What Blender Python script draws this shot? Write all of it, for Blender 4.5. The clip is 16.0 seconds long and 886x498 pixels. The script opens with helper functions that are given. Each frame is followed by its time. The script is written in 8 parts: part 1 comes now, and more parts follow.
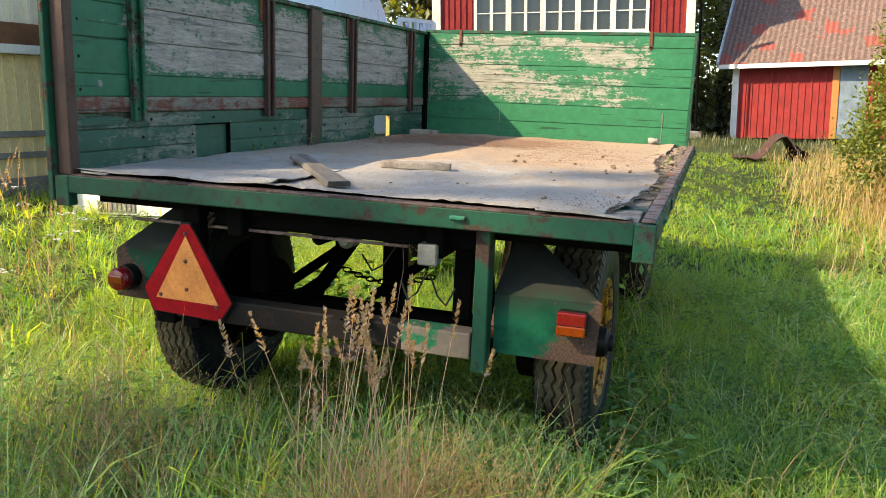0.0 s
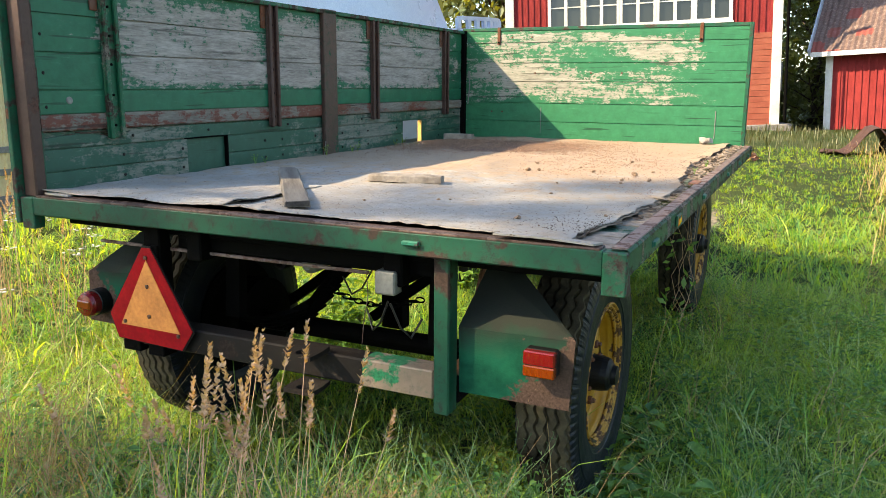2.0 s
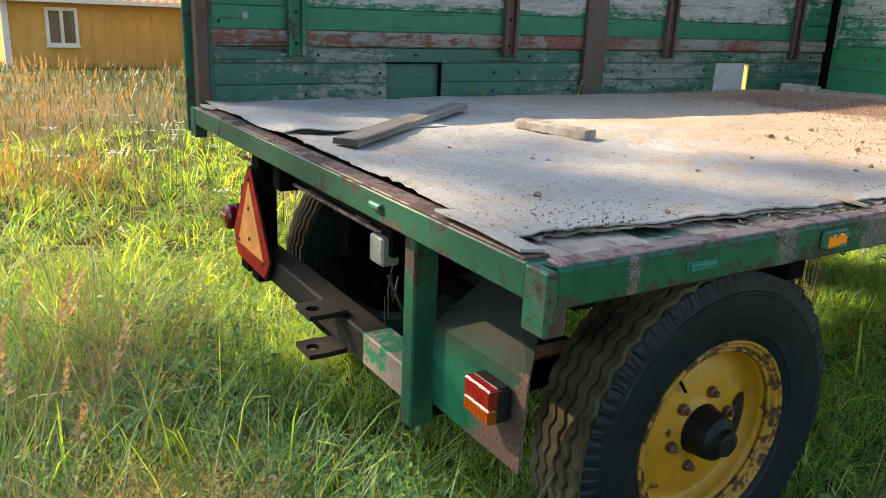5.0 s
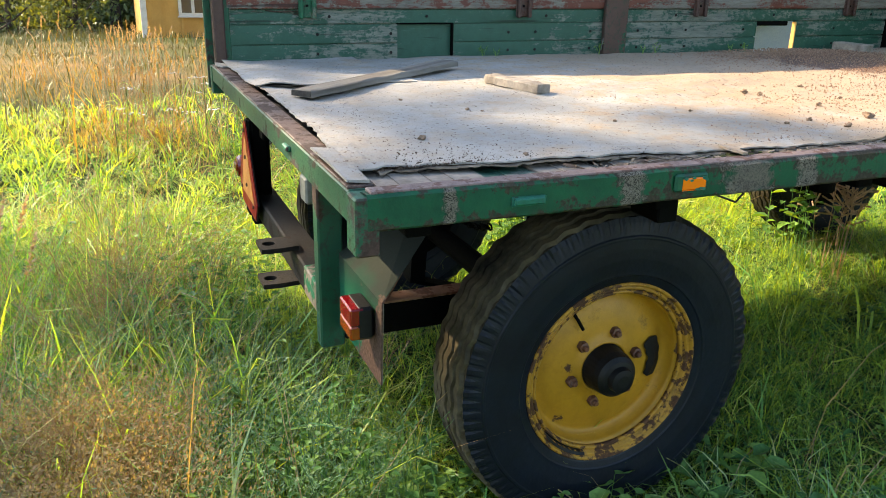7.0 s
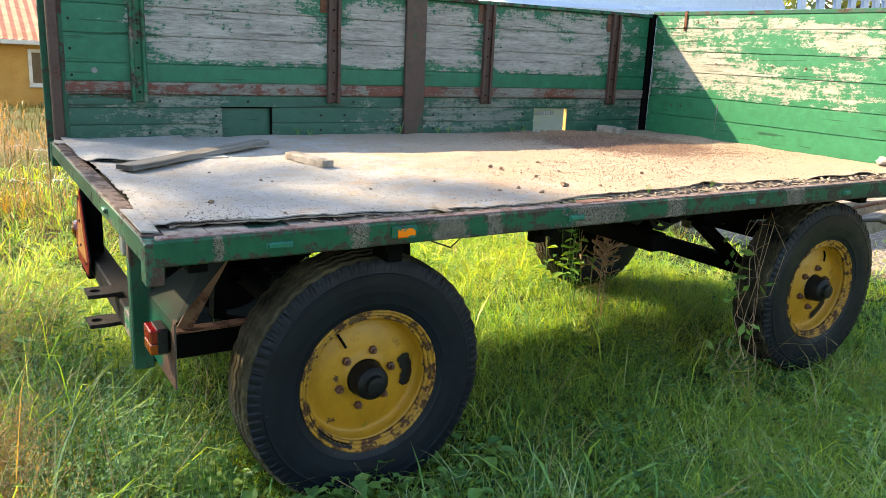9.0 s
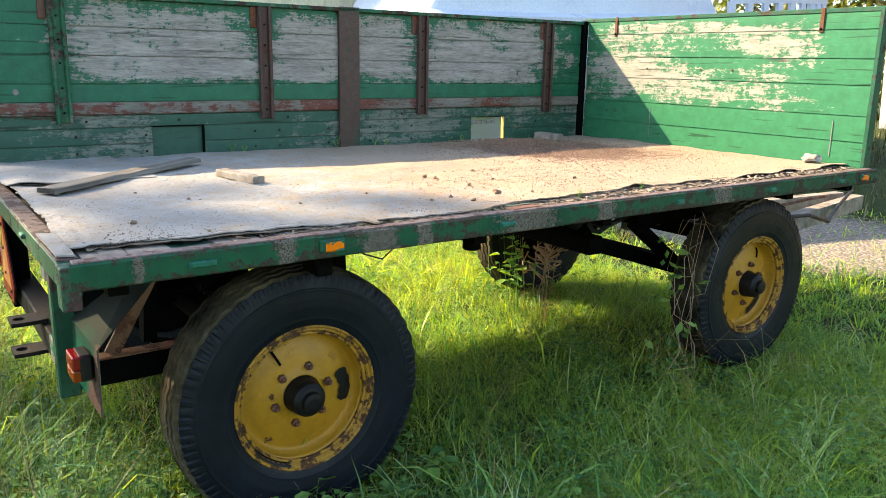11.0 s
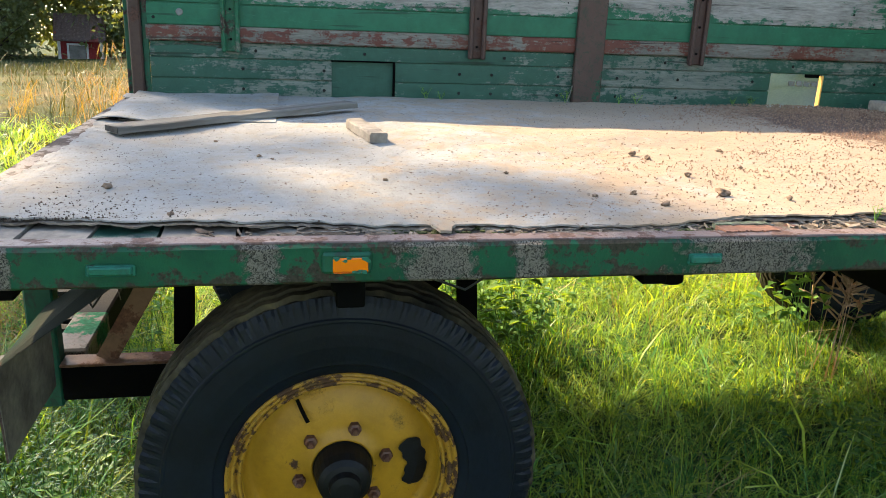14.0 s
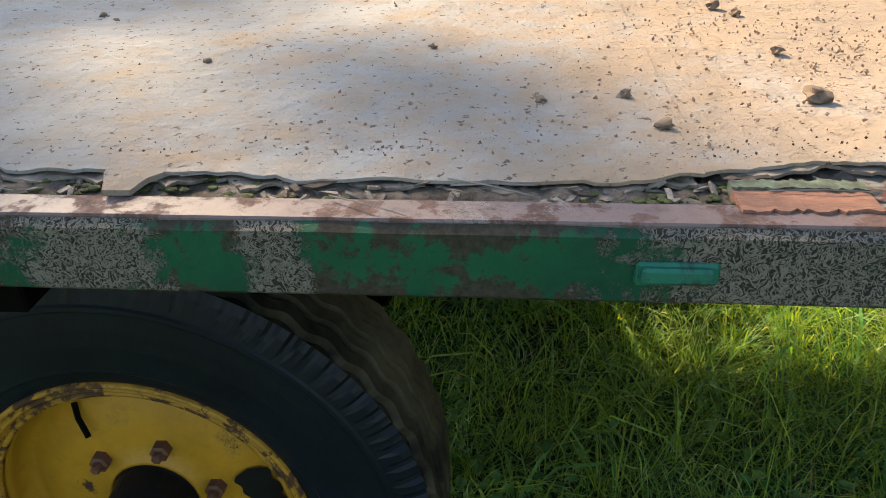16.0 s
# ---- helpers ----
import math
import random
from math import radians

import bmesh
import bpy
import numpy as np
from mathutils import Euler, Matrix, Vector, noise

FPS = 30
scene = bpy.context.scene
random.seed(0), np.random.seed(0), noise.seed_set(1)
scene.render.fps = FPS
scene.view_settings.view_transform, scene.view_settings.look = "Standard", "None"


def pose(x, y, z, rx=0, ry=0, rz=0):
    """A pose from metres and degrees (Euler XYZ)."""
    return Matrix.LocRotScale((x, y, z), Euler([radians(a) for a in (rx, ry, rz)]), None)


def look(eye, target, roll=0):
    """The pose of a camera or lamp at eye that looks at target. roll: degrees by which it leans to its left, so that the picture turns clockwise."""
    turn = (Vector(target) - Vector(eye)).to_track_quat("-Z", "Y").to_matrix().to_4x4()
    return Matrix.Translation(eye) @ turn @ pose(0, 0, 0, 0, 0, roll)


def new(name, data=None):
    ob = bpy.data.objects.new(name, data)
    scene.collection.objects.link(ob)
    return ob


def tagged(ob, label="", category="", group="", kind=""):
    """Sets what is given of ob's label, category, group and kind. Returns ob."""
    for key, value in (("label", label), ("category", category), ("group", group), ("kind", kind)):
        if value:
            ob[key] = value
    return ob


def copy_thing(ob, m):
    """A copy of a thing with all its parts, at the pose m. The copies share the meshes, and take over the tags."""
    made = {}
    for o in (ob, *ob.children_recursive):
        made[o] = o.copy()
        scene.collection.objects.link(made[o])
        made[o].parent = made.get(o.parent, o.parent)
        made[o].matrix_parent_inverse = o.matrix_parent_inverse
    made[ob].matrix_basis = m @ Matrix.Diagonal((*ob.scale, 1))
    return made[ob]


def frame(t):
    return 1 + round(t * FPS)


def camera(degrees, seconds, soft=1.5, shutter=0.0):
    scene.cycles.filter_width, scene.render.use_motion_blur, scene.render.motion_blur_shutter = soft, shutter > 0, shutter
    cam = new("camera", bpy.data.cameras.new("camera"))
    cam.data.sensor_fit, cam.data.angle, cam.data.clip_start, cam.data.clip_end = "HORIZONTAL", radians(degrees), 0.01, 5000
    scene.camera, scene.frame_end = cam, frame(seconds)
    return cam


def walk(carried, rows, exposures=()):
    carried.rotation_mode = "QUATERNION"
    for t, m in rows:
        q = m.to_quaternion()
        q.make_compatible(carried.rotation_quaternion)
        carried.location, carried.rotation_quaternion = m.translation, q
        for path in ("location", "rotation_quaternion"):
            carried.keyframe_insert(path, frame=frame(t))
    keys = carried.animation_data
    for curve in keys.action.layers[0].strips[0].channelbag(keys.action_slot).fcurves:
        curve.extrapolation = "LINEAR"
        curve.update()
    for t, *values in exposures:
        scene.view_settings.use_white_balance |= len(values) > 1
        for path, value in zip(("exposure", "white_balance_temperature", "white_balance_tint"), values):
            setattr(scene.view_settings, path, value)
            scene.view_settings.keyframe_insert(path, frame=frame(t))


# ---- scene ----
cam = camera(58.4, 16.0, 0.55)
PATH = [
    (0, (1.343, -2.586, 1.564), (0.723, -0.726, 1.166), 2.1),
    (0.5, (1.525, -2.372, 1.586), (0.814, -0.55, 1.168), 2.1),
    (1, (1.594, -2.232, 1.614), (0.834, -0.426, 1.215), 1.3),
    (1.5, (1.615, -2.188, 1.618), (0.821, -0.395, 1.227), 0.7),
    (2, (1.634, -2.134, 1.608), (0.807, -0.36, 1.2), 0.4),
    (2.5, (1.712, -1.993, 1.613), (0.756, -0.29, 1.183), 0.9),
    (3, (1.876, -1.776, 1.615), (0.71, -0.212, 1.176), 1.9),
    (3.5, (2.003, -1.55, 1.598), (0.756, -0.056, 1.134), 2.9),
    (4, (2.112, -1.321, 1.601), (0.732, 0.04, 1.108), 3.0),
    (4.2, (2.149, -1.229, 1.611), (0.686, 0.04, 1.109), 2.9),
    (6.3, (2.389, -0.441, 1.564), (0.699, 0.372, 0.868), 1.7),
    (6.5, (2.467, -0.425, 1.571), (0.762, 0.352, 0.872), 1.7),
    (7, (2.672, -0.425, 1.594), (0.93, 0.297, 0.928), 1.1),
    (7.5, (2.859, -0.497, 1.621), (1.095, 0.215, 1.004), 0.9),
    (8, (3.095, -0.551, 1.663), (1.365, 0.277, 1.096), 1.5),
    (8.5, (3.286, -0.518, 1.707), (1.613, 0.444, 1.183), 2.3),
    (9, (3.451, -0.429, 1.723), (1.805, 0.596, 1.233), 2.6),
    (9.2, (3.485, -0.402, 1.725), (1.85, 0.648, 1.249), 2.6),
    (11.3, (3.49, -0.339, 1.721), (1.901, 0.786, 1.261), 1.0),
    (11.5, (3.486, -0.321, 1.719), (1.872, 0.764, 1.249), 1.1),
    (12, (3.38, -0.212, 1.672), (1.694, 0.734, 1.16), 1.6),
    (12.5, (3.169, -0.032, 1.655), (1.404, 0.762, 1.151), 1.5),
    (13, (3.016, 0.171, 1.66), (1.198, 0.841, 1.163), 1.7),
    (13.5, (2.842, 0.493, 1.643), (0.992, 1.026, 1.104), 2.6),
    (14, (2.659, 0.715, 1.61), (0.784, 1.086, 1.02), 2.4),
    (14.5, (2.419, 0.915, 1.552), (0.535, 1.111, 0.912), 1.8),
    (14.8, (2.278, 1.041, 1.528), (0.401, 1.131, 0.843), 0.6),
    (15, (2.193, 1.108, 1.523), (0.331, 1.148, 0.795), 0.1),
    (15.5, (2.022, 1.279, 1.517), (0.207, 1.197, 0.681), -1.2),
    (16, (1.85, 1.404, 1.498), (0.102, 1.256, 0.538), -1.2),
]
LEAN = pose(0, 0, 0, 0.445, 2.825, 0)
EXPOSURES = [(t, e, 7500, 8.0) for t, e in ((0.0, 1.58), (1.0, 1.72), (4.0, 1.86), (7.0, 2.05), (9.0, 2.15), (12.5, 2.1), (14.0, 2.05), (15.0, 1.88), (16.0, 1.68))]
walk(cam, [(t, LEAN @ look(eye, target, roll)) for t, eye, target, roll in PATH], EXPOSURES)

# ---- world, sun ----
world = bpy.data.worlds.new("world")
scene.world = world
world.use_nodes = True
wn = world.node_tree.nodes
sky = wn.new("ShaderNodeTexSky")
sky.sky_type, sky.sun_disc = "NISHITA", False
SUN = Vector((-0.98, -0.80, 1.03)).normalized()
sky.ozone_density = 2.5
sky.sun_elevation, sky.sun_rotation = math.asin(SUN.z), math.atan2(SUN.x, SUN.y)
wn["Background"].inputs[1].default_value = 0.148
world.node_tree.links.new(sky.outputs[0], wn["Background"].inputs[0])
sun = new("sun", bpy.data.lights.new("sun", "SUN"))
sun.data.energy, sun.data.angle, sun.data.color = 4.0, radians(0.55), (1.0, 0.83, 0.6)
sun.matrix_world = look(SUN * 60, (0, 0, 0))

# ---- node helpers ----
def material(name, rough=0.8, metal=0.0, spec=0.4):
    m = bpy.data.materials.new(name)
    m.use_nodes = True
    b = m.node_tree.nodes["Principled BSDF"]
    b.inputs["Roughness"].default_value, b.inputs["Metallic"].default_value = rough, metal
    b.inputs["Specular IOR Level"].default_value = spec
    return m, m.node_tree.nodes, m.node_tree.links, b


def coords(N, L, scale=(1, 1, 1), jitter=False):
    tc, mp = N.new("ShaderNodeTexCoord"), N.new("ShaderNodeMapping")
    L.new(tc.outputs["Object"], mp.inputs[0])
    mp.inputs["Scale"].default_value = scale
    if jitter:
        info, mul = N.new("ShaderNodeObjectInfo"), N.new("ShaderNodeMath")
        mul.operation, mul.inputs[1].default_value = "MULTIPLY", 37.0
        L.new(info.outputs["Random"], mul.inputs[0])
        cmb = N.new("ShaderNodeCombineXYZ")
        for i in range(3):
            L.new(mul.outputs[0], cmb.inputs[i])
        L.new(cmb.outputs[0], mp.inputs["Location"])
    return mp.outputs[0]


def noise_fac(N, L, vec, scale, detail=6, rough=0.6, dist=0.0):
    n = N.new("ShaderNodeTexNoise")
    n.inputs["Scale"].default_value, n.inputs["Detail"].default_value = scale, detail
    n.inputs["Roughness"].default_value, n.inputs["Distortion"].default_value = rough, dist
    if vec is not None:
        L.new(vec, n.inputs["Vector"])
    return n.outputs["Fac"]


def ramp(N, L, fac, stops):
    r = N.new("ShaderNodeValToRGB")
    e = r.color_ramp.elements
    while len(e) < len(stops):
        e.new(0.5)
    for i, (p, c) in enumerate(stops):
        e[i].position, e[i].color = p, (*c, 1) if len(c) == 3 else c
    L.new(fac, r.inputs[0])
    return r.outputs[0]


def g(v):
    return (v, v, v)


def mix(N, L, fac, a, b, mode="MIX"):
    m = N.new("ShaderNodeMix")
    m.data_type, m.blend_type = "RGBA", mode
    for sock, v in ((m.inputs[0], fac), (m.inputs[6], a), (m.inputs[7], b)):
        if isinstance(v, (int, float)):
            sock.default_value = v
        elif isinstance(v, tuple):
            sock.default_value = (*v, 1)
        else:
            L.new(v, sock)
    return m.outputs[2]


def calc(N, L, op, a, b=0.0):
    m = N.new("ShaderNodeMath")
    m.operation = op
    for sock, v in ((m.inputs[0], a), (m.inputs[1], b)):
        if isinstance(v, (int, float)):
            sock.default_value = v
        else:
            L.new(v, sock)
    return m.outputs[0]


def bump(N, L, b, height, strength=0.3, dist=0.01):
    n = N.new("ShaderNodeBump")
    n.inputs["Strength"].default_value, n.inputs["Distance"].default_value = strength, dist
    L.new(height, n.inputs["Height"])
    L.new(n.outputs[0], b.inputs["Normal"])


def attr(N, name):
    a = N.new("ShaderNodeAttribute")
    a.attribute_name = name
    return a.outputs["Fac"]


def dimmed(c, k=0.78):
    """Scales a base colour down, offsetting the exposure raised to brighten the grass."""
    return tuple(x * k for x in c)


def plain(name, base, dark, scale=6.0, rough=0.8, metal=0.0, bumps=0.15, grain=(1, 1, 1), spec=0.4, fine=60.0):
    """One surface with stains and grain at two scales."""
    base, dark = dimmed(base), dimmed(dark)
    m, N, L, b = material(name, rough, metal, spec)
    v = coords(N, L, grain, True)
    big = noise_fac(N, L, v, scale, 5, 0.6)
    small = noise_fac(N, L, v, fine, 4, 0.6)
    c = ramp(N, L, big, [(0.35, dark), (0.65, base)])
    c = mix(N, L, 0.35, c, ramp(N, L, small, [(0.3, g(0.25)), (0.7, g(0.75))]), "OVERLAY")
    L.new(c, b.inputs["Base Color"])
    L.new(ramp(N, L, big, [(0.3, g(min(1, rough + 0.12))), (0.7, g(max(0.05, rough - 0.1)))]), b.inputs["Roughness"])
    bump(N, L, b, small, bumps, 0.004)
    return m


def painted_wood(name, axis, paint, wood, wood_dark):
    """Flaking paint on old boards; the vertex attribute 'bare' says how much of the paint is gone."""
    paint, wood, wood_dark = dimmed(paint), dimmed(wood), dimmed(wood_dark)
    m, N, L, b = material(name, 0.75, 0, 0.3)
    st = (1, 0.13, 1) if axis == "y" else (0.13, 1, 1)
    v, vf = coords(N, L, st, True), coords(N, L, (1, 1, 1), True)
    flakes = noise_fac(N, L, vf, 13, 10, 0.78)
    streak = noise_fac(N, L, v, 26, 8, 0.72, 0.4)
    broad = noise_fac(N, L, coords(N, L, (1, 0.5, 1) if axis == "y" else (0.5, 1, 1)), 3.2, 4, 0.6)
    n = calc(N, L, "ADD", calc(N, L, "MULTIPLY", flakes, 0.5), calc(N, L, "MULTIPLY", streak, 0.42))
    n = calc(N, L, "ADD", n, calc(N, L, "MULTIPLY", calc(N, L, "SUBTRACT", broad, 0.34), 0.5))
    n = calc(N, L, "ADD", calc(N, L, "SUBTRACT", n, 0.5), attr(N, "bare"))
    chips = noise_fac(N, L, coords(N, L, (1, 0.45, 1) if axis == "y" else (0.45, 1, 1), True), 75, 6, 0.75)
    n = calc(N, L, "ADD", n, calc(N, L, "MULTIPLY", calc(N, L, "SUBTRACT", chips, 0.5), 0.42))
    mask = ramp(N, L, n, [(0.49, g(0)), (0.535, g(1))])
    grain = noise_fac(N, L, v, 120, 6, 0.7)
    wc = ramp(N, L, calc(N, L, "ADD", calc(N, L, "MULTIPLY", grain, 0.5), calc(N, L, "MULTIPLY", streak, 0.5)), [(0.36, wood_dark), (0.62, wood)])
    pc = ramp(N, L, flakes, [(0.3, tuple(x * 0.62 for x in paint)), (0.68, paint)])
    pale = ramp(N, L, noise_fac(N, L, v, 60, 6, 0.7), [(0.6, g(0)), (0.78, g(0.5))])
    pc = mix(N, L, pale, pc, tuple(min(1, x * 1.7 + 0.05) for x in paint))
    c = mix(N, L, mask, pc, wc)
    cracks = ramp(N, L, noise_fac(N, L, coords(N, L, (1, 0.05, 1) if axis == "y" else (0.05, 1, 1), True), 45, 3, 0.5), [(0.30, g(0.15)), (0.36, g(1))])
    c = mix(N, L, 0.7, c, mix(N, L, 1.0, c, cracks, "MULTIPLY"))
    L.new(c, b.inputs["Base Color"])
    L.new(ramp(N, L, mask, [(0, g(0.5)), (1, g(0.88))]), b.inputs["Roughness"])
    h = calc(N, L, "SUBTRACT", calc(N, L, "MULTIPLY", grain, 0.4), mask)
    bump(N, L, b, h, 0.5, 0.003)
    return m


def painted_steel(name, paint, amount=0.45, rust=(0.085, 0.04, 0.028), dirt=(0.11, 0.095, 0.08), rough=0.5, scale=7.0, caked=0.0, spec=0.3, soiled=0.62):
    """Paint on steel with rust patches and caked grey dirt."""
    paint, rust, dirt = dimmed(paint), dimmed(rust), dimmed(dirt)
    m, N, L, b = material(name, rough, 0, spec)
    v = coords(N, L, (1, 1, 1), True)
    a = noise_fac(N, L, v, scale, 9, 0.68)
    d = noise_fac(N, L, v, scale * 0.6 + 1.3, 8, 0.7)
    fine = noise_fac(N, L, v, 90, 6, 0.7)
    rc = ramp(N, L, fine, [(0.3, tuple(x * 0.5 for x in rust)), (0.7, tuple(x * 1.5 for x in rust))])
    pc = ramp(N, L, d, [(0.3, tuple(x * 0.7 for x in paint)), (0.7, tuple(x * 1.12 for x in paint))])
    rm = ramp(N, L, a, [(1 - amount - 0.015, g(0)), (1 - amount + 0.025, g(1))])
    c = mix(N, L, rm, pc, rc)
    dm = ramp(N, L, calc(N, L, "ADD", calc(N, L, "MULTIPLY", d, 0.8), calc(N, L, "MULTIPLY", fine, 0.25)), [(0.58 - caked, g(0)), (0.66 - caked, g(0.9))])
    fibre = noise_fac(N, L, v, 130, 5, 0.6, 2.2)
    crust = ramp(N, L, fibre, [(0.36, g(0.18)), (0.5, g(1.15)), (0.64, g(0.22))])
    c = mix(N, L, dm, c, mix(N, L, 1.0, dirt, crust, "MULTIPLY"))
    grime = noise_fac(N, L, v, 28, 9, 0.78, 0.6)
    c = mix(N, L, ramp(N, L, grime, [(0.5, g(0)), (0.62, g(soiled))]), c, tuple(x * 0.45 for x in rust))
    L.new(c, b.inputs["Base Color"])
    L.new(ramp(N, L, calc(N, L, "MAXIMUM", rm, dm), [(0, g(rough)), (1, g(0.9))]), b.inputs["Roughness"])
    bump(N, L, b, calc(N, L, "ADD", calc(N, L, "MULTIPLY", fine, 0.6), calc(N, L, "MULTIPLY", calc(N, L, "MULTIPLY", dm, crust), 0.9)), 0.4, 0.003)
    return m


def leafy(name, c0, c1, c2, trans=0.35, rough=0.5, spec=0.5, patches=0.45):
    """Leaves or blades, each a little different; light comes through them."""
    m, N, L, b = material(name, rough, 0, spec)
    geo = N.new("ShaderNodeNewGeometry")
    c = ramp(N, L, geo.outputs["Random Per Island"], [(0.06, c0), (0.45, c1), (0.86, c2)])
    patch = noise_fac(N, L, coords(N, L), 0.9, 3, 0.5)
    c = mix(N, L, ramp(N, L, patch, [(0.42, g(0)), (0.66, g(patches))]), c, c2)
    streak = noise_fac(N, L, coords(N, L), 70, 3, 0.6)
    c = mix(N, L, 1.0, c, ramp(N, L, streak, [(0.3, g(0.72)), (0.7, g(1.15))]), "MULTIPLY")
    L.new(c, b.inputs["Base Color"])
    tr, add, out = N.new("ShaderNodeBsdfTranslucent"), N.new("ShaderNodeMixShader"), N["Material Output"]
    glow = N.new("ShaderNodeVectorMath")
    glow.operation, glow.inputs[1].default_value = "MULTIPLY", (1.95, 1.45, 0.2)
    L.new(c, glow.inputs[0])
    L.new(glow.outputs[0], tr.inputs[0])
    add.inputs[0].default_value = trans
    L.new(b.outputs[0], add.inputs[1])
    L.new(tr.outputs[0], add.inputs[2])
    L.new(add.outputs[0], out.inputs[0])
    return m


GREEN = (0.006, 0.1, 0.052)
M_PLANK_Y = painted_wood("painted_plank_side", "y", (0.012, 0.16, 0.085), (0.43, 0.41, 0.375), (0.17, 0.155, 0.14))
M_PLANK_LOW = painted_wood("painted_plank_low", "y", (0.028, 0.115, 0.078), (0.24, 0.255, 0.215), (0.095, 0.115, 0.095))
M_PLANK_X = painted_wood("painted_plank_head", "x", (0.03, 0.22, 0.10), (0.45, 0.445, 0.38), (0.21, 0.205, 0.165))
M_RED_PLANK = painted_wood("red_brown_plank", "y", (0.18, 0.055, 0.038), (0.26, 0.25, 0.215), (0.11, 0.1, 0.085))
M_GREEN = painted_steel("green_steel", GREEN, 0.42, (0.07, 0.04, 0.032), (0.10, 0.09, 0.075))
M_GREEN_WORN = painted_steel("green_steel_worn", (0.006, 0.125, 0.06), 0.475, (0.05, 0.033, 0.024), (0.27, 0.23, 0.19), scale=9, caked=0.012, soiled=0.5)


def guard_plate():
    """Green plate, soot and painted-in deck shade above, a rusted lower corner where the paint has gone."""
    m, N, L, b = material("dirty_green_plate", 0.85, 0, 0.02)
    v = coords(N, L)
    sx = N.new("ShaderNodeSeparateXYZ")
    L.new(v, sx.inputs[0])
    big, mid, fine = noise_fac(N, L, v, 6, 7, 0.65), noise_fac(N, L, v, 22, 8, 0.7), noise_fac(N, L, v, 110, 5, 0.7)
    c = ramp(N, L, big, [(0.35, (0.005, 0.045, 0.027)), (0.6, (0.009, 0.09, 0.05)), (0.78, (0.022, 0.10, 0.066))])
    # darkens with height: the shade under the deck is put into the colour
    soot_shade = ramp(N, L, calc(N, L, "ADD", calc(N, L, "MULTIPLY", calc(N, L, "SUBTRACT", sx.outputs[2], 0.765), 5.0), calc(N, L, "SUBTRACT", big, 0.5)), [(0.0, g(0)), (0.5, g(0.93))])
    c = mix(N, L, soot_shade, c, (0.022, 0.021, 0.019))
    corner = calc(N, L, "SUBTRACT", calc(N, L, "MULTIPLY", calc(N, L, "SUBTRACT", calc(N, L, "ABSOLUTE", sx.outputs[0]), 0.80), 5.0), calc(N, L, "MULTIPLY", calc(N, L, "SUBTRACT", sx.outputs[2], 0.63), 4.6))
    rm = ramp(N, L, calc(N, L, "ADD", corner, calc(N, L, "MULTIPLY", calc(N, L, "SUBTRACT", mid, 0.5), 1.6)), [(0.02, g(0)), (0.12, g(1))])
    spots = ramp(N, L, mid, [(0.66, g(0)), (0.70, g(1))])
    rust = ramp(N, L, fine, [(0.3, (0.03, 0.02, 0.016)), (0.7, (0.105, 0.068, 0.054))])
    c = mix(N, L, calc(N, L, "MAXIMUM", rm, spots), c, rust)
    L.new(c, b.inputs["Base Color"])
    L.new(ramp(N, L, rm, [(0, g(0.8)), (1, g(0.95))]), b.inputs["Roughness"])
    bump(N, L, b, calc(N, L, "ADD", fine, mid), 0.4, 0.004)
    return m


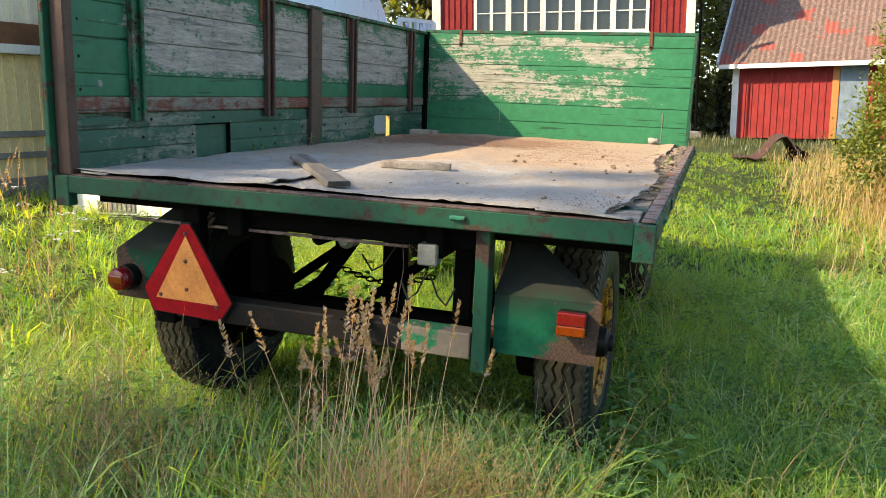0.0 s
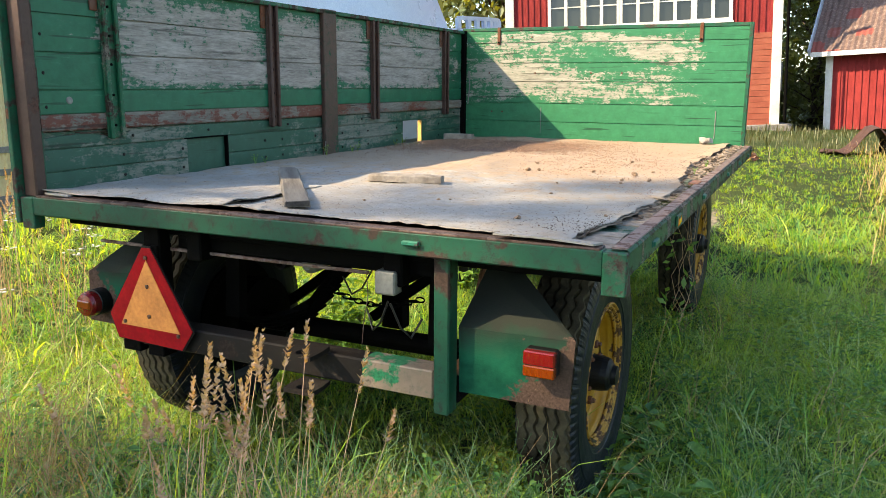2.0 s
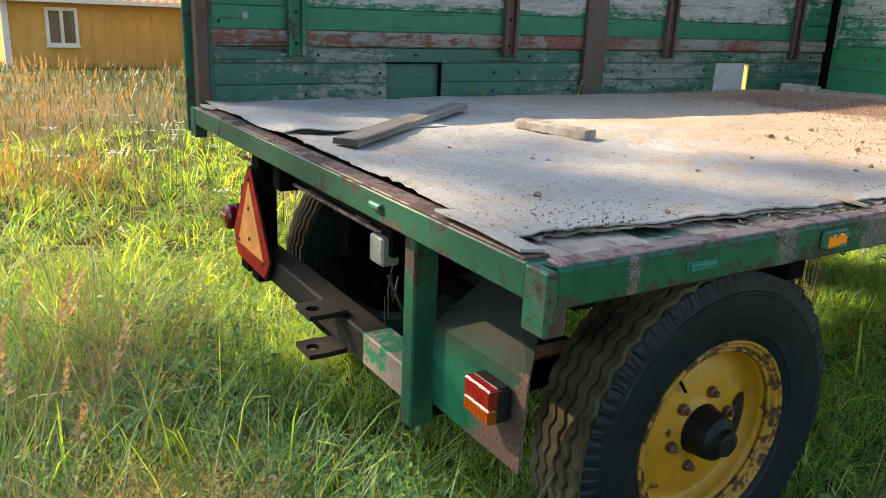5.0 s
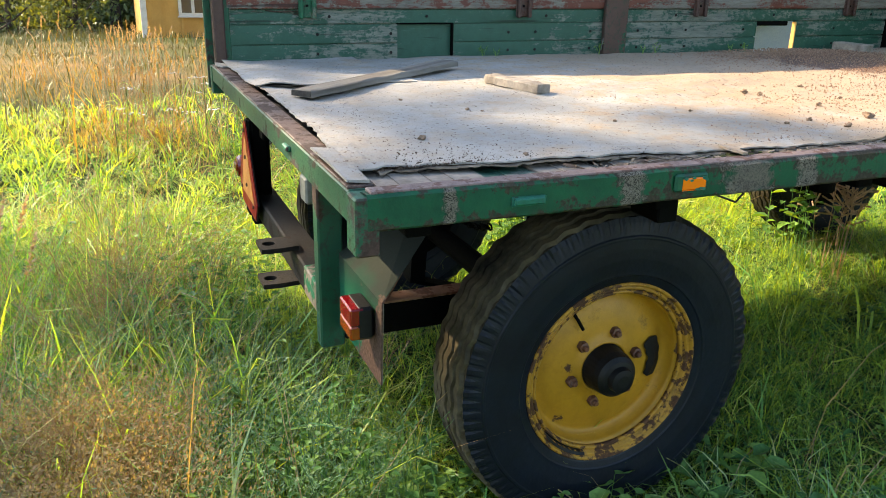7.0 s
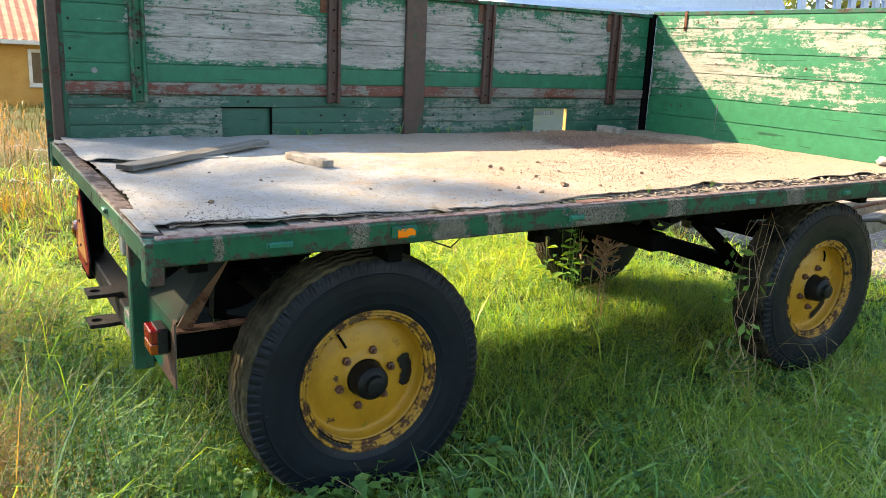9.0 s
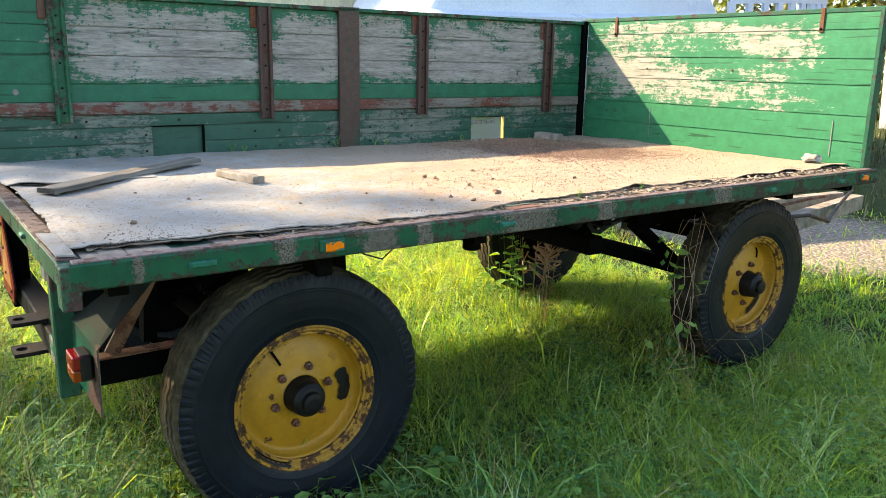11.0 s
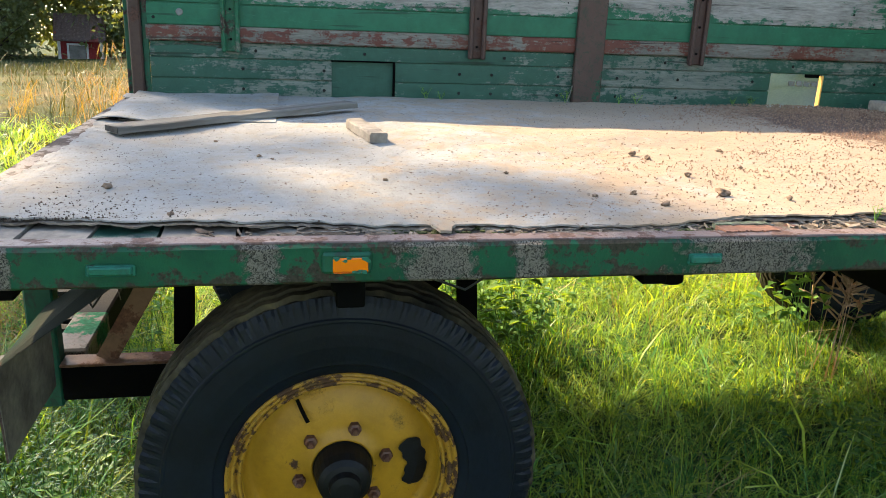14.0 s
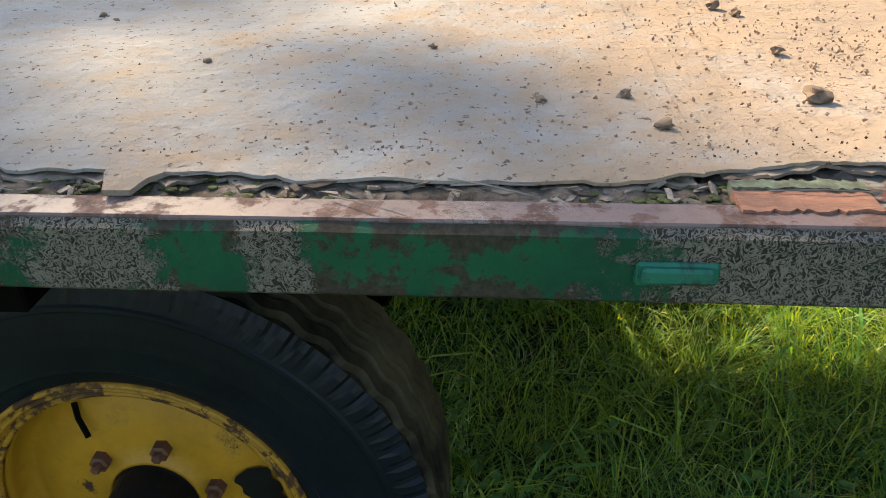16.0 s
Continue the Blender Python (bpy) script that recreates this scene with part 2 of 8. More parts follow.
def beam_paint():
    """Dark green beam: paint gone along both edges, grey fibrous dirt caked on in patches along its length."""
    m, N, L, b = material("side_beam_paint", 0.7, 0, 0.2)
    v = coords(N, L)
    sx = N.new("ShaderNodeSeparateXYZ")
    L.new(v, sx.inputs[0])
    y, z = sx.outputs[1], sx.outputs[2]
    big, mid, fine = noise_fac(N, L, v, 7, 7, 0.65), noise_fac(N, L, v, 32, 8, 0.72), noise_fac(N, L, v, 120, 5, 0.7)
    c = ramp(N, L, big, [(0.3, (0.003, 0.038, 0.021)), (0.6, (0.004, 0.08, 0.036)), (0.75, (0.014, 0.11, 0.056))])
    edge = calc(N, L, "MULTIPLY", calc(N, L, "ABSOLUTE", calc(N, L, "SUBTRACT", z, 1.128)), 11.0)
    edge = calc(N, L, "ADD", edge, calc(N, L, "MULTIPLY", calc(N, L, "MINIMUM", y, 1.8), 0.11))
    worn = calc(N, L, "ADD", edge, calc(N, L, "MULTIPLY", calc(N, L, "SUBTRACT", calc(N, L, "ADD", mid, big), 1.0), 2.2))
    rust = ramp(N, L, fine, [(0.3, (0.018, 0.013, 0.010)), (0.7, (0.07, 0.046, 0.034))])
    bare = ramp(N, L, worn, [(0.34, g(0)), (0.5, g(0.92))])
    c = mix(N, L, bare, c, rust)
    cake = None
    for at, half in ((0.655, 0.05), (1.0, 0.1), (1.185, 0.045), (1.66, 0.19), (2.1, 0.07), (2.9, 0.1), (0.2, 0.02)):
        k = calc(N, L, "SUBTRACT", 1.0, calc(N, L, "DIVIDE", calc(N, L, "ABSOLUTE", calc(N, L, "SUBTRACT", y, at)), half))
        cake = k if cake is None else calc(N, L, "MAXIMUM", cake, k)
    cake = calc(N, L, "ADD", calc(N, L, "MAXIMUM", cake, -1.0), calc(N, L, "MULTIPLY", calc(N, L, "SUBTRACT", mid, 0.45), 2.6))
    cake = ramp(N, L, cake, [(0.32, g(0)), (0.62, g(0.95))])
    fibre = noise_fac(N, L, v, 95, 4, 0.55, 2.4)
    crust = ramp(N, L, fibre, [(0.41, (0.035, 0.029, 0.023)), (0.475, (0.25, 0.215, 0.175)), (0.525, (0.28, 0.24, 0.2)), (0.59, (0.04, 0.033, 0.026))])
    c = mix(N, L, cake, c, crust)
    L.new(c, b.inputs["Base Color"])
    L.new(ramp(N, L, calc(N, L, "MAXIMUM", bare, cake), [(0, g(0.55)), (1, g(0.95))]), b.inputs["Roughness"])
    strands = ramp(N, L, fibre, [(0.37, g(0)), (0.51, g(1)), (0.66, g(0))])
    bump(N, L, b, calc(N, L, "ADD", calc(N, L, "MULTIPLY", fine, 0.5), calc(N, L, "MULTIPLY", calc(N, L, "MULTIPLY", cake, strands), 1.6)), 0.7, 0.004)
    return m


M_BEAM = beam_paint()
M_GUARD = guard_plate()
M_PRIMER = painted_steel("primed_bar_end", (0.3, 0.22, 0.16), 0.47, (0.02, 0.2, 0.085), (0.13, 0.1, 0.08), scale=6, soiled=0.3)
M_LATCH = painted_steel("teal_latch_paint", (0.013, 0.17, 0.11), 0.38, (0.06, 0.04, 0.035), (0.12, 0.12, 0.1), scale=24)
M_REAR = painted_steel("rear_beam_paint", (0.004, 0.075, 0.042), 0.43, (0.05, 0.03, 0.024), (0.035, 0.03, 0.024), scale=4.5, caked=-0.03)
M_BROWN = painted_steel("brown_steel", (0.085, 0.045, 0.036), 0.42, (0.10, 0.048, 0.034), (0.11, 0.085, 0.075))
M_POST = painted_steel("brown_post_green_remains", (0.095, 0.052, 0.042), 0.39, (0.012, 0.095, 0.052), (0.12, 0.1, 0.085), scale=6)
M_FLANGE = painted_steel("rusted_flange", (0.225, 0.155, 0.14), 0.47, (0.14, 0.08, 0.065), (0.34, 0.285, 0.26), scale=16, soiled=0.6)
M_STAY = painted_steel("brown_rusted_bar", (0.26, 0.125, 0.07), 0.45, (0.15, 0.06, 0.032), (0.33, 0.2, 0.13), scale=14, soiled=0.4)
M_RIM = painted_steel("rear_rim_rust", (0.12, 0.075, 0.06), 0.5, (0.06, 0.036, 0.028), (0.17, 0.14, 0.12), scale=12)
M_RUST = painted_steel("rusty_steel", (0.13, 0.055, 0.035), 0.5, (0.16, 0.06, 0.03), (0.2, 0.15, 0.12))
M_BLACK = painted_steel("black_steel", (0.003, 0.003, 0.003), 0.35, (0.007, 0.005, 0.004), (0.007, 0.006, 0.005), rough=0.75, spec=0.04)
M_BAR = painted_steel("bare_dark_bar", (0.014, 0.012, 0.011), 0.42, (0.03, 0.02, 0.016), (0.05, 0.043, 0.036), rough=0.7, scale=9, spec=0.15)
M_YELLOW = painted_steel("yellow_steel", (0.49, 0.235, 0.018), 0.345, (0.07, 0.03, 0.014), (0.36, 0.2, 0.035), 0.42, 9, soiled=0.12)
M_YELLOW_RUSTY = painted_steel("yellow_steel_rusty", (0.47, 0.23, 0.024), 0.49, (0.08, 0.035, 0.016), (0.26, 0.15, 0.05), 0.5, 22, soiled=0.4)
M_HUB = plain("black_hub", (0.010, 0.010, 0.011), (0.004, 0.004, 0.004), 12, 0.5, spec=0.2)
M_TYRE = plain("tyre_rubber", (0.0058, 0.0098, 0.0175), (0.0026, 0.0045, 0.008), 7, 0.48, bumps=0.3, spec=0.2)
M_TREAD = plain("dusty_tread", (0.12, 0.098, 0.062), (0.012, 0.011, 0.009), 5, 0.9, bumps=0.4, spec=0.1)
M_OLD_WOOD = plain("weathered_wood", (0.36, 0.31, 0.26), (0.17, 0.14, 0.115), 9, 0.9, bumps=0.5, grain=(1, 1, 1))
M_ROTTEN = plain("rotten_wood", (0.13, 0.085, 0.06), (0.035, 0.025, 0.02), 22, 0.95, bumps=0.8)
M_MUD = plain("dried_mud", (0.24, 0.2, 0.155), (0.1, 0.082, 0.064), 9, 0.95, bumps=0.6)
M_SILL = plain("rotten_sill", (0.36, 0.285, 0.22), (0.14, 0.105, 0.08), 16, 0.95, bumps=0.9, fine=110)
M_BRICKBOARD = plain("brick_red_board", (0.36, 0.16, 0.10), (0.22, 0.11, 0.075), 14, 0.9, bumps=0.5, grain=(4, 1, 1))
# near black: shade under the floor and in the gap, put into the colour
M_SHADE_BLACK = plain("shade_black_wood", (0.016, 0.013, 0.011), (0.007, 0.006, 0.005), 9, 0.9, bumps=0.4)
M_MOSS = plain("moss", (0.085, 0.095, 0.022), (0.035, 0.04, 0.012), 30, 0.95, bumps=0.8)
M_MOSSY = plain("mossy_board_edge", (0.15, 0.19, 0.12), (0.07, 0.06, 0.045), 30, 0.95, bumps=0.6)
M_ZINC = plain("galvanized_box", (0.26, 0.26, 0.24), (0.16, 0.16, 0.145), 9, 0.6)
M_CABLE = plain("black_cable", (0.02, 0.02, 0.02), (0.012, 0.012, 0.012), 9, 0.5)
M_WHITE = plain("white_paint", (0.8, 0.8, 0.77), (0.66, 0.65, 0.61), 4, 0.55)
M_FALU = plain("falu_red_boards", (0.33, 0.03, 0.03), (0.23, 0.022, 0.023), 3, 0.9)
M_YBOARD = plain("yellow_boards", (0.46, 0.375, 0.235), (0.38, 0.31, 0.2), 2.0, 0.85, grain=(1, 1, 0.3))
# garage side: boards made paler, light bounced off the yard put into their colour
M_BOUNCE_CREAM = plain("bounce_lit_cream_boards", (0.9, 0.8, 0.6), (0.78, 0.68, 0.5), 2.0, 0.85, grain=(1, 1, 0.3))
M_BOUNCE_YELLOW = plain("bounce_lit_yellow_boards", (0.92, 0.72, 0.4), (0.8, 0.6, 0.32), 2.0, 0.85, grain=(1, 1, 0.3))
M_OCHRE = plain("ochre_boards", (0.70, 0.40, 0.11), (0.6, 0.33, 0.09), 2.0, 0.85)
M_STONE = plain("plinth_stone", (0.3, 0.28, 0.26), (0.17, 0.16, 0.15), 3, 0.9, bumps=0.6)
M_DARKWOOD = plain("brown_door", (0.22, 0.1, 0.04), (0.14, 0.06, 0.028), 5, 0.6)
M_GELCOAT = plain("white_gelcoat", (0.7, 0.77, 0.92), (0.63, 0.69, 0.83), 1.5, 0.35, bumps=0.02)
M_BARK = plain("bark", (0.14, 0.11, 0.085), (0.05, 0.04, 0.03), 8, 0.95, bumps=0.8)
M_STRAW = leafy("dry_straw", (0.33, 0.235, 0.11), (0.44, 0.33, 0.165), (0.28, 0.19, 0.095), 0.3)
M_SEED = leafy("seed_heads", (0.34, 0.26, 0.215), (0.48, 0.38, 0.325), (0.34, 0.26, 0.205), 0.4, 0.9, 0.2)
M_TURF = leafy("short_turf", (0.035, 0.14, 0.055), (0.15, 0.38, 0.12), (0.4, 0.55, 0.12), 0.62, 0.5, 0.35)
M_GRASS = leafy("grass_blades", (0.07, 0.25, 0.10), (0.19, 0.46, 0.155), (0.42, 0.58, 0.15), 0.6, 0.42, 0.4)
M_WEED = leafy("weed_leaves", (0.045, 0.14, 0.045), (0.10, 0.25, 0.075), (0.2, 0.36, 0.09), 0.42, 0.5, 0.35)
M_TREE = leafy("tree_leaves", (0.085, 0.125, 0.06), (0.12, 0.175, 0.085), (0.165, 0.22, 0.11), 0.4)
M_SPRUCE = leafy("conifer_needles", (0.07, 0.115, 0.02), (0.115, 0.17, 0.027), (0.19, 0.22, 0.04), 0.35)


def lens(name, c):
    m, N, L, b = material(name, 0.18, 0, 0.6)
    b.inputs["Base Color"].default_value = (*c, 1)
    b.inputs["Coat Weight"].default_value = 0.2
    w = N.new("ShaderNodeTexWave")
    w.inputs["Scale"].default_value = 60
    L.new(coords(N, L), w.inputs[0])
    bump(N, L, b, w.outputs["Fac"], 0.25, 0.003)
    return m


M_LAMP_AMBER = lens("lamp_amber_lens", (0.16, 0.022, 0.0015))
M_LENS_RED, M_LENS_AMBER = lens("red_lens", (0.13, 0.0015, 0.004)), lens("amber_lens", (0.78, 0.155, 0.004))
M_SMV_RED = plain("red_reflective_sheet", (0.38, 0.004, 0.012), (0.28, 0.003, 0.009), 9, 0.45, spec=0.12)
M_SMV_ORANGE = plain("faded_orange_sheet", (0.82, 0.30, 0.075), (0.62, 0.21, 0.05), 9, 0.5)


def glass_dark():
    m, N, L, b = material("window_glass", 0.06, 0, 0.5)
    b.inputs["Base Color"].default_value = (0.02, 0.024, 0.024, 1)
    b.inputs["Coat Weight"].default_value = 0.25
    bump(N, L, b, noise_fac(N, L, coords(N, L), 1.2, 2), 0.05, 0.05)
    return m


M_GLASS = glass_dark()


def plywood():
    m, N, L, b = material("weathered_plywood", 0.9, 0, 0.25)
    v = coords(N, L)
    big = noise_fac(N, L, v, 1.7, 6, 0.6)
    mid = noise_fac(N, L, v, 11, 7, 0.7)
    fib = noise_fac(N, L, coords(N, L, (1, 0.16, 1)), 70, 8, 0.75, 0.6)
    c = ramp(N, L, big, [(0.35, (0.238, 0.229, 0.216)), (0.62, (0.322, 0.31, 0.292))])
    c = mix(N, L, ramp(N, L, mid, [(0.46, g(0)), (0.72, g(0.5))]), c, (0.25, 0.185, 0.12))
    c = mix(N, L, 0.12, c, ramp(N, L, fib, [(0.3, g(0.2)), (0.7, g(0.8))]), "OVERLAY")
    blot = noise_fac(N, L, v, 4.3, 8, 0.7)
    c = mix(N, L, ramp(N, L, blot, [(0.52, g(0)), (0.68, g(0.5))]), c, (0.312, 0.226, 0.148))
    c = mix(N, L, ramp(N, L, noise_fac(N, L, v, 30, 9, 0.8), [(0.58, g(0)), (0.68, g(0.6))]), c, (0.148, 0.117, 0.09))
    # short splits in the top veneer, along its grain
    split = ramp(N, L, noise_fac(N, L, coords(N, L, (1, 0.3, 1)), 80, 4, 0.6, 1.6), [(0.66, g(0)), (0.71, g(1))])
    split = calc(N, L, "MULTIPLY", split, ramp(N, L, noise_fac(N, L, v, 3.1, 4, 0.6), [(0.48, g(0)), (0.66, g(1))]))
    c = mix(N, L, calc(N, L, "MULTIPLY", split, 0.45), c, (0.07, 0.055, 0.045))
    # brown soil washed out round the gravel heap; forward tan also paints sun warmth
    sx = N.new("ShaderNodeSeparateXYZ")
    L.new(v, sx.inputs[0])
    soil = calc(N, L, "ADD", calc(N, L, "MULTIPLY", calc(N, L, "MINIMUM", sx.outputs[1], 2.0), 0.26), calc(N, L, "MULTIPLY", calc(N, L, "ADD", mid, blot), 0.55))
    c = mix(N, L, ramp(N, L, soil, [(0.80, g(0)), (1.06, g(0.72))]), c, (0.32, 0.22, 0.14))
    off = [calc(N, L, "POWER", calc(N, L, "ABSOLUTE", calc(N, L, "MULTIPLY", calc(N, L, "SUBTRACT", sx.outputs[i], o), k)), 2.0) for i, o, k in ((0, -0.45, 1.15), (1, 3.3, 1.25))]
    bed = calc(N, L, "SUBTRACT", calc(N, L, "ADD", mid, blot), calc(N, L, "ADD", off[0], off[1]))
    grit = ramp(N, L, noise_fac(N, L, v, 210, 3, 0.7), [(0.3, (0.04, 0.022, 0.017)), (0.5, (0.115, 0.068, 0.05)), (0.7, (0.22, 0.15, 0.115))])
    c = mix(N, L, ramp(N, L, calc(N, L, "ADD", bed, calc(N, L, "MULTIPLY", calc(N, L, "SUBTRACT", noise_fac(N, L, v, 60, 4, 0.7), 0.5), 0.9)), [(0.45, g(0)), (0.62, g(0.95))]), c, grit)
    specks = ramp(N, L, noise_fac(N, L, v, 75, 3, 0.6), [(0.62, g(0)), (0.68, g(1))])
    c = mix(N, L, specks, c, (0.101, 0.07, 0.051))
    L.new(c, b.inputs["Base Color"])
    bump(N, L, b, calc(N, L, "ADD", calc(N, L, "MULTIPLY", fib, 0.14), calc(N, L, "SUBTRACT", calc(N, L, "MULTIPLY", noise_fac(N, L, v, 14, 10, 0.68), 2.2), calc(N, L, "MULTIPLY", split, 0.5))), 0.9, 0.008)
    return m


M_PLY = plywood()


def roof_tiles():
    m, N, L, b = material("old_roof_sheets", 0.9, 0, 0.2)
    v = coords(N, L)
    vor = N.new("ShaderNodeTexVoronoi")
    vor.distance = "CHEBYCHEV"
    L.new(coords(N, L, (2.6, 2.6, 3.2)), vor.inputs["Vector"])
    vor.inputs["Scale"].default_value, vor.inputs["Randomness"].default_value = 1.0, 0.55
    red = ramp(N, L, vor.outputs["Color"], [(0.78, g(0)), (0.82, g(0.7))])
    moss = noise_fac(N, L, v, 11, 10, 0.8)
    c = ramp(N, L, moss, [(0.36, (0.085, 0.06, 0.052)), (0.55, (0.155, 0.105, 0.095)), (0.66, (0.26, 0.225, 0.19))])
    c = mix(N, L, red, c, (0.27, 0.055, 0.045))
    L.new(c, b.inputs["Base Color"])
    bump(N, L, b, moss, 0.4, 0.01)
    return m


M_ROOF = roof_tiles()
M_ROOF_RED = plain("red_roof_tiles", (0.6, 0.27, 0.19), (0.5, 0.2, 0.13), 4, 0.85)


def ground_material():
    m, N, L, b = material("meadow_ground", 0.95, 0, 0.15)
    v = coords(N, L)
    big = noise_fac(N, L, v, 0.35, 6, 0.6)
    fine = noise_fac(N, L, v, 14, 8, 0.75)
    c = ramp(N, L, big, [(0.35, (0.022, 0.036, 0.012)), (0.5, (0.04, 0.06, 0.018)), (0.66, (0.075, 0.08, 0.03))])
    c = mix(N, L, 0.5, c, ramp(N, L, fine, [(0.3, g(0.15)), (0.7, g(0.85))]), "OVERLAY")
    c = mix(N, L, ramp(N, L, calc(N, L, "ADD", attr(N, "dry"), calc(N, L, "SUBTRACT", calc(N, L, "MULTIPLY", fine, 0.6), 0.3)), [(0.3, g(0)), (0.7, g(0.85))]), c, ramp(N, L, noise_fac(N, L, coords(N, L, (0.5, 1, 1)), 0.9, 5, 0.6), [(0.38, (0.075, 0.085, 0.03)), (0.55, (0.13, 0.105, 0.045)), (0.68, (0.25, 0.155, 0.07))]))
    stones = N.new("ShaderNodeTexVoronoi")
    stones.inputs["Scale"].default_value = 28
    L.new(v, stones.inputs["Vector"])
    gc = ramp(N, L, stones.outputs["Distance"], [(0.1, (0.36, 0.33, 0.3)), (0.6, (0.17, 0.15, 0.13))])
    gc = mix(N, L, ramp(N, L, fine, [(0.45, g(0)), (0.6, g(0.6))]), gc, (0.3, 0.23, 0.15))
    gm = ramp(N, L, calc(N, L, "ADD", attr(N, "gravel"), calc(N, L, "MULTIPLY", calc(N, L, "SUBTRACT", fine, 0.5), 0.8)), [(0.4, g(0)), (0.6, g(1))])
    c = mix(N, L, gm, c, gc)
    L.new(c, b.inputs["Base Color"])
    bump(N, L, b, calc(N, L, "ADD", fine, stones.outputs["Distance"]), 0.8, 0.03)
    return m


M_GROUND = ground_material()

# ---- mesh helpers ----
def link_mesh(name, me, mat, parent=None, label=""):
    ob = new(name, me)
    if mat is not None and not me.materials:
        me.materials.append(mat)
    if parent is not None:
        ob.parent = parent
    if label:
        ob["label"] = label
    return ob


def part(name, bm, mat, parent=None, label="", smooth=False):
    me = bpy.data.meshes.new(name)
    bmesh.ops.recalc_face_normals(bm, faces=bm.faces)
    bm.to_mesh(me)
    bm.free()
    if smooth:
        me.shade_smooth()
    return link_mesh(name, me, mat, parent, label)


def raw(name, verts, faces, mat, parent=None, label="", smooth=False):
    me = bpy.data.meshes.new(name)
    me.from_pydata(verts, [], faces)
    me.update()
    if smooth:
        me.shade_smooth()
    return link_mesh(name, me, mat, parent, label)


def box(bm, x0, x1, y0, y1, z0, z1, bevel=0.0, jitter=0.0, rng=random):
    vs = [bm.verts.new((x + rng.uniform(-jitter, jitter), y + rng.uniform(-jitter, jitter), z + rng.uniform(-jitter, jitter)))
          for z in (z0, z1) for y in (y0, y1) for x in (x0, x1)]
    fs = [bm.faces.new([vs[i] for i in f]) for f in ((0, 2, 3, 1), (4, 5, 7, 6), (0, 1, 5, 4), (2, 6, 7, 3), (0, 4, 6, 2), (1, 3, 7, 5))]
    if bevel:
        edges = list({e for f in fs for e in f.edges})
        bmesh.ops.bevel(bm, geom=edges, offset=bevel, segments=1, affect="EDGES", profile=0.5)
    return bm


def boxes(*rows, bevel=0.003, jitter=0.0):
    bm = bmesh.new()
    for r in rows:
        box(bm, *r, bevel=bevel, jitter=jitter)
    return bm


def lathe(bm, profile, axis="x", seg=48, at=(0, 0, 0), closed=False):
    """A turned shape: profile rows of (radius, along)."""
    rings = []
    for r, h in profile:
        ring = []
        for i in range(seg):
            t = 2 * math.pi * i / seg
            p = {"x": (h, r * math.cos(t), r * math.sin(t)), "y": (r * math.cos(t), h, r * math.sin(t)), "z": (r * math.cos(t), r * math.sin(t), h)}[axis]
            ring.append(bm.verts.new((p[0] + at[0], p[1] + at[1], p[2] + at[2])))
        rings.append(ring)
    for a, b in zip(rings, rings[1:] + ([rings[0]] if closed else [])):
        for i in range(seg):
            bm.faces.new((a[i], a[(i + 1) % seg], b[(i + 1) % seg], b[i]))
    if not closed:
        for ring in (rings[0], rings[-1]):
            bm.faces.new(ring)
    return bm


def tube(bm, pts, r, seg=6, taper=1.0):
    pts = [Vector(p) for p in pts]
    rings, up = [], Vector((0.1, 0.2, 1))
    for i, p in enumerate(pts):
        d = (pts[min(i + 1, len(pts) - 1)] - pts[max(i - 1, 0)]).normalized()
        a = d.cross(up if abs(d.dot(up.normalized())) < 0.95 else Vector((1, 0, 0))).normalized()
        b = d.cross(a)
        rr = r * (1 + (taper - 1) * i / max(1, len(pts) - 1))
        rings.append([bm.verts.new(p + a * rr * math.cos(2 * math.pi * k / seg) + b * rr * math.sin(2 * math.pi * k / seg)) for k in range(seg)])
    for q, w in zip(rings, rings[1:]):
        for k in range(seg):
            bm.faces.new((q[k], q[(k + 1) % seg], w[(k + 1) % seg], w[k]))
    bm.faces.new(rings[0])
    bm.faces.new(rings[-1])
    return bm


def bar(bm, a, b, w, h):
    """A straight square bar from a to b, w wide and h high."""
    a, b = Vector(a), Vector(b)
    d = (b - a).normalized()
    s = d.cross(Vector((0, 0, 1))).normalized() if abs(d.z) < 0.98 else Vector((1, 0, 0))
    u = s.cross(d)
    vs = [bm.verts.new(p + s * i * w / 2 + u * j * h / 2) for p in (a, b) for i, j in ((-1, -1), (1, -1), (1, 1), (-1, 1))]
    for f in ((0, 1, 2, 3), (4, 7, 6, 5), (0, 4, 5, 1), (1, 5, 6, 2), (2, 6, 7, 3), (3, 7, 4, 0)):
        bm.faces.new([vs[i] for i in f])
    return bm


def smooth01(a, b, v):
    t = min(1.0, max(0.0, (v - a) / (b - a)))
    return t * t * (3 - 2 * t)


# ---- the lie of the land; the trailer stands a little askew on it ----
LEVEL = pose(0, 0, 0, 0.445, 2.825, 0)


def gravel_at(x, y):
    lane = math.exp(-((y - 7.2 - 0.06 * x) / 1.25) ** 2) * (1 - smooth01(0.1, 1.2, x)) * smooth01(-14, -9, x)
    yard = math.exp(-((x - 1.6) / 1.3) ** 2 - ((y - 12.0) / 3.5) ** 2) * 0.4
    return min(1.0, lane + yard)


def dry_at(x, y):
    """Where the meadow has dried to straw."""
    west = smooth01(-5.0, -9.0, x) * smooth01(3.5, 0.0, y) * smooth01(-24, -14, x)
    east = math.exp(-((x - 3.9) / 1.0) ** 2 - ((y - 9.5) / 3.5) ** 2)
    return min(1.0, west + east)


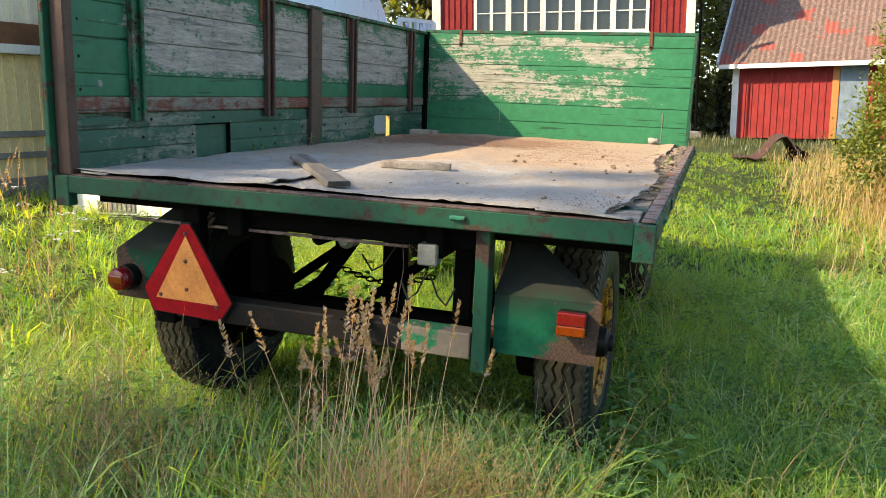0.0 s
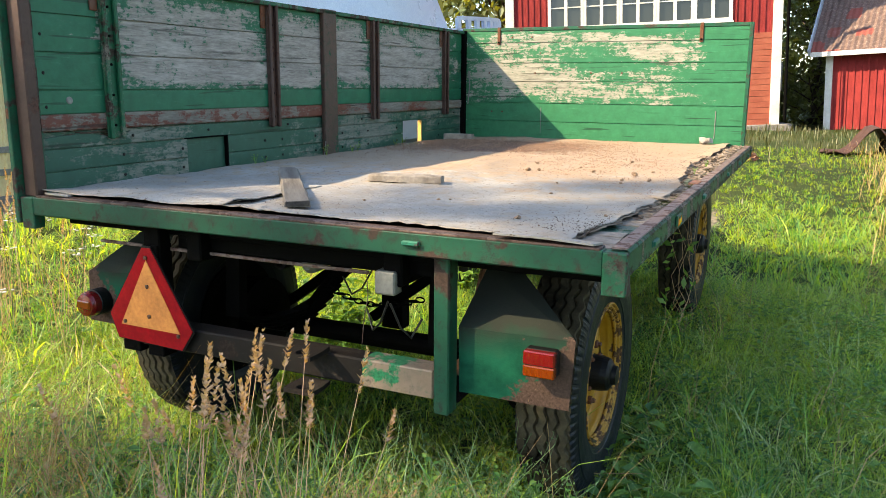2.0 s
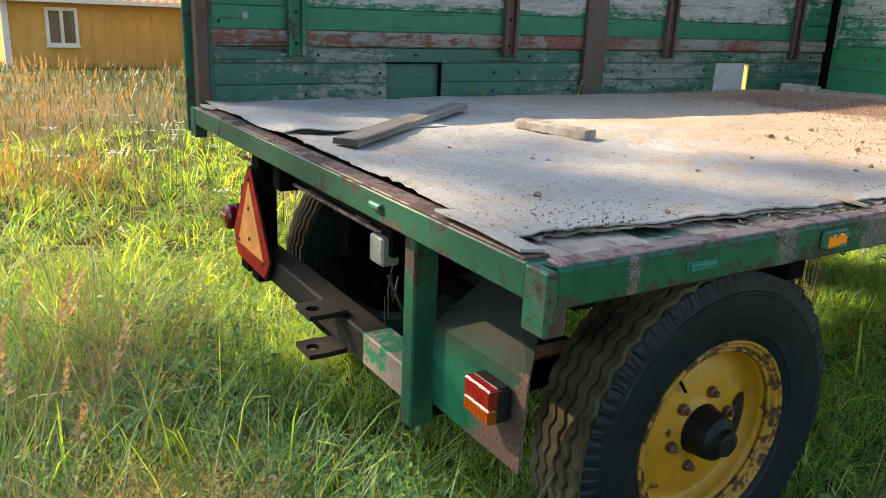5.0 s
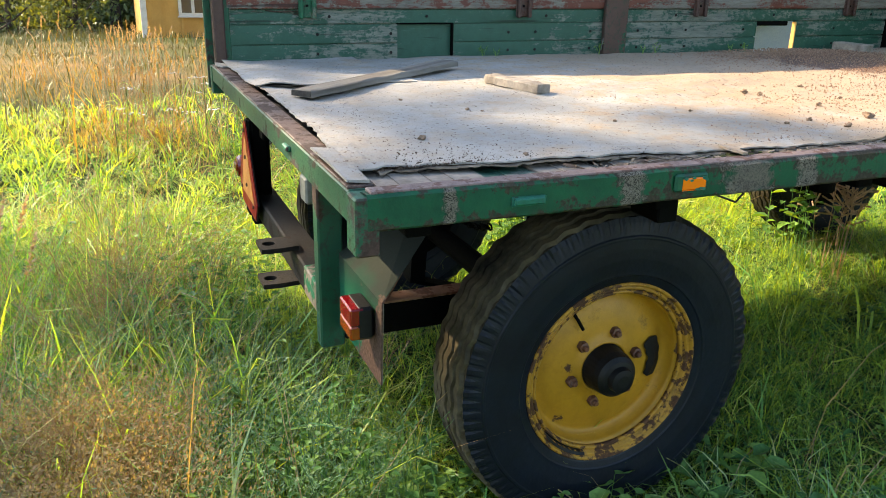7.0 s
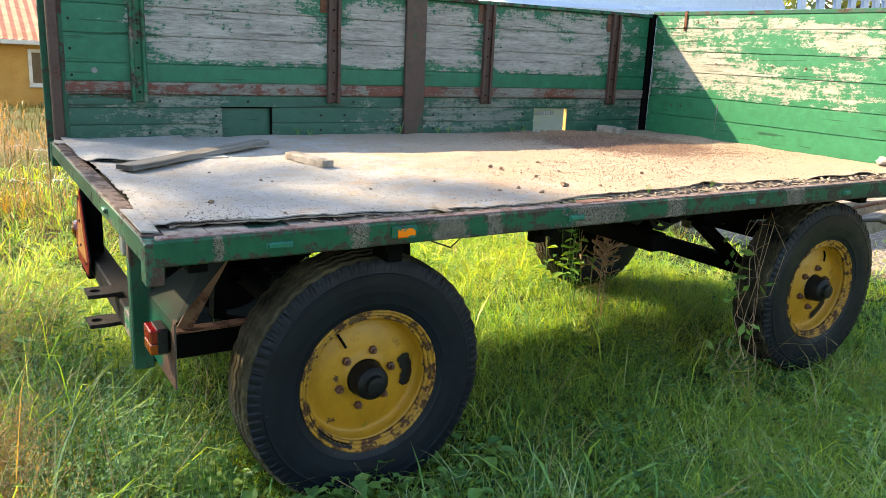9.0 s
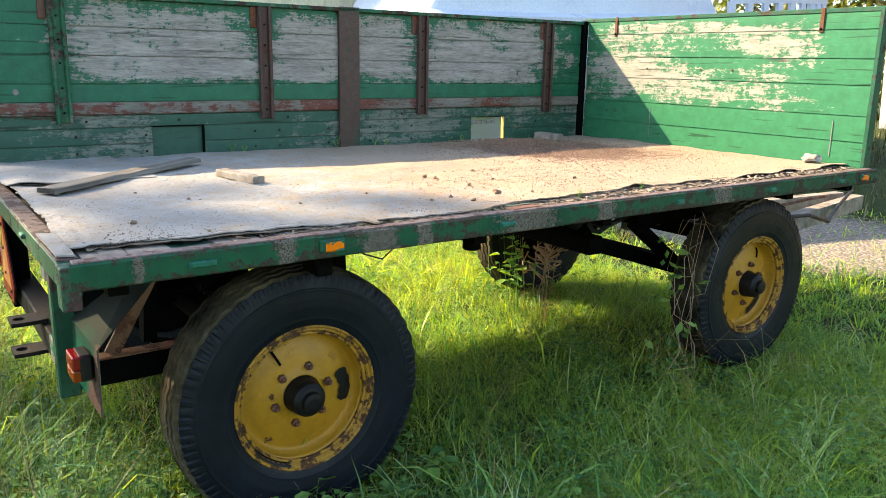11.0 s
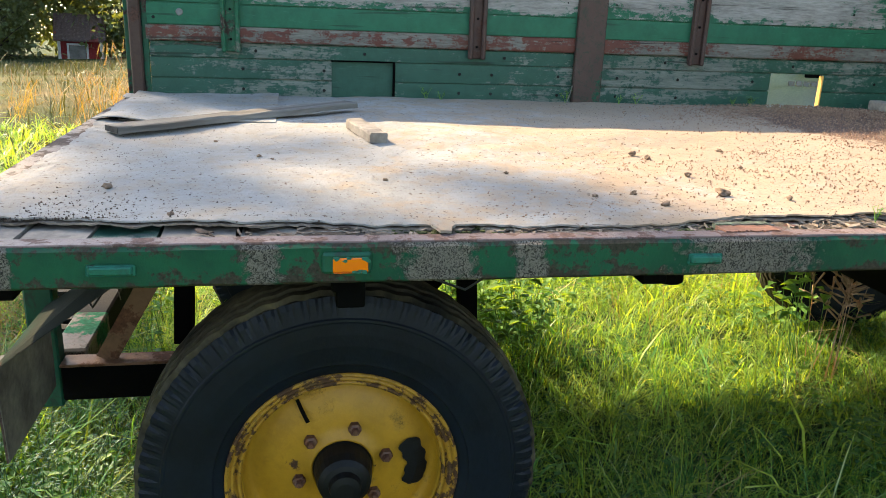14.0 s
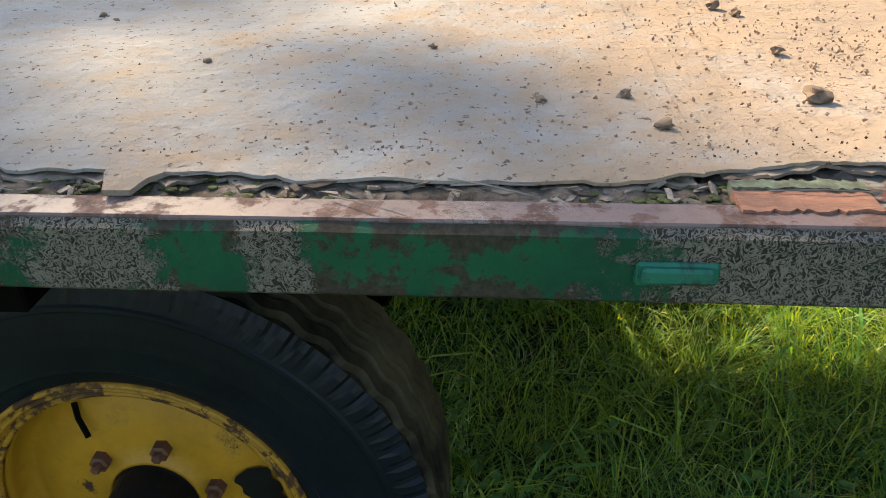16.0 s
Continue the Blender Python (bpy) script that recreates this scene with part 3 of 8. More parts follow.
def ground_z(x, y):
    z = -0.0493 * max(-9.0, min(5.0, x)) + 0.0078 * min(y, 20)
    z += 0.22 * smooth01(2, 8, -x)
    z += 0.42 * smooth01(5.0, 14.0, y) * smooth01(-9, 0, x)
    z -= 0.4 * smooth01(2, 9, -y) * smooth01(9, 25, -x)
    return z + 0.03 * math.sin(x * 1.7 + 0.4) * math.sin(y * 1.3) * smooth01(1.6, 4, abs(x) + abs(y - 2) * 0.4)


def build_ground():
    n = 150
    us = [math.sinh(4.6 * (2 * i / n - 1)) / math.sinh(4.6) * 420 for i in range(n + 1)]
    verts, faces = [], []
    for j in range(n + 1):
        for i in range(n + 1):
            x, y = us[i], us[j] + 1.5
            verts.append((x, y, ground_z(x, y)))
    for j in range(n):
        for i in range(n):
            a = j * (n + 1) + i
            faces.append((a, a + 1, a + n + 2, a + n + 1))
    ob = raw("ground", verts, faces, M_GROUND, smooth=True)
    at = ob.data.attributes.new("gravel", "FLOAT", "POINT")
    at.data.foreach_set("value", [gravel_at(v[0], v[1]) for v in verts])
    at = ob.data.attributes.new("dry", "FLOAT", "POINT")
    at.data.foreach_set("value", [dry_at(v[0], v[1]) for v in verts])
    tagged(ob, "grassy meadow ground with a gravel track across it", "ground", kind="structure")


build_ground()

# ---- the trailer ----
trailer = new("farm_trailer")
trailer.matrix_world = LEVEL
tagged(trailer, "old green four-wheeled farm trailer with weathered board sides standing in grass", "trailer")


def plank(name, axis, a0, a1, z0, z1, face, thick, mat, parent, bare, seed, notch=0.0, label=""):
    """One weathered board; axis is its length; face is the place of its seen side; bare(a, z) tells the lost paint."""
    rng = random.Random(seed)
    n = max(4, int((a1 - a0) / 0.09))
    verts, faces, vals = [], [], []
    e0 = [rng.uniform(0.0, 0.0022) for _ in range(n + 1)]
    e1 = [rng.uniform(0.0, 0.0022) for _ in range(n + 1)]
    warp = rng.uniform(-0.004, 0.004)
    for i in range(n + 1):
        a = a0 + (a1 - a0) * i / n
        w = warp * math.sin(math.pi * i / n) + rng.uniform(-0.0007, 0.0007)
        lo, hi = z0 + 0.0018 + e0[i], z1 - 0.0018 - e1[i]
        if notch and i < n * notch:
            hi -= rng.uniform(0.004, 0.036)
        ring = [(w - thick, z0 - 0.003), (w - thick * 0.4, z0 - 0.003), (w - thick * 0.4, lo), (w, lo), (w + 0.0008, (lo * 2 + hi) / 3), (w + 0.0008, (lo + hi * 2) / 3), (w, hi), (w - thick * 0.4, hi), (w - thick * 0.4, z1 - 0.0005), (w - thick, z1 - 0.0005)]
        for d, z in ring:
            verts.append((face + d, a, z) if axis == "y" else (a, face - d, z))
            vals.append(bare(a, z))
    k = 10
    for i in range(n):
        for j in range(k):
            q = (i * k + j, i * k + (j + 1) % k, (i + 1) * k + (j + 1) % k, (i + 1) * k + j)
            faces.append(q if axis == "y" else q[::-1])
    faces += [tuple(range(k)), tuple(range(n * k, n * k + k))[::-1]]
    ob = raw(name, verts, faces, mat, parent, label)
    at = ob.data.attributes.new("bare", "FLOAT", "POINT")
    at.data.foreach_set("value", vals)
    return ob


DECK, LEFT, RIGHT, REAR, FRONT, TOP = 1.165, -1.18, 1.2, 0.0, 4.29, 2.045
STAKES = (0.452, 1.595, 2.735, 3.89)


def bare_upper(y, z):
    near = min(abs(y - s) for s in (*STAKES, 2.165, 0.02, 4.28))
    v = 0.555 - 0.085 * (1 - smooth01(0.03, 0.2, near))
    v -= 0.19 * (1 - smooth01(0.38, 0.46, y))
    v -= 0.13 * smooth01(3.93, 4.0, y)
    v -= 0.3 * (1 - smooth01(1.552, 1.59, z))
    return v - 0.10 * smooth01(1.94, 2.02, z)


def bare_lower(y, z):
    return 0.455 + 0.04 * math.sin(y * 3.1)


def sideboard():
    board = part("side_wall", boxes((-1.222, -1.150, 0.02, FRONT + 0.05, 2.022, TOP), (-1.222, -1.205, 0.02, FRONT, 1.40, 1.425)), M_GREEN_WORN, trailer, "green top rail and steel edging, scratched and rusty")
    s = 0
    for z0, z1 in ((1.475, 1.572), (1.572, 1.722), (1.722, 1.873), (1.873, 2.022)):
        s += 1
        plank("plank", "y", 0.085, FRONT - 0.005, z0, z1, LEFT, 0.028, M_PLANK_Y, board, bare_upper, s)
    plank("plank", "y", 0.085, FRONT - 0.005, 1.408, 1.475, LEFT + 0.006, 0.03, M_RED_PLANK, board, lambda y, z: 0.5 - 0.03 * math.sin(y * 4), 9, label="red-brown painted bottom edge of the drop side")
    # lower boards, with a filled hatch and an open hole
    holes = ((0.905, 1.204), (3.182, 3.49))
    for k, (z0, z1) in enumerate(((1.150, 1.243), (1.243, 1.335), (1.335, 1.402))):
        spans, y = [], 0.095
        if z1 <= 1.336:
            for h0, h1 in holes:
                spans.append((y, h0))
                y = h1
        spans.append((y, FRONT - 0.005))
        for i, (a, b) in enumerate(spans):
            plank("plank", "y", a, b, z0, z1, LEFT - 0.004, 0.032, M_PLANK_LOW, board, bare_lower, 20 + k * 5 + i, notch=0.14 if (k == 2) else 0.0)
    plank("hatch_board", "y", 0.898, 1.21, 1.15, 1.336, LEFT - 0.022, 0.016, M_PLANK_LOW, board, lambda y, z: 0.30, 44, label="green board closing an old hatch")
    part("hatch_frame", boxes((-1.2, LEFT + 0.004, 1.196, 1.206, 1.155, 1.335), (-1.2, LEFT + 0.003, 0.9, 1.206, 1.332, 1.338)), M_BLACK, board)
    part("hole_edge", boxes((-1.214, LEFT - 0.001, 3.485, 3.494, 1.16, 1.326)), M_OCHRE, board, "fresh yellow saw-cut edge of a hole")
    # near-black strip stands in for the shade in the rotten gap
    part("rotten_backing", boxes((LEFT - 0.034, LEFT - 0.026, 0.1, 0.62, 1.335, 1.41), bevel=0.002), M_SHADE_BLACK, board, "near-black backing, painted shade in the rotten gap behind the broken board")
    rng = random.Random(15)
    for k in range(16):
        y0, l = rng.uniform(0.1, 0.42), rng.uniform(0.04, 0.12)
        z0 = 1.372 + rng.uniform(-0.006, 0.026)
        part("splinter", bar(bmesh.new(), (LEFT - 0.012 + rng.uniform(-0.006, 0.008), y0, z0), (LEFT - 0.012, y0 + l, z0 + rng.uniform(-0.008, 0.006)), 0.003, rng.uniform(0.002, 0.006)), M_ROTTEN, board)
    # upright stakes: two ribs and a web
    for y in STAKES:
        top = boxes((LEFT + 0.002, LEFT + 0.014, y - 0.041, y + 0.041, 1.365, 2.03), (LEFT + 0.012, LEFT + 0.036, y - 0.041, y - 0.021, 1.362, 2.03), (LEFT + 0.012, LEFT + 0.036, y + 0.021, y + 0.041, 1.362, 2.03), bevel=0.005)
        st = part("stake", top, M_BROWN if y > 1 else M_GREEN_WORN, board, "rust-brown steel stake")
        for z in (1.42, 1.55, 1.68, 1.80, 1.92):
            part("bolt", lathe(bmesh.new(), [(0.006, 0), (0.006, 0.005), (0.003, 0.007)], "x", 8, (LEFT + 0.014, y, z)), M_BLACK, st)
        part("strap", boxes((LEFT + 0.001, LEFT + 0.008, y - 0.085, y - 0.043, 1.90, 2.022)), M_RUST, st)
    part("centre_post", boxes((LEFT, LEFT + 0.03, 2.092, 2.238, 1.155, 2.05), bevel=0.004), M_POST, board, "broad rust-brown centre post with green remains")
    rear = part("corner_post", boxes((-1.222, -1.150, 0.016, 0.068, 1.155, 2.05), bevel=0.006), M_BROWN, board, "rust-brown rear corner post")
    part("edge_strip", boxes((-1.248, -1.224, -0.014, 0.05, 1.05, 2.045), (-1.19, LEFT + 0.002, 0.068, 0.094, 1.16, 2.02)), M_GREEN, rear, "green steel edge")
    part("corner_post", boxes((-1.2, -1.145, FRONT - 0.05, FRONT - 0.004, 1.155, 2.05), bevel=0.005), M_BLACK, board)
    for z in (1.46, 1.80, 1.98):
        part("hinge", boxes((-1.245, -1.226, -0.016, 0.03, z, z + 0.045), bevel=0.004), M_RUST, board)
    pairs = [(y, z) for y in (0.50, 0.87, 1.52, 1.68, 2.02, 2.33, 2.66, 3.08, 3.80) for z in (1.197, 1.288)]
    pairs += [(y, 1.37) for y in (0.56, 1.06, 1.74, 2.58, 3.3, 4.1)] + [(0.12, z) for z in (1.505, 1.64, 1.79, 1.94)] + [(y, 1.64) for y in (2.04, 2.29, 3.6)]
    for y, z in pairs:
        part("bolt", lathe(bmesh.new(), [(0.0075, 0), (0.0075, 0.002), (0.004, 0.005)], "x", 8, (LEFT - 0.001, y, z)), M_SHADE_BLACK, board)
    part("bolt", lathe(bmesh.new(), [(0.016, 0), (0.016, 0.003), (0.012, 0.006)], "x", 12, (LEFT, 0.232, 1.53)), M_ZINC, board)
    part("wire", tube(bmesh.new(), [(LEFT + 0.03, 2.06, 1.16), (LEFT + 0.035, 2.075, 1.20), (LEFT + 0.03, 2.088, 1.25)], 0.003), M_ZINC, board)


def bare_head(x, z):
    v = 0.47 + 0.05 * math.sin(x * 2.2 + z * 17) - 0.05 * smooth01(-0.2, 0.6, x)
    v += 0.07 * math.exp(-((z - 1.49) / 0.03) ** 2)
    v -= 0.2 * (1 - smooth01(1.43, 1.47, z))
    v -= 0.13 * smooth01(0.75, 0.95, x)
    v += 0.08 * (1 - smooth01(1.19, 1.23, z))
    return v - 0.12 * smooth01(1.98, 2.04, z)


def headboard():
    board = part("head_wall", boxes((-1.19, 1.145, FRONT - 0.004, FRONT + 0.05, 2.04, 2.068), (1.118, 1.146, FRONT - 0.012, FRONT + 0.05, 1.10, 2.068), bevel=0.004), M_GREEN, trailer, "green steel frame of the head wall")
    for i, (z0, z1) in enumerate(((1.145, 1.305), (1.305, 1.455), (1.455, 1.631), (1.631, 1.781), (1.781, 1.945), (1.945, 2.042))):
        plank("plank", "x", -1.15, 1.118, z0, z1, FRONT, 0.03, M_PLANK_X, board, bare_head, 60 + i)
    for x in (-0.853, 0.78):
        st = part("strap", boxes((x - 0.014, x + 0.014, FRONT - 0.009, FRONT + 0.0, 1.93, 2.072)), M_RUST, board, "rust-red steel strap")
        part("bolt", lathe(bmesh.new(), [(0.008, 0), (0.008, -0.005)], "y", 8, (x, FRONT - 0.009, 1.95)), M_BLACK, st)
    rng = random.Random(8)
    for i in range(9):
        x, z = rng.uniform(-1.0, 1.08), rng.choice((1.22, 1.38, 1.54, 1.7, 1.86, 1.99))
        part("bolt", lathe(bmesh.new(), [(0.008, 0), (0.008, -0.002), (0.005, -0.005)], "y", 8, (x, FRONT, z)), M_RUST, board)
    for x in (-0.47, 0.92):
        part("wire", boxes((x, x + 0.005, FRONT - 0.006, FRONT - 0.001, 1.21, 1.42), bevel=0), M_ZINC, board)
    part("wire", tube(bmesh.new(), [(-1.12, FRONT - 0.03, 1.44), (-1.10, FRONT - 0.04, 1.6), (-1.115, FRONT - 0.03, 1.72)], 0.005), M_ZINC, board)


sideboard()
headboard()


def frame_beams():
    # right edge beam: a folded channel, its top worn to rust
    bm = bmesh.new()
    n = 60
    prof = [(1.147, 1.158), (1.19, 1.163), (1.2, 1.156), (1.2, 1.089), (1.193, 1.083), (1.135, 1.083), (1.135, 1.091), (1.186, 1.091), (1.186, 1.15), (1.147, 1.15)]
    rng = random.Random(3)
    rings = []
    for i in range(n + 1):
        y = 0.02 + (FRONT + 0.03) * i / n
        d = rng.uniform(-0.0015, 0.0015)
        rings.append([bm.verts.new((x + d * (z < 1.16), y, z + d)) for x, z in prof])
    for a, b in zip(rings, rings[1:]):
        for k in range(len(prof)):
            bm.faces.new((a[k], a[(k + 1) % len(prof)], b[(k + 1) % len(prof)], b[k]))
    beam = part("side_beam", bm, M_BEAM, trailer, "green steel edge beam caked with grey dirt")
    part("top_flange", boxes((1.146, 1.1905, 0.03, FRONT, 1.1585, 1.1665), bevel=0.002), M_FLANGE, beam, "purple-brown rusted top flange")
    for y, w in ((0.386, 0.075), (1.566, 0.066), (2.58, 0.05), (3.3, 0.05), (3.95, 0.05)):
        part("latch", boxes((1.199, 1.211, y - w / 2, y + w / 2, 1.112, 1.129), (1.199, 1.2035, y - w / 2 - 0.006, y + w / 2 + 0.006, 1.108, 1.132), bevel=0.003, jitter=0.001), M_LATCH, beam)
    for y, lab in ((0.816, "amber side reflector with peeling green paint"), (4.18, "amber side reflector")):
        part("reflector", boxes((1.2, 1.211, y - 0.048, y + 0.048, 1.106, 1.15), bevel=0.006), M_GREEN, beam)
        part("reflector", boxes((1.205, 1.2135, y - 0.03, y + 0.043, 1.108, 1.142), bevel=0.005), M_LENS_AMBER, beam, lab)
        rng = random.Random(int(y * 100))
        for k in range(9):
            ya, za = rng.choice((-0.028, -0.018, 0.0, 0.018, 0.036)) + rng.uniform(-0.005, 0.005), rng.choice((1.139, 1.139, 1.134, 1.112))
            r = rng.uniform(0.003, 0.008)
            bm = bmesh.new()
            ring = [(r * rng.uniform(0.5, 1.2) * 1.3 * math.cos(t), r * rng.uniform(0.5, 1.1) * 0.8 * math.sin(t)) for t in [math.pi * 2 * q / 8 for q in range(8)]]
            top = [bm.verts.new((1.2143 + rng.uniform(0, 0.0008), y + ya + a, za + b)) for a, b in ring]
            low = [bm.verts.new((1.2125, y + ya + a, za + b)) for a, b in ring]
            bm.faces.new(top)
            for q in range(8):
                bm.faces.new((low[q], low[(q + 1) % 8], top[(q + 1) % 8], top[q]))
            part("paint_flake", bm, M_LATCH, beam)
    part("side_beam", boxes((-1.222, -1.13, 0.02, FRONT + 0.04, 1.085, 1.155), bevel=0.004), M_GREEN, trailer)
    rear = part("rear_beam", boxes((-1.16, 1.13, -0.002, 0.05, 1.084, 1.158), bevel=0.005), M_REAR, trailer, "green rear cross beam with dents and rust")
    part("top_flange", boxes((-1.14, 1.12, 0.0, 0.06, 1.156, 1.1635), bevel=0.002), M_RIM, rear, "rust-brown strip along the rear edge")
    part("corner_bracket", boxes((1.128, 1.198, -0.006, 0.046, 1.03, 1.156), bevel=0.004), M_GREEN, rear, "square corner bracket")
    part("corner_bracket", boxes((-1.222, -1.152, -0.006, 0.046, 1.03, 1.156), bevel=0.004), M_GREEN, rear)
    for x in (0.533,):
        part("latch", boxes((x - 0.03, x + 0.03, -0.016, 0.0, 1.118, 1.134), bevel=0.004), M_LATCH, rear)
    part("front_beam", boxes((-1.2, 1.19, FRONT + 0.002, FRONT + 0.05, 1.08, 1.14), bevel=0.004), M_GREEN, trailer)


frame_beams()


def torn_right(y):
    """Where the sheets' torn right edge runs."""
    v = 1.015 + 0.07 * smooth01(0.05, 0.62, y) + 0.02 * smooth01(0.9, 1.3, y) - 0.05 * smooth01(1.5, 1.8, y) - 0.05 * smooth01(1.9, 2.4, y) + 0.02 * smooth01(2.6, 3.6, y)
    return v + 0.018 * noise.noise((y * 6.0, 0.3, 0)) + 0.01 * noise.noise((y * 21.0, 4.3, 0)) + 0.007 * noise.noise((y * 45, 1, 0)) + 0.004 * noise.noise((y * 110, 1, 0))


def torn_rear(x):
    v = 0.062 - 0.03 * smooth01(0.5, 1.0, x)
    return v + 0.014 * noise.noise((x * 5.0, 7.3, 0)) + 0.009 * noise.noise((x * 24.0, 2.3, 0)) + 0.007 * noise.noise((x * 45, 3, 0)) + 0.003 * noise.noise((x * 110, 3, 0))


def deck_z(x, y):
    """The swollen, sagging surface of the sheets."""
    z = DECK + 0.006 + 0.012 * noise.noise((x * 1.3, y * 1.1, 2.0)) + 0.007 * noise.noise((x * 4, y * 3.1, 5.0)) + 0.0036 * noise.noise((x * 9.5, y * 8, 1.0)) + 0.0014 * noise.noise((x * 21, y * 19, 3.0))
    z += 0.012 * math.exp(-((y - 1.25) / 0.4) ** 2) * math.exp(-((x - 0.2) / 0.7) ** 2)
    z += 0.022 * math.exp(-((y - 2.0) / 0.28) ** 2) * math.exp(-((x + 0.1) / 0.16) ** 2) + 0.012 * math.exp(-((y - 0.7) / 0.3) ** 2) * math.exp(-((x + 0.3) / 0.2) ** 2)
    z += 0.02 * math.exp(-((y - 1.6) / 0.5) ** 2) * math.exp(-((x - 0.02) / 0.11) ** 2) * (0.55 + 0.45 * math.sin(y * 11))
    return z


def sheet(name, fx0, fx1, fy0, fy1, nx, ny, lift, label, mat=None):
    verts, faces, th = [], [], 0.004
    for layer in (0, 1):
        for j in range(ny + 1):
            for i in range(nx + 1):
                u, v = i / nx, j / ny
                y = 0.0
                x = 0.0
                for _ in range(3):
                    x = fx0(y) + (fx1(y) - fx0(y)) * u
                    y = fy0(x) + (fy1(x) - fy0(x)) * v
                verts.append((x, y, deck_z(x, y) + lift(x, y) - th * layer))
    w, tot = nx + 1, (nx + 1) * (ny + 1)
    for j in range(ny):
        for i in range(nx):
            a = j * w + i
            faces.append((a, a + 1, a + w + 1, a + w))
            faces.append((tot + a, tot + a + w, tot + a + w + 1, tot + a + 1))
    rim = [i for i in range(w)] + [j * w + nx for j in range(1, ny + 1)] + [ny * w + i for i in range(nx - 1, -1, -1)] + [j * w for j in range(ny - 1, 0, -1)]
    for a, b in zip(rim, rim[1:] + rim[:1]):
        faces.append((a, tot + a, tot + b, b))
    return raw(name, verts, faces, mat or M_PLY, deck, label)


def build_deck():
    global deck
    # floor coloured near black to deepen the shade beneath the trailer
    deck = part("deck", boxes((-1.15, 1.14, 0.055, FRONT - 0.01, 1.115, 1.135), bevel=0), M_SHADE_BLACK, trailer, "old plank floor under the sheets")
    # the old floor boards show along the torn edge
    rng = random.Random(12)
    y = 0.07
    k = 0
    while y < FRONT - 0.1:
        w = rng.choice((0.11, 0.13, 0.15))
        w = min(w, FRONT - 0.02 - y)
        x1 = 1.143 + rng.uniform(-0.014, 0.002) - (0.03 * rng.random() if y > 1.8 else 0)
        mat = M_PLANK_LOW if 0.2 < y < 0.36 else M_OLD_WOOD if y < 0.6 else (M_RED_PLANK if rng.random() < 0.22 or 1.58 < y < 1.72 else M_ROTTEN if rng.random() < 0.7 else M_OLD_WOOD)
        ob = plank("floor_plank", "x", 0.80, x1, 1.134, 1.134 + 0.014 + rng.uniform(0, 0.010), y + 0.002, w - 0.008, mat, deck, lambda a, z, b=0.42 if y < 0.6 else 0.5: b, 300 + k)
        ob.rotation_euler[1] = rng.uniform(-0.004, 0.004)
        y += w
        k += 1
    flat = lambda x, y: 0.0
    # lifted corner sheet at the rear left, main sheet, forward sheets
    sheet("plywood_sheet", lambda y: -1.15, torn_right, lambda x: torn_rear(x) + 0.5 * smooth01(-0.30, -0.34, x) * (x < -0.29), lambda x: 1.62, 130, 130,
          lambda x, y: 0.006 * smooth01(0.2, 0.09, y) + 0.004 * noise.noise((x * 30, y * 30, 1)) * (smooth01(torn_right(y) - 0.05, torn_right(y), x) + smooth01(0.16, 0.1, y)), "grey weathered plywood sheet with torn edges")
    sheet("plywood_sheet", lambda y: -1.15, lambda y: -0.235 + 0.012 * noise.noise((y * 20, 5, 1)), lambda x: 0.042 + 0.008 * noise.noise((x * 20, 1, 1)), lambda x: 0.66, 40, 30,
          lambda x, y: 0.009 + 0.022 * math.exp(-((y - 0.13) / 0.11) ** 2) * smooth01(-1.0, -0.45, x) * (1 - 0.75 * smooth01(0.06, 0.0, y - 0.04)) * 0.75 + 0.012 * noise.noise((x * 3, y * 4, 8)), "lifted and curling plywood sheet")
    sheet("plywood_sheet", lambda y: -1.15, torn_right, lambda x: 1.61 + 0.006 * noise.noise((x * 12, 4, 0)), lambda x: 3.0, 90, 120,
          lambda x, y: -0.003 + 0.02 * smooth01(0.09, 0.0, torn_right(y) - x) * max(0, noise.noise((y * 5, 2, 0)) + 0.2), "grey-brown plywood sheet strewn with soil")
    sheet("plywood_sheet", lambda y: -1.15, lambda y: torn_right(y) + 0.015, lambda x: 2.985, lambda x: FRONT - 0.006, 80, 44,
          lambda x, y: -0.005 + 0.03 * smooth01(0.1, 0.0, torn_right(y) - x) * max(0, noise.noise((y * 4, 7, 0)) + 0.3), "sandy plywood sheet strewn with soil")
    # a split lower veneer, ragged and darker, shows under the torn edge
    for y0, y1, n in ((0.1, 1.6, 190), (1.63, 2.98, 170), (3.0, 4.2, 150)):
        sheet("split_veneer", lambda y: torn_right(y) - 0.10, lambda y: min(1.135, torn_right(y) + 0.006 + 0.02 * noise.noise((y * 26, 2, 6)) + 0.01 * noise.noise((y * 85, 4, 6))), lambda x: y0, lambda x: y1, 8, n,
              lambda x, y: -0.008 + 0.003 * noise.noise((x * 40, y * 40, 3)), "dark ragged lower veneer", M_SILL)
    # curled flake on the edge
    for pts, z in (((( 1.075, 1.0), (1.12, 0.992), (1.158, 1.006), (1.15, 1.03), (1.12, 1.036), (1.078, 1.062)), 1.176), (((0.80, -0.002), (0.95, 0.0), (1.10, 0.004), (1.115, 0.05), (0.98, 0.058), (0.82, 0.05)), 1.177), (((-1.09, 0.004), (-1.02, 0.0), (-0.98, 0.02), (-0.99, 0.05), (-1.05, 0.058), (-1.1, 0.04)), 1.178)):
        bm = bmesh.new()
        a = [bm.verts.new((x, y, z + 0.006 * math.sin(9 * x + 30 * y))) for x, y in pts]
        b = [bm.verts.new((v.co.x, v.co.y, v.co.z - 0.006)) for v in a]
        bm.faces.new(a)
        bm.faces.new(b)
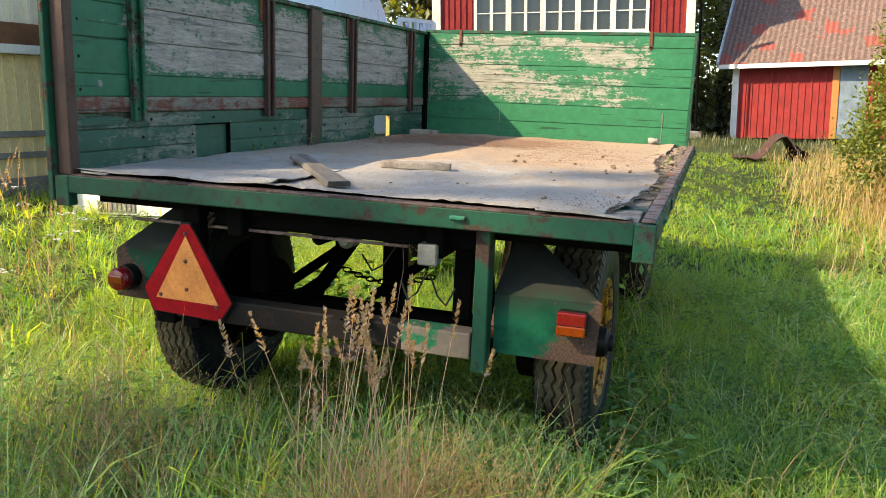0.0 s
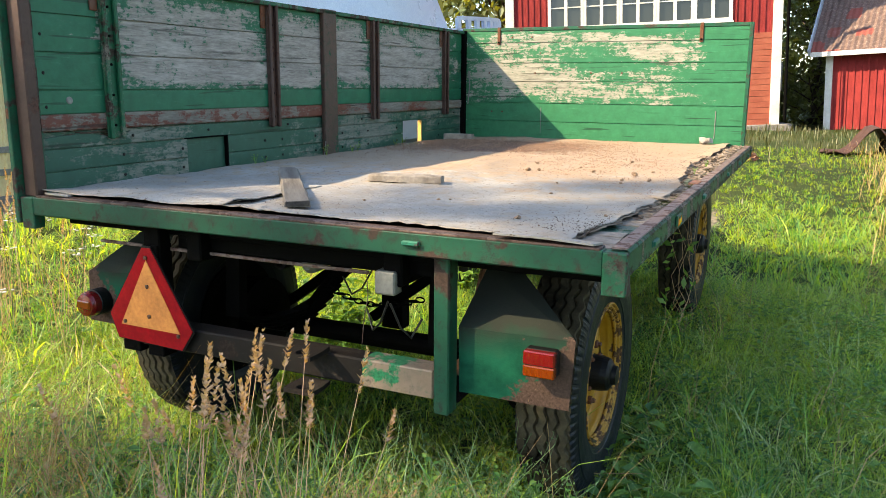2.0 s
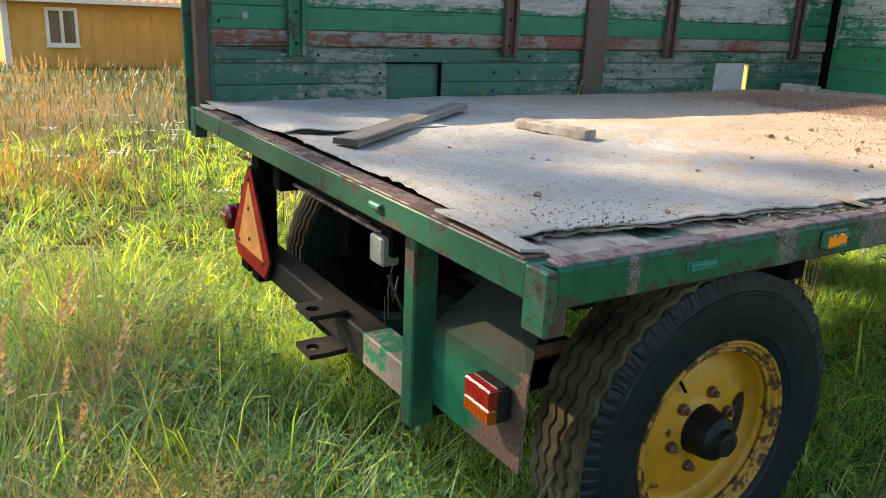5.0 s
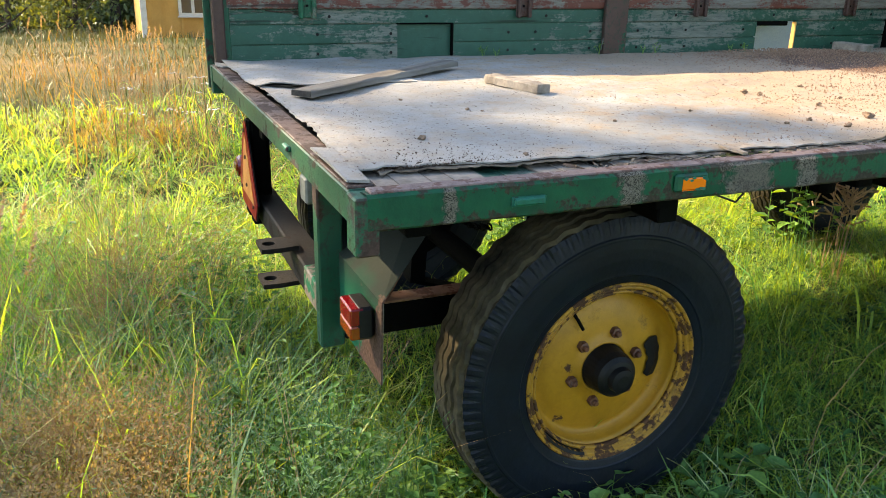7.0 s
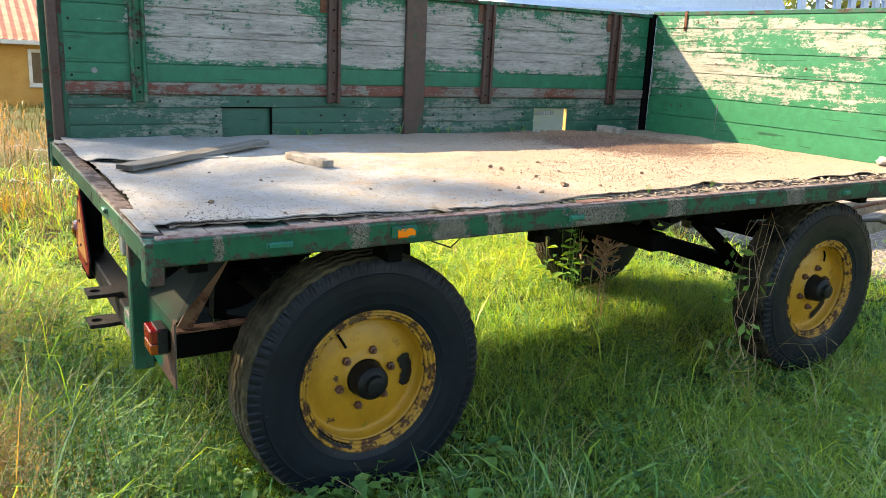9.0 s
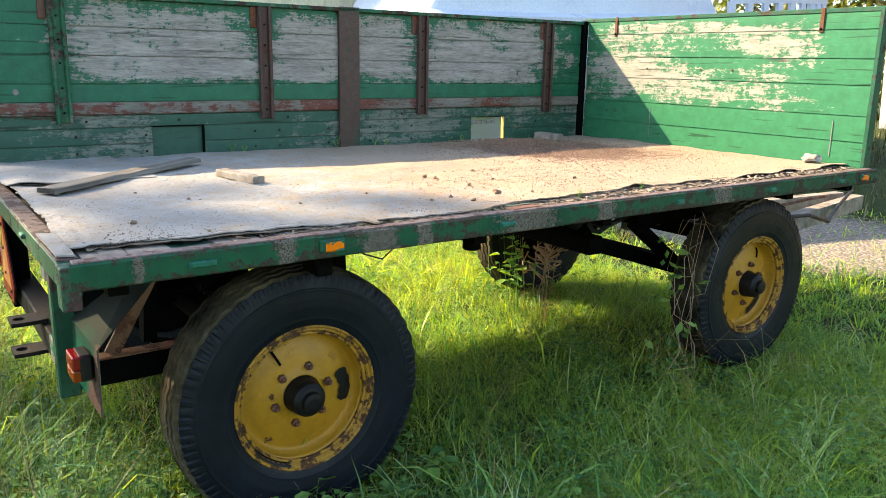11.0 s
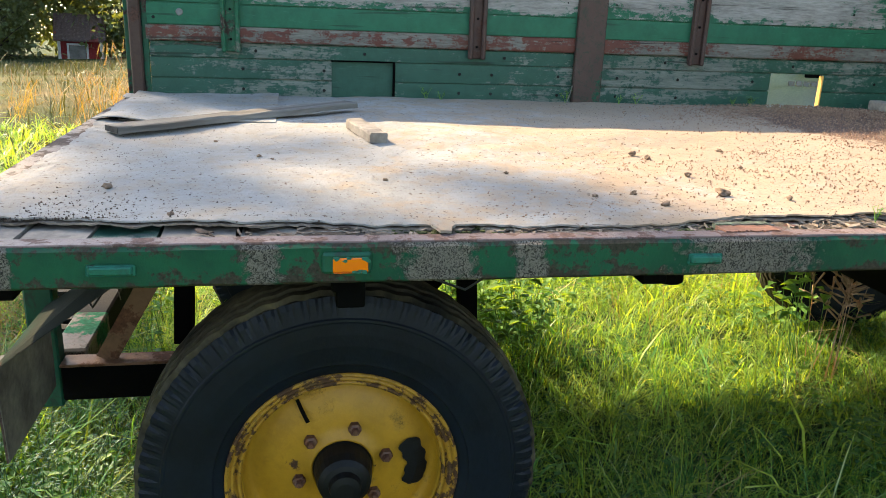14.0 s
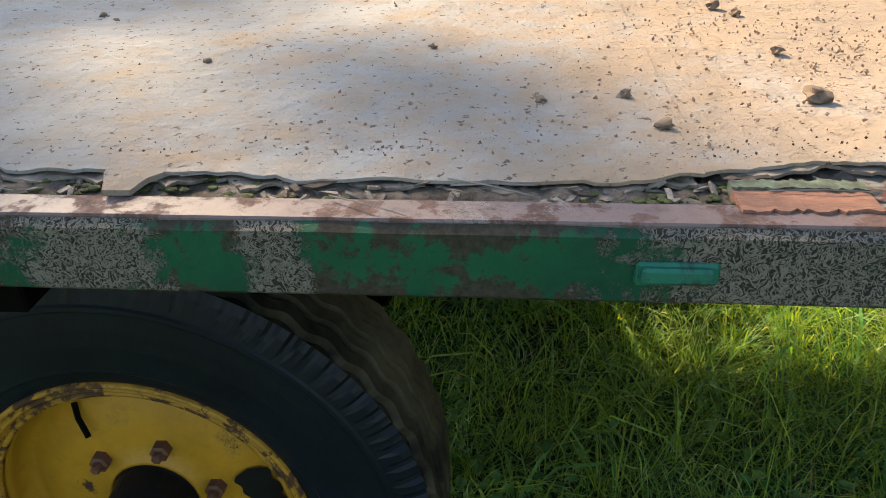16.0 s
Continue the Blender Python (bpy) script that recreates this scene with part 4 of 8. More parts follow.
        for i in range(len(a)):
            bm.faces.new((a[i], a[(i + 1) % len(a)], b[(i + 1) % len(a)], b[i]))
        part("plywood_flake", bm, M_PLY, deck)
    ys = [1.628 + 0.0042 * k for k in range(32)]
    inner, seam, outer_ = ([at + rng.uniform(-r, r) for _ in ys] for at, r in ((1.100, 0.004), (1.119, 0.003), (1.163, 0.004)))

    def strip(xa, xb, top):
        bm = bmesh.new()
        z = [[bm.verts.new((x, y, 1.1695 + h + 0.0012 * noise.noise((x * 60, y * 60, 1)))) for x, y in zip(xs, ys)] for xs, h in ((xa, top), (xb, top), (xb, -0.011), (xa, -0.011))]
        for k in range(len(ys) - 1):
            for q in range(4):
                bm.faces.new((z[q][k], z[(q + 1) % 4][k], z[(q + 1) % 4][k + 1], z[q][k + 1]))
        bm.faces.new([r[0] for r in z])
        bm.faces.new([r[-1] for r in z])
        return bm

    red, edge = strip(seam, outer_, 0.0), strip(inner, seam, 0.003)
    part("broken_board", red, M_BRICKBOARD, deck, "brick-red painted piece of board with chipped edges")
    part("broken_board", edge, M_MOSSY, deck, "green-painted splintered edge of the board")
    # crumbled wood fills the joint between the sheets and the beam
    rows_ = []
    bm = bmesh.new()
    for j in range(360):
        yy = 0.62 + 3.62 * j / 359
        x0 = min(torn_right(yy) - 0.05, 1.08)
        row = []
        for i in range(9):
            xx = x0 + (1.1455 - x0) * i / 8
            row.append(bm.verts.new((xx, yy, 1.1595 + 0.008 * noise.noise((xx * 34, yy * 22, 3)) + 0.006 * noise.noise((xx * 90, yy * 70, 9)) - 0.006 * smooth01(1.13, 1.145, xx))))
        rows_.append(row)
    for p, q in zip(rows_, rows_[1:]):
        for i in range(8):
            bm.faces.new((p[i], p[i + 1], q[i + 1], q[i]))
    bmesh.ops.solidify(bm, geom=list(bm.faces), thickness=0.012)
    part("rotten_sill", bm, M_SILL, deck, "crumbled rotten wood along the beam", smooth=True)
    # moss in the joint
    bm = bmesh.new()
    for i in range(260):
        c = rng.choice((1.0, 1.55, 1.62, 2.1, 0.95, 2.4, 0.97, 3.1, 1.15))
        yy, xx = c + rng.gauss(0, 0.05), 1.115 + rng.uniform(-0.03, 0.03)
        bmesh.ops.create_icosphere(bm, subdivisions=1, radius=rng.uniform(0.002, 0.005), matrix=Matrix.Translation((xx, yy, 1.157 + rng.uniform(0, 0.006))) @ Matrix.Diagonal((1.5, 1.8, 0.7, 1)))
    tagged(part("moss", bm, M_MOSS, deck), kind="stuff")
    # broken bits of wood in the joint
    bm = bmesh.new()
    for i in range(420):
        yy = rng.uniform(0.6, 4.2)
        s = (0.55 + 0.6 * smooth01(1.6, 2.4, yy))
        m = Matrix.Translation((1.105 + rng.uniform(-0.035, 0.045), yy, 1.158 + rng.uniform(0, 0.012) * s)) @ Euler((rng.uniform(-.4, .4), rng.uniform(-.4, .4), rng.uniform(0, 3.1))).to_matrix().to_4x4()
        vs = [m @ Vector((a * rng.uniform(.004, .022) * s, b * rng.uniform(.002, .007) * s, c * rng.uniform(.001, .004) * s)) for c in (-1, 1) for b in (-1, 1) for a in (-1, 1)]
        q = [bm.verts.new(v) for v in vs]
        for f in ((0, 2, 3, 1), (4, 5, 7, 6), (0, 1, 5, 4), (2, 6, 7, 3), (0, 4, 6, 2), (1, 3, 7, 5)):
            bm.faces.new([q[i] for i in f])
    tagged(part("wood_debris", bm, M_SILL, deck), kind="stuff")
    # grey flakes of veneer broken off along the torn edge
    bm = bmesh.new()
    for i in range(46):
        yy = rng.uniform(0.5, 4.15)
        m = Matrix.Translation((min(1.142, torn_right(yy) + rng.uniform(0.0, 0.04)), yy, 1.1655 + rng.uniform(0, 0.006))) @ Euler((rng.uniform(-.25, .25), rng.uniform(-.1, .35), rng.gauss(0, 0.5))).to_matrix().to_4x4()
        lx, ly, th = rng.uniform(0.002, 0.006), rng.uniform(0.005, 0.022), rng.uniform(0.0006, 0.0015)
        ring = [(-lx, -ly * 0.8), (-lx * 0.2, -ly), (lx, -ly * 0.5), (lx * 0.7, ly * 0.3), (lx * 0.9, ly), (-lx * 0.6, ly * 0.8)]
        ring = [(a * rng.uniform(0.4, 1.4), b * rng.uniform(0.5, 1.3)) for a, b in ring]
        top, low = [bm.verts.new(m @ Vector((a, b, th))) for a, b in ring], [bm.verts.new(m @ Vector((a, b, -th))) for a, b in ring]
        bm.faces.new(top)
        bm.faces.new(low[::-1])
        for k in range(6):
            bm.faces.new((low[k], low[(k + 1) % 6], top[(k + 1) % 6], top[k]))
    tagged(part("veneer_debris", bm, M_ROTTEN, deck), kind="stuff")
    # thin twigs and stalks caught in the joint
    bm = bmesh.new()
    for i in range(26):
        yy, ang, l = rng.uniform(0.6, 3.8), rng.gauss(1.57, 0.35), rng.uniform(0.03, 0.11)
        a = Vector((1.115 + rng.uniform(-0.02, 0.04), yy, 1.171))
        tube(bm, [a, a + Vector((math.cos(ang), math.sin(ang), 0.03)) * l * 0.5 + Vector((0.004, 0, 0.002)), a + Vector((math.cos(ang), math.sin(ang), 0)) * l], 0.0011, 4, 0.6)
    tagged(part("twig_debris", bm, M_OLD_WOOD, deck), kind="stuff")


deck = None
build_deck()


def tyre_mesh():
    """A road tyre: wavy ribs on the tread, notched shoulders, a moulded ring on each side."""
    seg = 440
    cols = [(-0.093, 0.272), (-0.101, 0.288), (-0.106, 0.304), (-0.1095, 0.308), (-0.110, 0.316), (-0.1155, 0.355), (-0.1165, 0.385), (-0.1155, 0.412), (-0.1165, 0.4155), (-0.116, 0.421), (-0.1125, 0.4245), (-0.1085, 0.444), (-0.105, 0.458), (-0.0985, 0.472)]
    tread = []
    for k in range(5):
        c, top = -0.074 + 0.037 * k, 0.4895 - 0.006 * abs(k - 2) ** 1.5 / 2.8
        tread += [(c - 0.0155, 0.470), (c - 0.0125, top), (c + 0.0125, top), (c + 0.0155, 0.470)]
    prof = [(x, r, 0) for x, r in cols] + [(x, r, 1) for x, r in tread] + [(-x, r, 0) for x, r in reversed(cols)]
    verts, faces = [], []
    rng = random.Random(6)
    wear = [rng.uniform(-0.0005, 0.0005) for _ in range(seg)]
    lugs = [rng.uniform(0.45, 1.3) for _ in range(seg // 5)]
    for i in range(seg):
        t = 2 * math.pi * i / seg
        zig = 0.0062 * math.sin(2 * math.pi * i * 44 / seg)
        for j, (x, r, tr) in enumerate(prof):
            lug = 0.0
            if not tr and r > 0.44:
                lug = (0.0016 if (i % 5) < 3 else -0.0026) * (1.0 if r > 0.45 else 0.45) * lugs[i // 5] + wear[i]
            xx = x + (zig if tr else 0.0)
            r *= 1.012
            verts.append((xx + lug * (0.9 if x > 0 else -0.9), (r + lug * 0.7) * math.cos(t), (r + lug * 0.7) * math.sin(t)))
    n = len(prof)
    for i in range(seg):
        k = (i + 1) % seg
        for j in range(n - 1):
            faces.append((i * n + j, k * n + j, k * n + j + 1, i * n + j + 1))
    me = bpy.data.meshes.new("tyre")
    me.from_pydata(verts, [], faces)
    me.update()
    me.materials.append(M_TYRE)
    me.materials.append(M_TREAD)
    c0, c1 = len(cols) - 1, len(cols) + len(tread) - 1
    for i, f in enumerate(me.polygons):
        if c0 <= i % (n - 1) <= c1:
            f.material_index = 1
    return me


TYRE = tyre_mesh()


def wheel(x, y, z, side, spin=0.0):
    bm = bmesh.new()
    lathe(bm, [(0.247, 0.079), (0.245, 0.05), (0.236, 0.022), (0.222, 0.016), (0.20, 0.03), (0.12, 0.044), (0.086, 0.046), (0.082, 0.052), (0.076, 0.052), (0.074, 0.03), (0.1, -0.09), (0.25, -0.09), (0.25, 0.06)], "x", 64, closed=True)
    w = part("wheel", bm, M_YELLOW, trailer, "yellow steel wheel rim with rust", smooth=False)
    for f in w.data.polygons:
        f.use_smooth = True
    bm = bmesh.new()
    lathe(bm, [(0.246, 0.074), (0.247, 0.085), (0.2545, 0.088), (0.256, 0.081), (0.2605, 0.081), (0.262, 0.094), (0.268, 0.099), (0.2715, 0.094), (0.2735, 0.094), (0.275, 0.102), (0.280, 0.106), (0.2845, 0.102), (0.285, 0.088), (0.27, 0.07)], "x", 72, closed=True)
    fl = part("rim_flange", bm, M_YELLOW_RUSTY, w, "yellow rim flange with flaking rust")
    for f in fl.data.polygons:
        f.use_smooth = True
    part("inner_disc", lathe(bmesh.new(), [(0.06, -0.118), (0.235, -0.115), (0.272, -0.10), (0.272, -0.085), (0.06, -0.085)], "x", 40), M_BLACK, w, "black inner side of the wheel")
    bm = bmesh.new()
    rows_ = []
    for i in range(21):
        u = i / 20
        t = math.radians(-22 + 44 * u)
        half = 0.037 * math.sin(math.pi * u) ** 0.3 * (0.85 + 0.14 * math.sin(u * 7 + 1) + 0.1 * math.sin(u * 23)) + 0.001
        mid = 0.183 + 0.008 * math.sin(u * 5)
        rows_.append([])
        for r in (mid - half, mid, min(0.2195, mid + half)):
            depth = 0.0355 + (0.2 - r) * 0.175 if r < 0.2 else 0.0345 - (r - 0.2) * 0.64
            rows_[-1].append(bm.verts.new((depth + 0.0012, r * math.cos(t), r * math.sin(t))))
    for p, q in zip(rows_, rows_[1:]):
        bm.faces.new((p[0], p[1], q[1], q[0]))
        bm.faces.new((p[1], p[2], q[2], q[1]))
    part("worn_patch", bm, M_HUB, w, "black patch where the yellow paint has gone")
    bm = bmesh.new()
    rows_ = []
    for i in range(25):
        u, t = i / 24, math.radians(-142 + 36 * i / 24)
        cut = 1 if math.sin(math.pi * u) > 0.35 else 0
        rows_.append([bm.verts.new((dx + 0.0014, r * math.cos(t), r * math.sin(t))) for r, dx in ((0.2545, 0.088), (0.256, 0.0815), (0.2605, 0.0815), (0.262, 0.094), (0.268 + 0.002 * cut, 0.099))])
    for p, q in zip(rows_, rows_[1:]):
        for k in range(4):
            bm.faces.new((p[k], p[k + 1], q[k + 1], q[k]))
    part("worn_patch", bm, M_HUB, w, "black patch on the rim edge")
    link_mesh("tyre", TYRE, None, w, "black ribbed rubber tyre, cracked and dusty")
    part("hub", lathe(bmesh.new(), [(0.03, -0.1), (0.074, -0.06), (0.074, 0.05), (0.072, 0.055), (0.0715, 0.06), (0.069, 0.095), (0.064, 0.118), (0.052, 0.128), (0.04, 0.132), (0.036, 0.150), (0.02, 0.154)], "x", 32), M_HUB, w, "black hub cap")
    for k in range(6):
        t = math.pi * 2 * k / 6 + 0.26
        cy, cz = 0.112 * math.cos(t), 0.112 * math.sin(t)
        bm = lathe(bmesh.new(), [(0.017, 0.042), (0.0165, 0.06), (0.010, 0.062), (0.009, 0.072), (0.007, 0.075)], "x", 6, (0, cy, cz))
        part("wheel_nut", bm, M_RUST, w)
    part("valve", tube(bmesh.new(), [(0.03, -0.11, 0.185), (0.045, -0.10, 0.165), (0.055, -0.085, 0.135)], 0.005, 6), M_BLACK, w)
    w.matrix_basis = pose(x, y, z, 0, 0, 0 if side > 0 else 180) @ pose(0, 0, 0, spin, 0, 0)
    return w


wheel(0.862, 0.828, 0.49, 1)
wheel(-0.93, 0.82, 0.497, -1, 40)
wheel(0.862, 3.605, 0.515, 1, -55)
wheel(-0.93, 3.60, 0.52, -1, 15)


def chassis():
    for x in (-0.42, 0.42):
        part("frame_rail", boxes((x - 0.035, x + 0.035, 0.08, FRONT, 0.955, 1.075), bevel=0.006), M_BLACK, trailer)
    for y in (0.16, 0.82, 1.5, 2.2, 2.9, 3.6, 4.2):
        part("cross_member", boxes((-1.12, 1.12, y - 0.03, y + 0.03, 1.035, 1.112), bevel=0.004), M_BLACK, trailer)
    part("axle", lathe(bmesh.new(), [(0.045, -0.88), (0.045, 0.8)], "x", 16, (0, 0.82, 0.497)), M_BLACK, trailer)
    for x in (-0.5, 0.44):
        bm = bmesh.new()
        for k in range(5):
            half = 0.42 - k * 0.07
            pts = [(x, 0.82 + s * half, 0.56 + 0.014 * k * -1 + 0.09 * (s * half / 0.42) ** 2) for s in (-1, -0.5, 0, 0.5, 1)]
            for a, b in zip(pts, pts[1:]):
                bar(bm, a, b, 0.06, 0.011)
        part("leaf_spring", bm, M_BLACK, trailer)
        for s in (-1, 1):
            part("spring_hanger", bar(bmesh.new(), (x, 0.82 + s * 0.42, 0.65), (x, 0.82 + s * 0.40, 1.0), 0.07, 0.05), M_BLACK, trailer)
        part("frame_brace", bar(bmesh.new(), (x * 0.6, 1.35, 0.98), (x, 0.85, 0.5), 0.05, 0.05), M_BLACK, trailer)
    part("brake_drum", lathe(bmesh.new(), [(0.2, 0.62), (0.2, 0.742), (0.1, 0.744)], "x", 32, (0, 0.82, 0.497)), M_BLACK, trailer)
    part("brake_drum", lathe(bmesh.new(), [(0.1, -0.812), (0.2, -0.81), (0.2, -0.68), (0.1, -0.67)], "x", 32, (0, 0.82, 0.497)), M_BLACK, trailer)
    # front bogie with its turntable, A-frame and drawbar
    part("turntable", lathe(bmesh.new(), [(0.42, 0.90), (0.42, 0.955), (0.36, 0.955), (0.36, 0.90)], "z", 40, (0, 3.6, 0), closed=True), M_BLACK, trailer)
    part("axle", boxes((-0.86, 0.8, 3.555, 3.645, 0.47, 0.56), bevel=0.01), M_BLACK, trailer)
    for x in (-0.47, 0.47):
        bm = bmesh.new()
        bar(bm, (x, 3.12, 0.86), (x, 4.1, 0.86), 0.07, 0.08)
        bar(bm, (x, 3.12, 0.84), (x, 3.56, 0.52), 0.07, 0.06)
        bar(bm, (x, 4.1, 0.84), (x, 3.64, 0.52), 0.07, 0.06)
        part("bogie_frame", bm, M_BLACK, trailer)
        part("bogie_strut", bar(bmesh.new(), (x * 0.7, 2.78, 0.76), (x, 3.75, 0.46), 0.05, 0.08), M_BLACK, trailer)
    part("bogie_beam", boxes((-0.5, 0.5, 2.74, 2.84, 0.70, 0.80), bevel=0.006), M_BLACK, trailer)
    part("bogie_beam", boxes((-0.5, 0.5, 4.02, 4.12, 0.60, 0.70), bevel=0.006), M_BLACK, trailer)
    for s in (-1, 1):
        part("drawbar_arm", bar(bmesh.new(), (s * 0.42, 4.05, 0.60), (s * 0.08, 6.35, 0.63), 0.09, 0.12), M_OLD_WOOD, trailer, "weathered brown timber drawbar arm")
    part("drawbar_eye", lathe(bmesh.new(), [(0.045, -0.02), (0.075, -0.02), (0.075, 0.02), (0.045, 0.02)], "z", 24, (0, 6.45, 0.64), closed=True), M_RUST, trailer)
    part("brake_hose", tube(bmesh.new(), [(0.4, 3.9, 0.75), (0.46, 4.4, 0.74), (0.5, 4.9, 0.72), (0.42, 5.3, 0.62), (0.3, 5.6, 0.66), (0.1, 6.2, 0.74)], 0.014, 8), M_CABLE, trailer)
    part("brake_hose", tube(bmesh.new(), [(0.3, 3.9, 0.73), (0.34, 4.5, 0.76), (0.3, 5.2, 0.78), (0.16, 5.7, 0.74)], 0.012, 8), M_RUST, trailer)
    part("brake_hose", tube(bmesh.new(), [(0.1, 1.6, 1.0), (0.3, 2.2, 0.98), (0.42, 2.7, 0.93), (0.40, 2.95, 0.82), (0.36, 3.2, 0.86), (0.34, 3.5, 0.78)], 0.016, 8), M_CABLE, trailer)
    bm = bmesh.new()
    tube(bm, [(0.36 + 0.0 * k, 2.95 + 0.085 * math.cos(k * 0.6), 0.87 + 0.085 * math.sin(k * 0.6)) for k in range(12)], 0.014, 8)
    part("hose_loop", bm, M_CABLE, trailer)
    part("air_valve", lathe(bmesh.new(), [(0.034, 0.925), (0.04, 0.93), (0.04, 0.97), (0.046, 0.975), (0.046, 1.01), (0.03, 1.05)], "z", 18, (0.8, 1.70, 0)), M_BLACK, trailer, "round black valve hanging under the frame")
    part("air_tank", lathe(bmesh.new(), [(0.05, 1.75), (0.1, 1.78), (0.1, 2.2), (0.05, 2.23)], "y", 24, (0.0, 0, 0.93)), M_BLACK, trailer)
    part("bracket", boxes((1.0, 1.12, 0.80, 0.86, 1.0, 1.1), bevel=0.004), M_BLACK, trailer)
    part("wire", tube(bmesh.new(), [(1.05, 0.95, 1.1), (1.08, 1.0, 1.05), (1.08, 1.08, 1.02), (1.04, 1.16, 1.05), (0.98, 1.2, 1.1)], 0.003, 5), M_CABLE, trailer)
    # rear underrun bar on two posts, with hitch plates
    post = part("underrun_post", boxes((0.586, 0.640, 0.045, 0.115, 0.555, 1.086), bevel=0.005), M_REAR, trailer, "green square post of the underrun bar")
    part("underrun_post", boxes((-0.655, -0.575, 0.07, 0.13, 0.60, 1.086), bevel=0.005), M_BLACK, trailer)
    bar_ = part("underrun_bar", boxes((-0.80, 0.572, 0.075, 0.165, 0.592, 0.688), bevel=0.006), M_BAR, trailer, "dark steel underrun bar")
    part("painted_end", boxes((0.30, 0.572, 0.0735, 0.1665, 0.5905, 0.6895), bevel=0.005), M_PRIMER, bar_, "green painted end with bare primer")
    for z in (0.70, 0.575):
        bm = bmesh.new()
        outer = [(0.05, 0.09), (0.05, -0.02), (0.07, -0.035), (0.15, -0.035), (0.17, -0.02), (0.17, 0.09)]
        hole = [(0.11 + 0.022 * math.cos(t), -0.002 + 0.022 * math.sin(t)) for t in [math.pi * 2 * k / 12 for k in range(12)]]
        for zz in (z - 0.008, z + 0.008):
            for k in range(12):
                h0, h1 = hole[k], hole[(k + 1) % 12]
                ang = lambda h: math.atan2(h[1] + 0.002, h[0] - 0.11)
                def out(h):
                    a = ang(h)
                    s = min(0.06 / max(1e-6, abs(math.cos(a))), (0.033 if math.sin(a) < 0 else 0.092) / max(1e-6, abs(math.sin(a))))
                    return (0.11 + s * math.cos(a), -0.002 + s * math.sin(a))
                q = [bm.verts.new((*p, zz)) for p in (h0, h1, out(h1), out(h0))]
                bm.faces.new(q)
        bmesh.ops.remove_doubles(bm, verts=bm.verts, dist=0.0004)
        lo = [e for e in bm.edges if e.is_boundary and e.verts[0].co.z < z]
        ret = bmesh.ops.extrude_edge_only(bm, edges=lo)
        for v in [v for v in ret["geom"] if isinstance(v, bmesh.types.BMVert)]:
            v.co.z = z + 0.008
        bmesh.ops.remove_doubles(bm, verts=bm.verts, dist=0.0004)
        part("hitch_plate", bm, M_BAR, bar_, "steel hitch plate with a bolt hole")
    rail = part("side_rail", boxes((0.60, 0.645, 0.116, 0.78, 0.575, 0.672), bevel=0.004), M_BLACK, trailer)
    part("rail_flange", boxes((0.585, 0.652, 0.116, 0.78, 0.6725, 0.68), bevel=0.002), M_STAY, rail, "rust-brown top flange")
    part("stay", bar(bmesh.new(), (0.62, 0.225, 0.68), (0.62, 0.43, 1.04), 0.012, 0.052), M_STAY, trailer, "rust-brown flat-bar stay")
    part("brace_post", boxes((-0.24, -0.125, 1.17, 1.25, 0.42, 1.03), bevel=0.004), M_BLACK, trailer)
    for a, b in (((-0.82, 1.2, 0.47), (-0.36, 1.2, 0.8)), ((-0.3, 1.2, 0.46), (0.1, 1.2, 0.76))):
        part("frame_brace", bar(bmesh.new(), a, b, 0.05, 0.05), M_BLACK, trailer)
    # pale strip paints the light caught by the rear rail's bottom edge
    part("rail_lip", boxes((-0.95, 0.3, 0.128, 0.14, 0.972, 0.984), bevel=0.002), M_FLANGE, trailer, "bottom lip of the rear rail, painted pale as if lit")
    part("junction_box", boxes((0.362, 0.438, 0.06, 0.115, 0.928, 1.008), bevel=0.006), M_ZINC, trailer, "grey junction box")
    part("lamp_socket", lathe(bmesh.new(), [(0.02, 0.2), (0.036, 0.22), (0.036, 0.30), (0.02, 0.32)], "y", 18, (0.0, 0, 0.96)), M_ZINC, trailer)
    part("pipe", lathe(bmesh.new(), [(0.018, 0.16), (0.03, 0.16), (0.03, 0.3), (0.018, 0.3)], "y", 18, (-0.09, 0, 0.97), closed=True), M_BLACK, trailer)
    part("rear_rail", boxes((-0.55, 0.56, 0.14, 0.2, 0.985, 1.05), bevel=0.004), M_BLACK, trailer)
    for x0, x1, y in ((0.40, 0.47, 0.1), (0.38, 0.24, 0.12), (0.1, -0.1, 0.5)):
        part("cable", tube(bmesh.new(), [(x0, y, 0.89), ((x0 * 2 + x1) / 3, y + 0.03, 0.80), ((x0 + x1 * 2) / 3, y + 0.06, 0.76), (x1, y + 0.1, 0.82)], 0.004, 6), M_CABLE, trailer)
    part("wire", tube(bmesh.new(), [(0.25, 0.2, 0.98), (0.262, 0.19, 0.88), (0.25, 0.18, 0.79), (0.235, 0.19, 0.70)], 0.0016, 5), M_FLANGE, trailer, "thin pale wire hanging under the beam")
    # safety chain
    bm = bmesh.new()
    for k in range(16):
        t = k / 15
        c = Vector((-0.30 + 0.46 * t, 0.8, 0.70 - 0.05 * math.sin(math.pi * t)))
        ax = k % 2
        pts = [c + Vector((0.022 * math.cos(a), 0.0 if ax else 0.011 * math.sin(a), 0.011 * math.sin(a) if ax else 0.0)) for a in [math.pi * 2 * i / 8 for i in range(9)]]
        tube(bm, pts, 0.004, 5)
    part("chain", bm, M_BLACK, trailer)


chassis()


